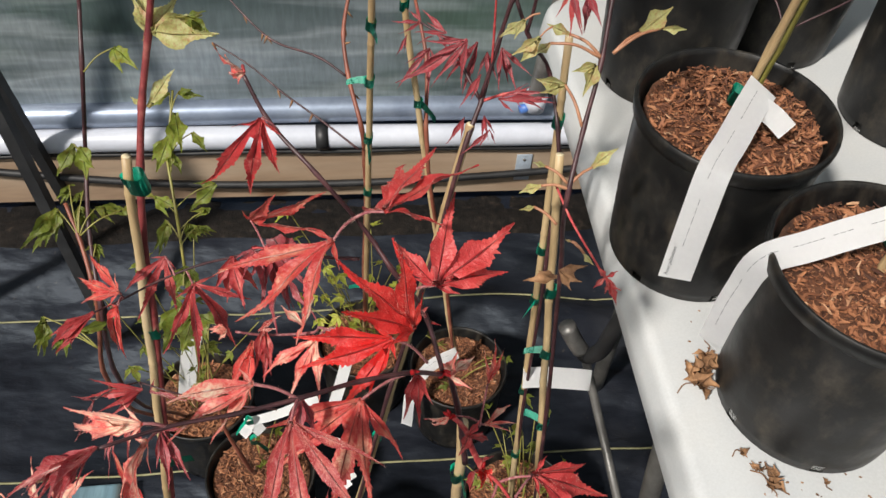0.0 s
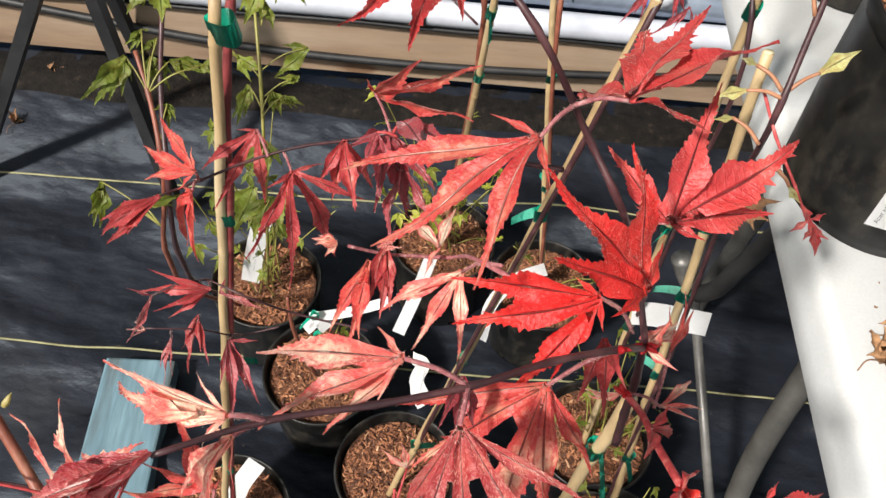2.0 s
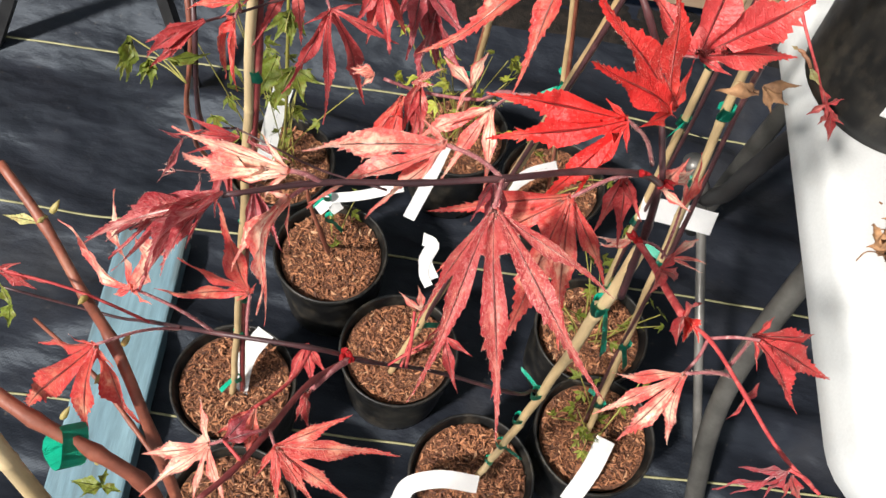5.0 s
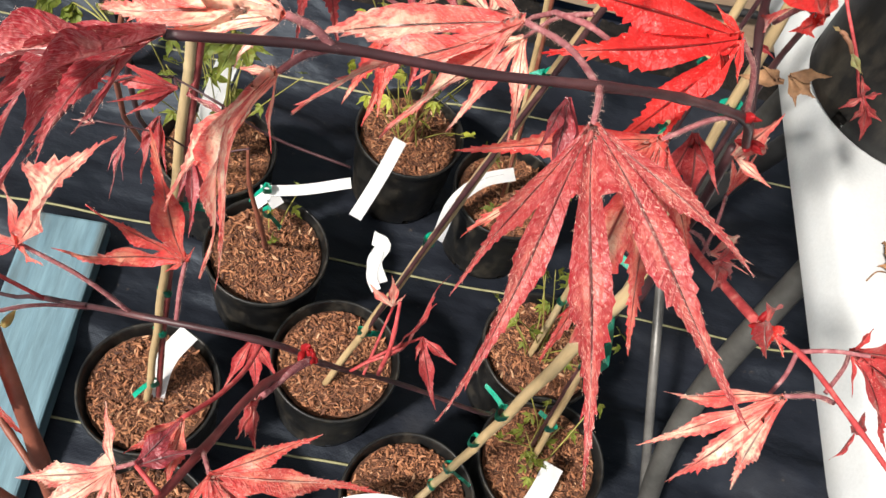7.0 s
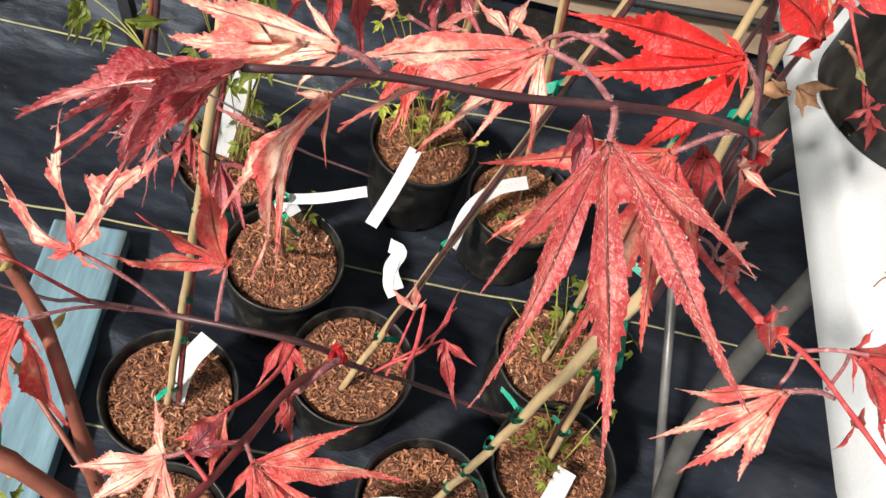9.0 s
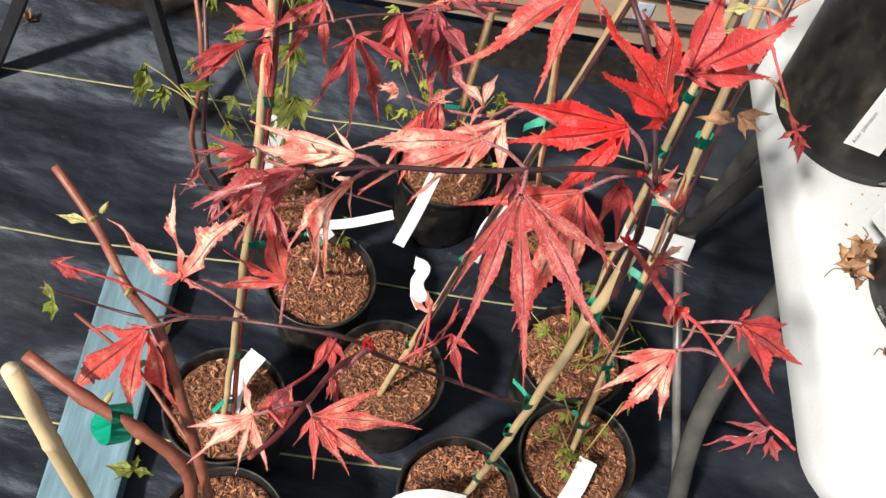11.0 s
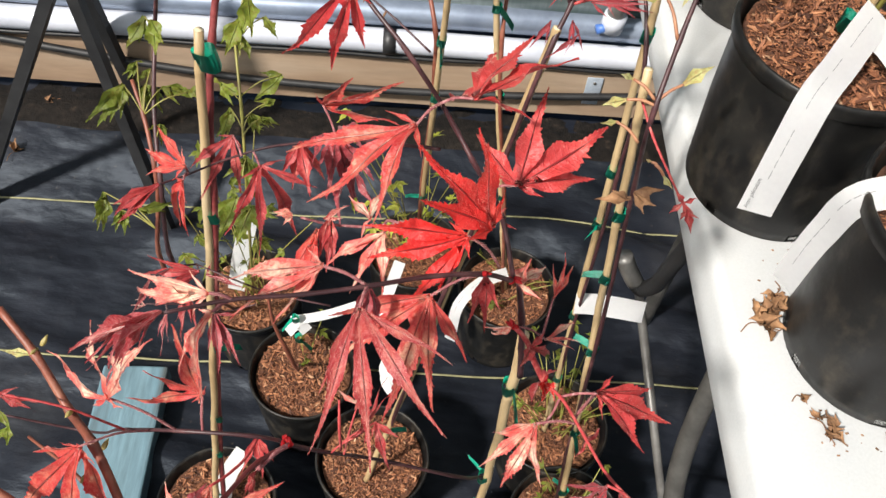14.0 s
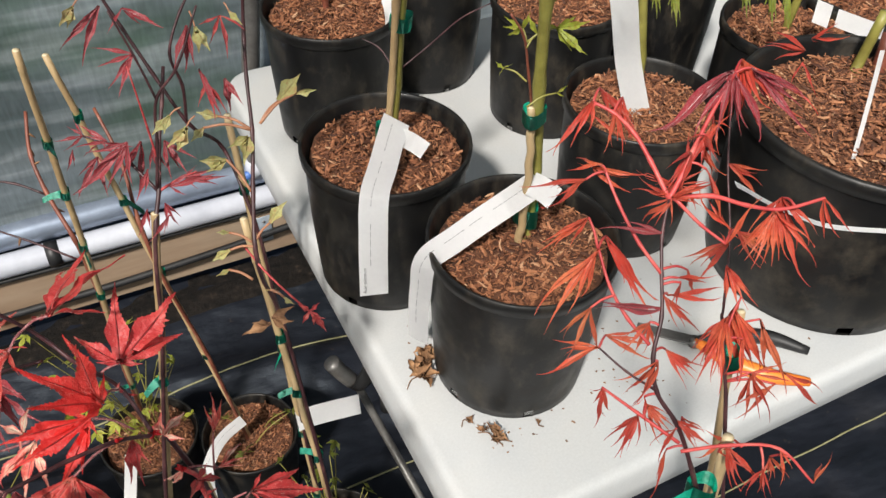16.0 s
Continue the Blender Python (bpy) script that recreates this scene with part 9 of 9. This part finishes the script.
HOUSE_X, HOUSE_BACK, EAVE, RIDGE = 6.0, -4.6, 1.75, 3.0
ROT = pose(0, 0, 0, 0, 0, WALL_TURN)


def sheet_film(name, rows, label):
    """A film skin through rows of points, 3 mm thick, turned with the wall."""
    bm = bmesh.new()
    vs = [[bm.verts.new(ROT @ V(*p)) for p in r] for r in rows]
    for a, b in zip(vs, vs[1:]):
        for k in range(len(a) - 1):
            bm.faces.new((a[k], a[k + 1], b[k + 1], b[k]))
    bm.normal_update()
    bmesh.ops.solidify(bm, geom=bm.faces[:], thickness=0.003)
    ob = tagged(new(name, finish(name, bm, M_ROOF)), label, "greenhouse film", kind="structure")
    ob.visible_shadow = False
    return ob


def arch_at(k, n=14):
    a = math.pi * k / n
    mid, half = (WALL_Y + HOUSE_BACK) / 2, (WALL_Y - HOUSE_BACK) / 2
    return mid + half * math.cos(a), EAVE + (RIDGE - EAVE) * math.sin(a)


sheet_film("ceiling", [[(x, *arch_at(k)) for k in range(15)] for x in (-HOUSE_X, -3, 0, 3, HOUSE_X)], "milky arched greenhouse film over the benches")
sheet_film("wall_south", [[(x, HOUSE_BACK, z) for z in (0, 0.9, EAVE)] for x in (-HOUSE_X, 0, HOUSE_X)], "milky greenhouse film side wall")
for name, x in (("wall_west", -HOUSE_X), ("wall_east", HOUSE_X)):
    sheet_film(name, [[(x, y, 0), (x, y, EAVE), (x, y, z)] for y, z in (arch_at(k) for k in range(15))], "milky greenhouse film end wall")
for x in (-5.0, -3.0, -1.05, 0.95, 2.9, 4.9):
    pts = [ROT @ V(x, WALL_Y - 0.03, EAVE)] + [ROT @ V(x, y * 0.99, z - 0.03) for y, z in (arch_at(k) for k in range(1, 14))] + [ROT @ V(x, HOUSE_BACK + 0.03, EAVE), ROT @ V(x, HOUSE_BACK + 0.03, 0)]
    hoop = tagged(new("roof_hoop", finish("roof_hoop", tube(pts, 0.016, 10), M_GREY_PIPE)), "galvanised steel hoop under the roof film", "greenhouse hoop", kind="structure")
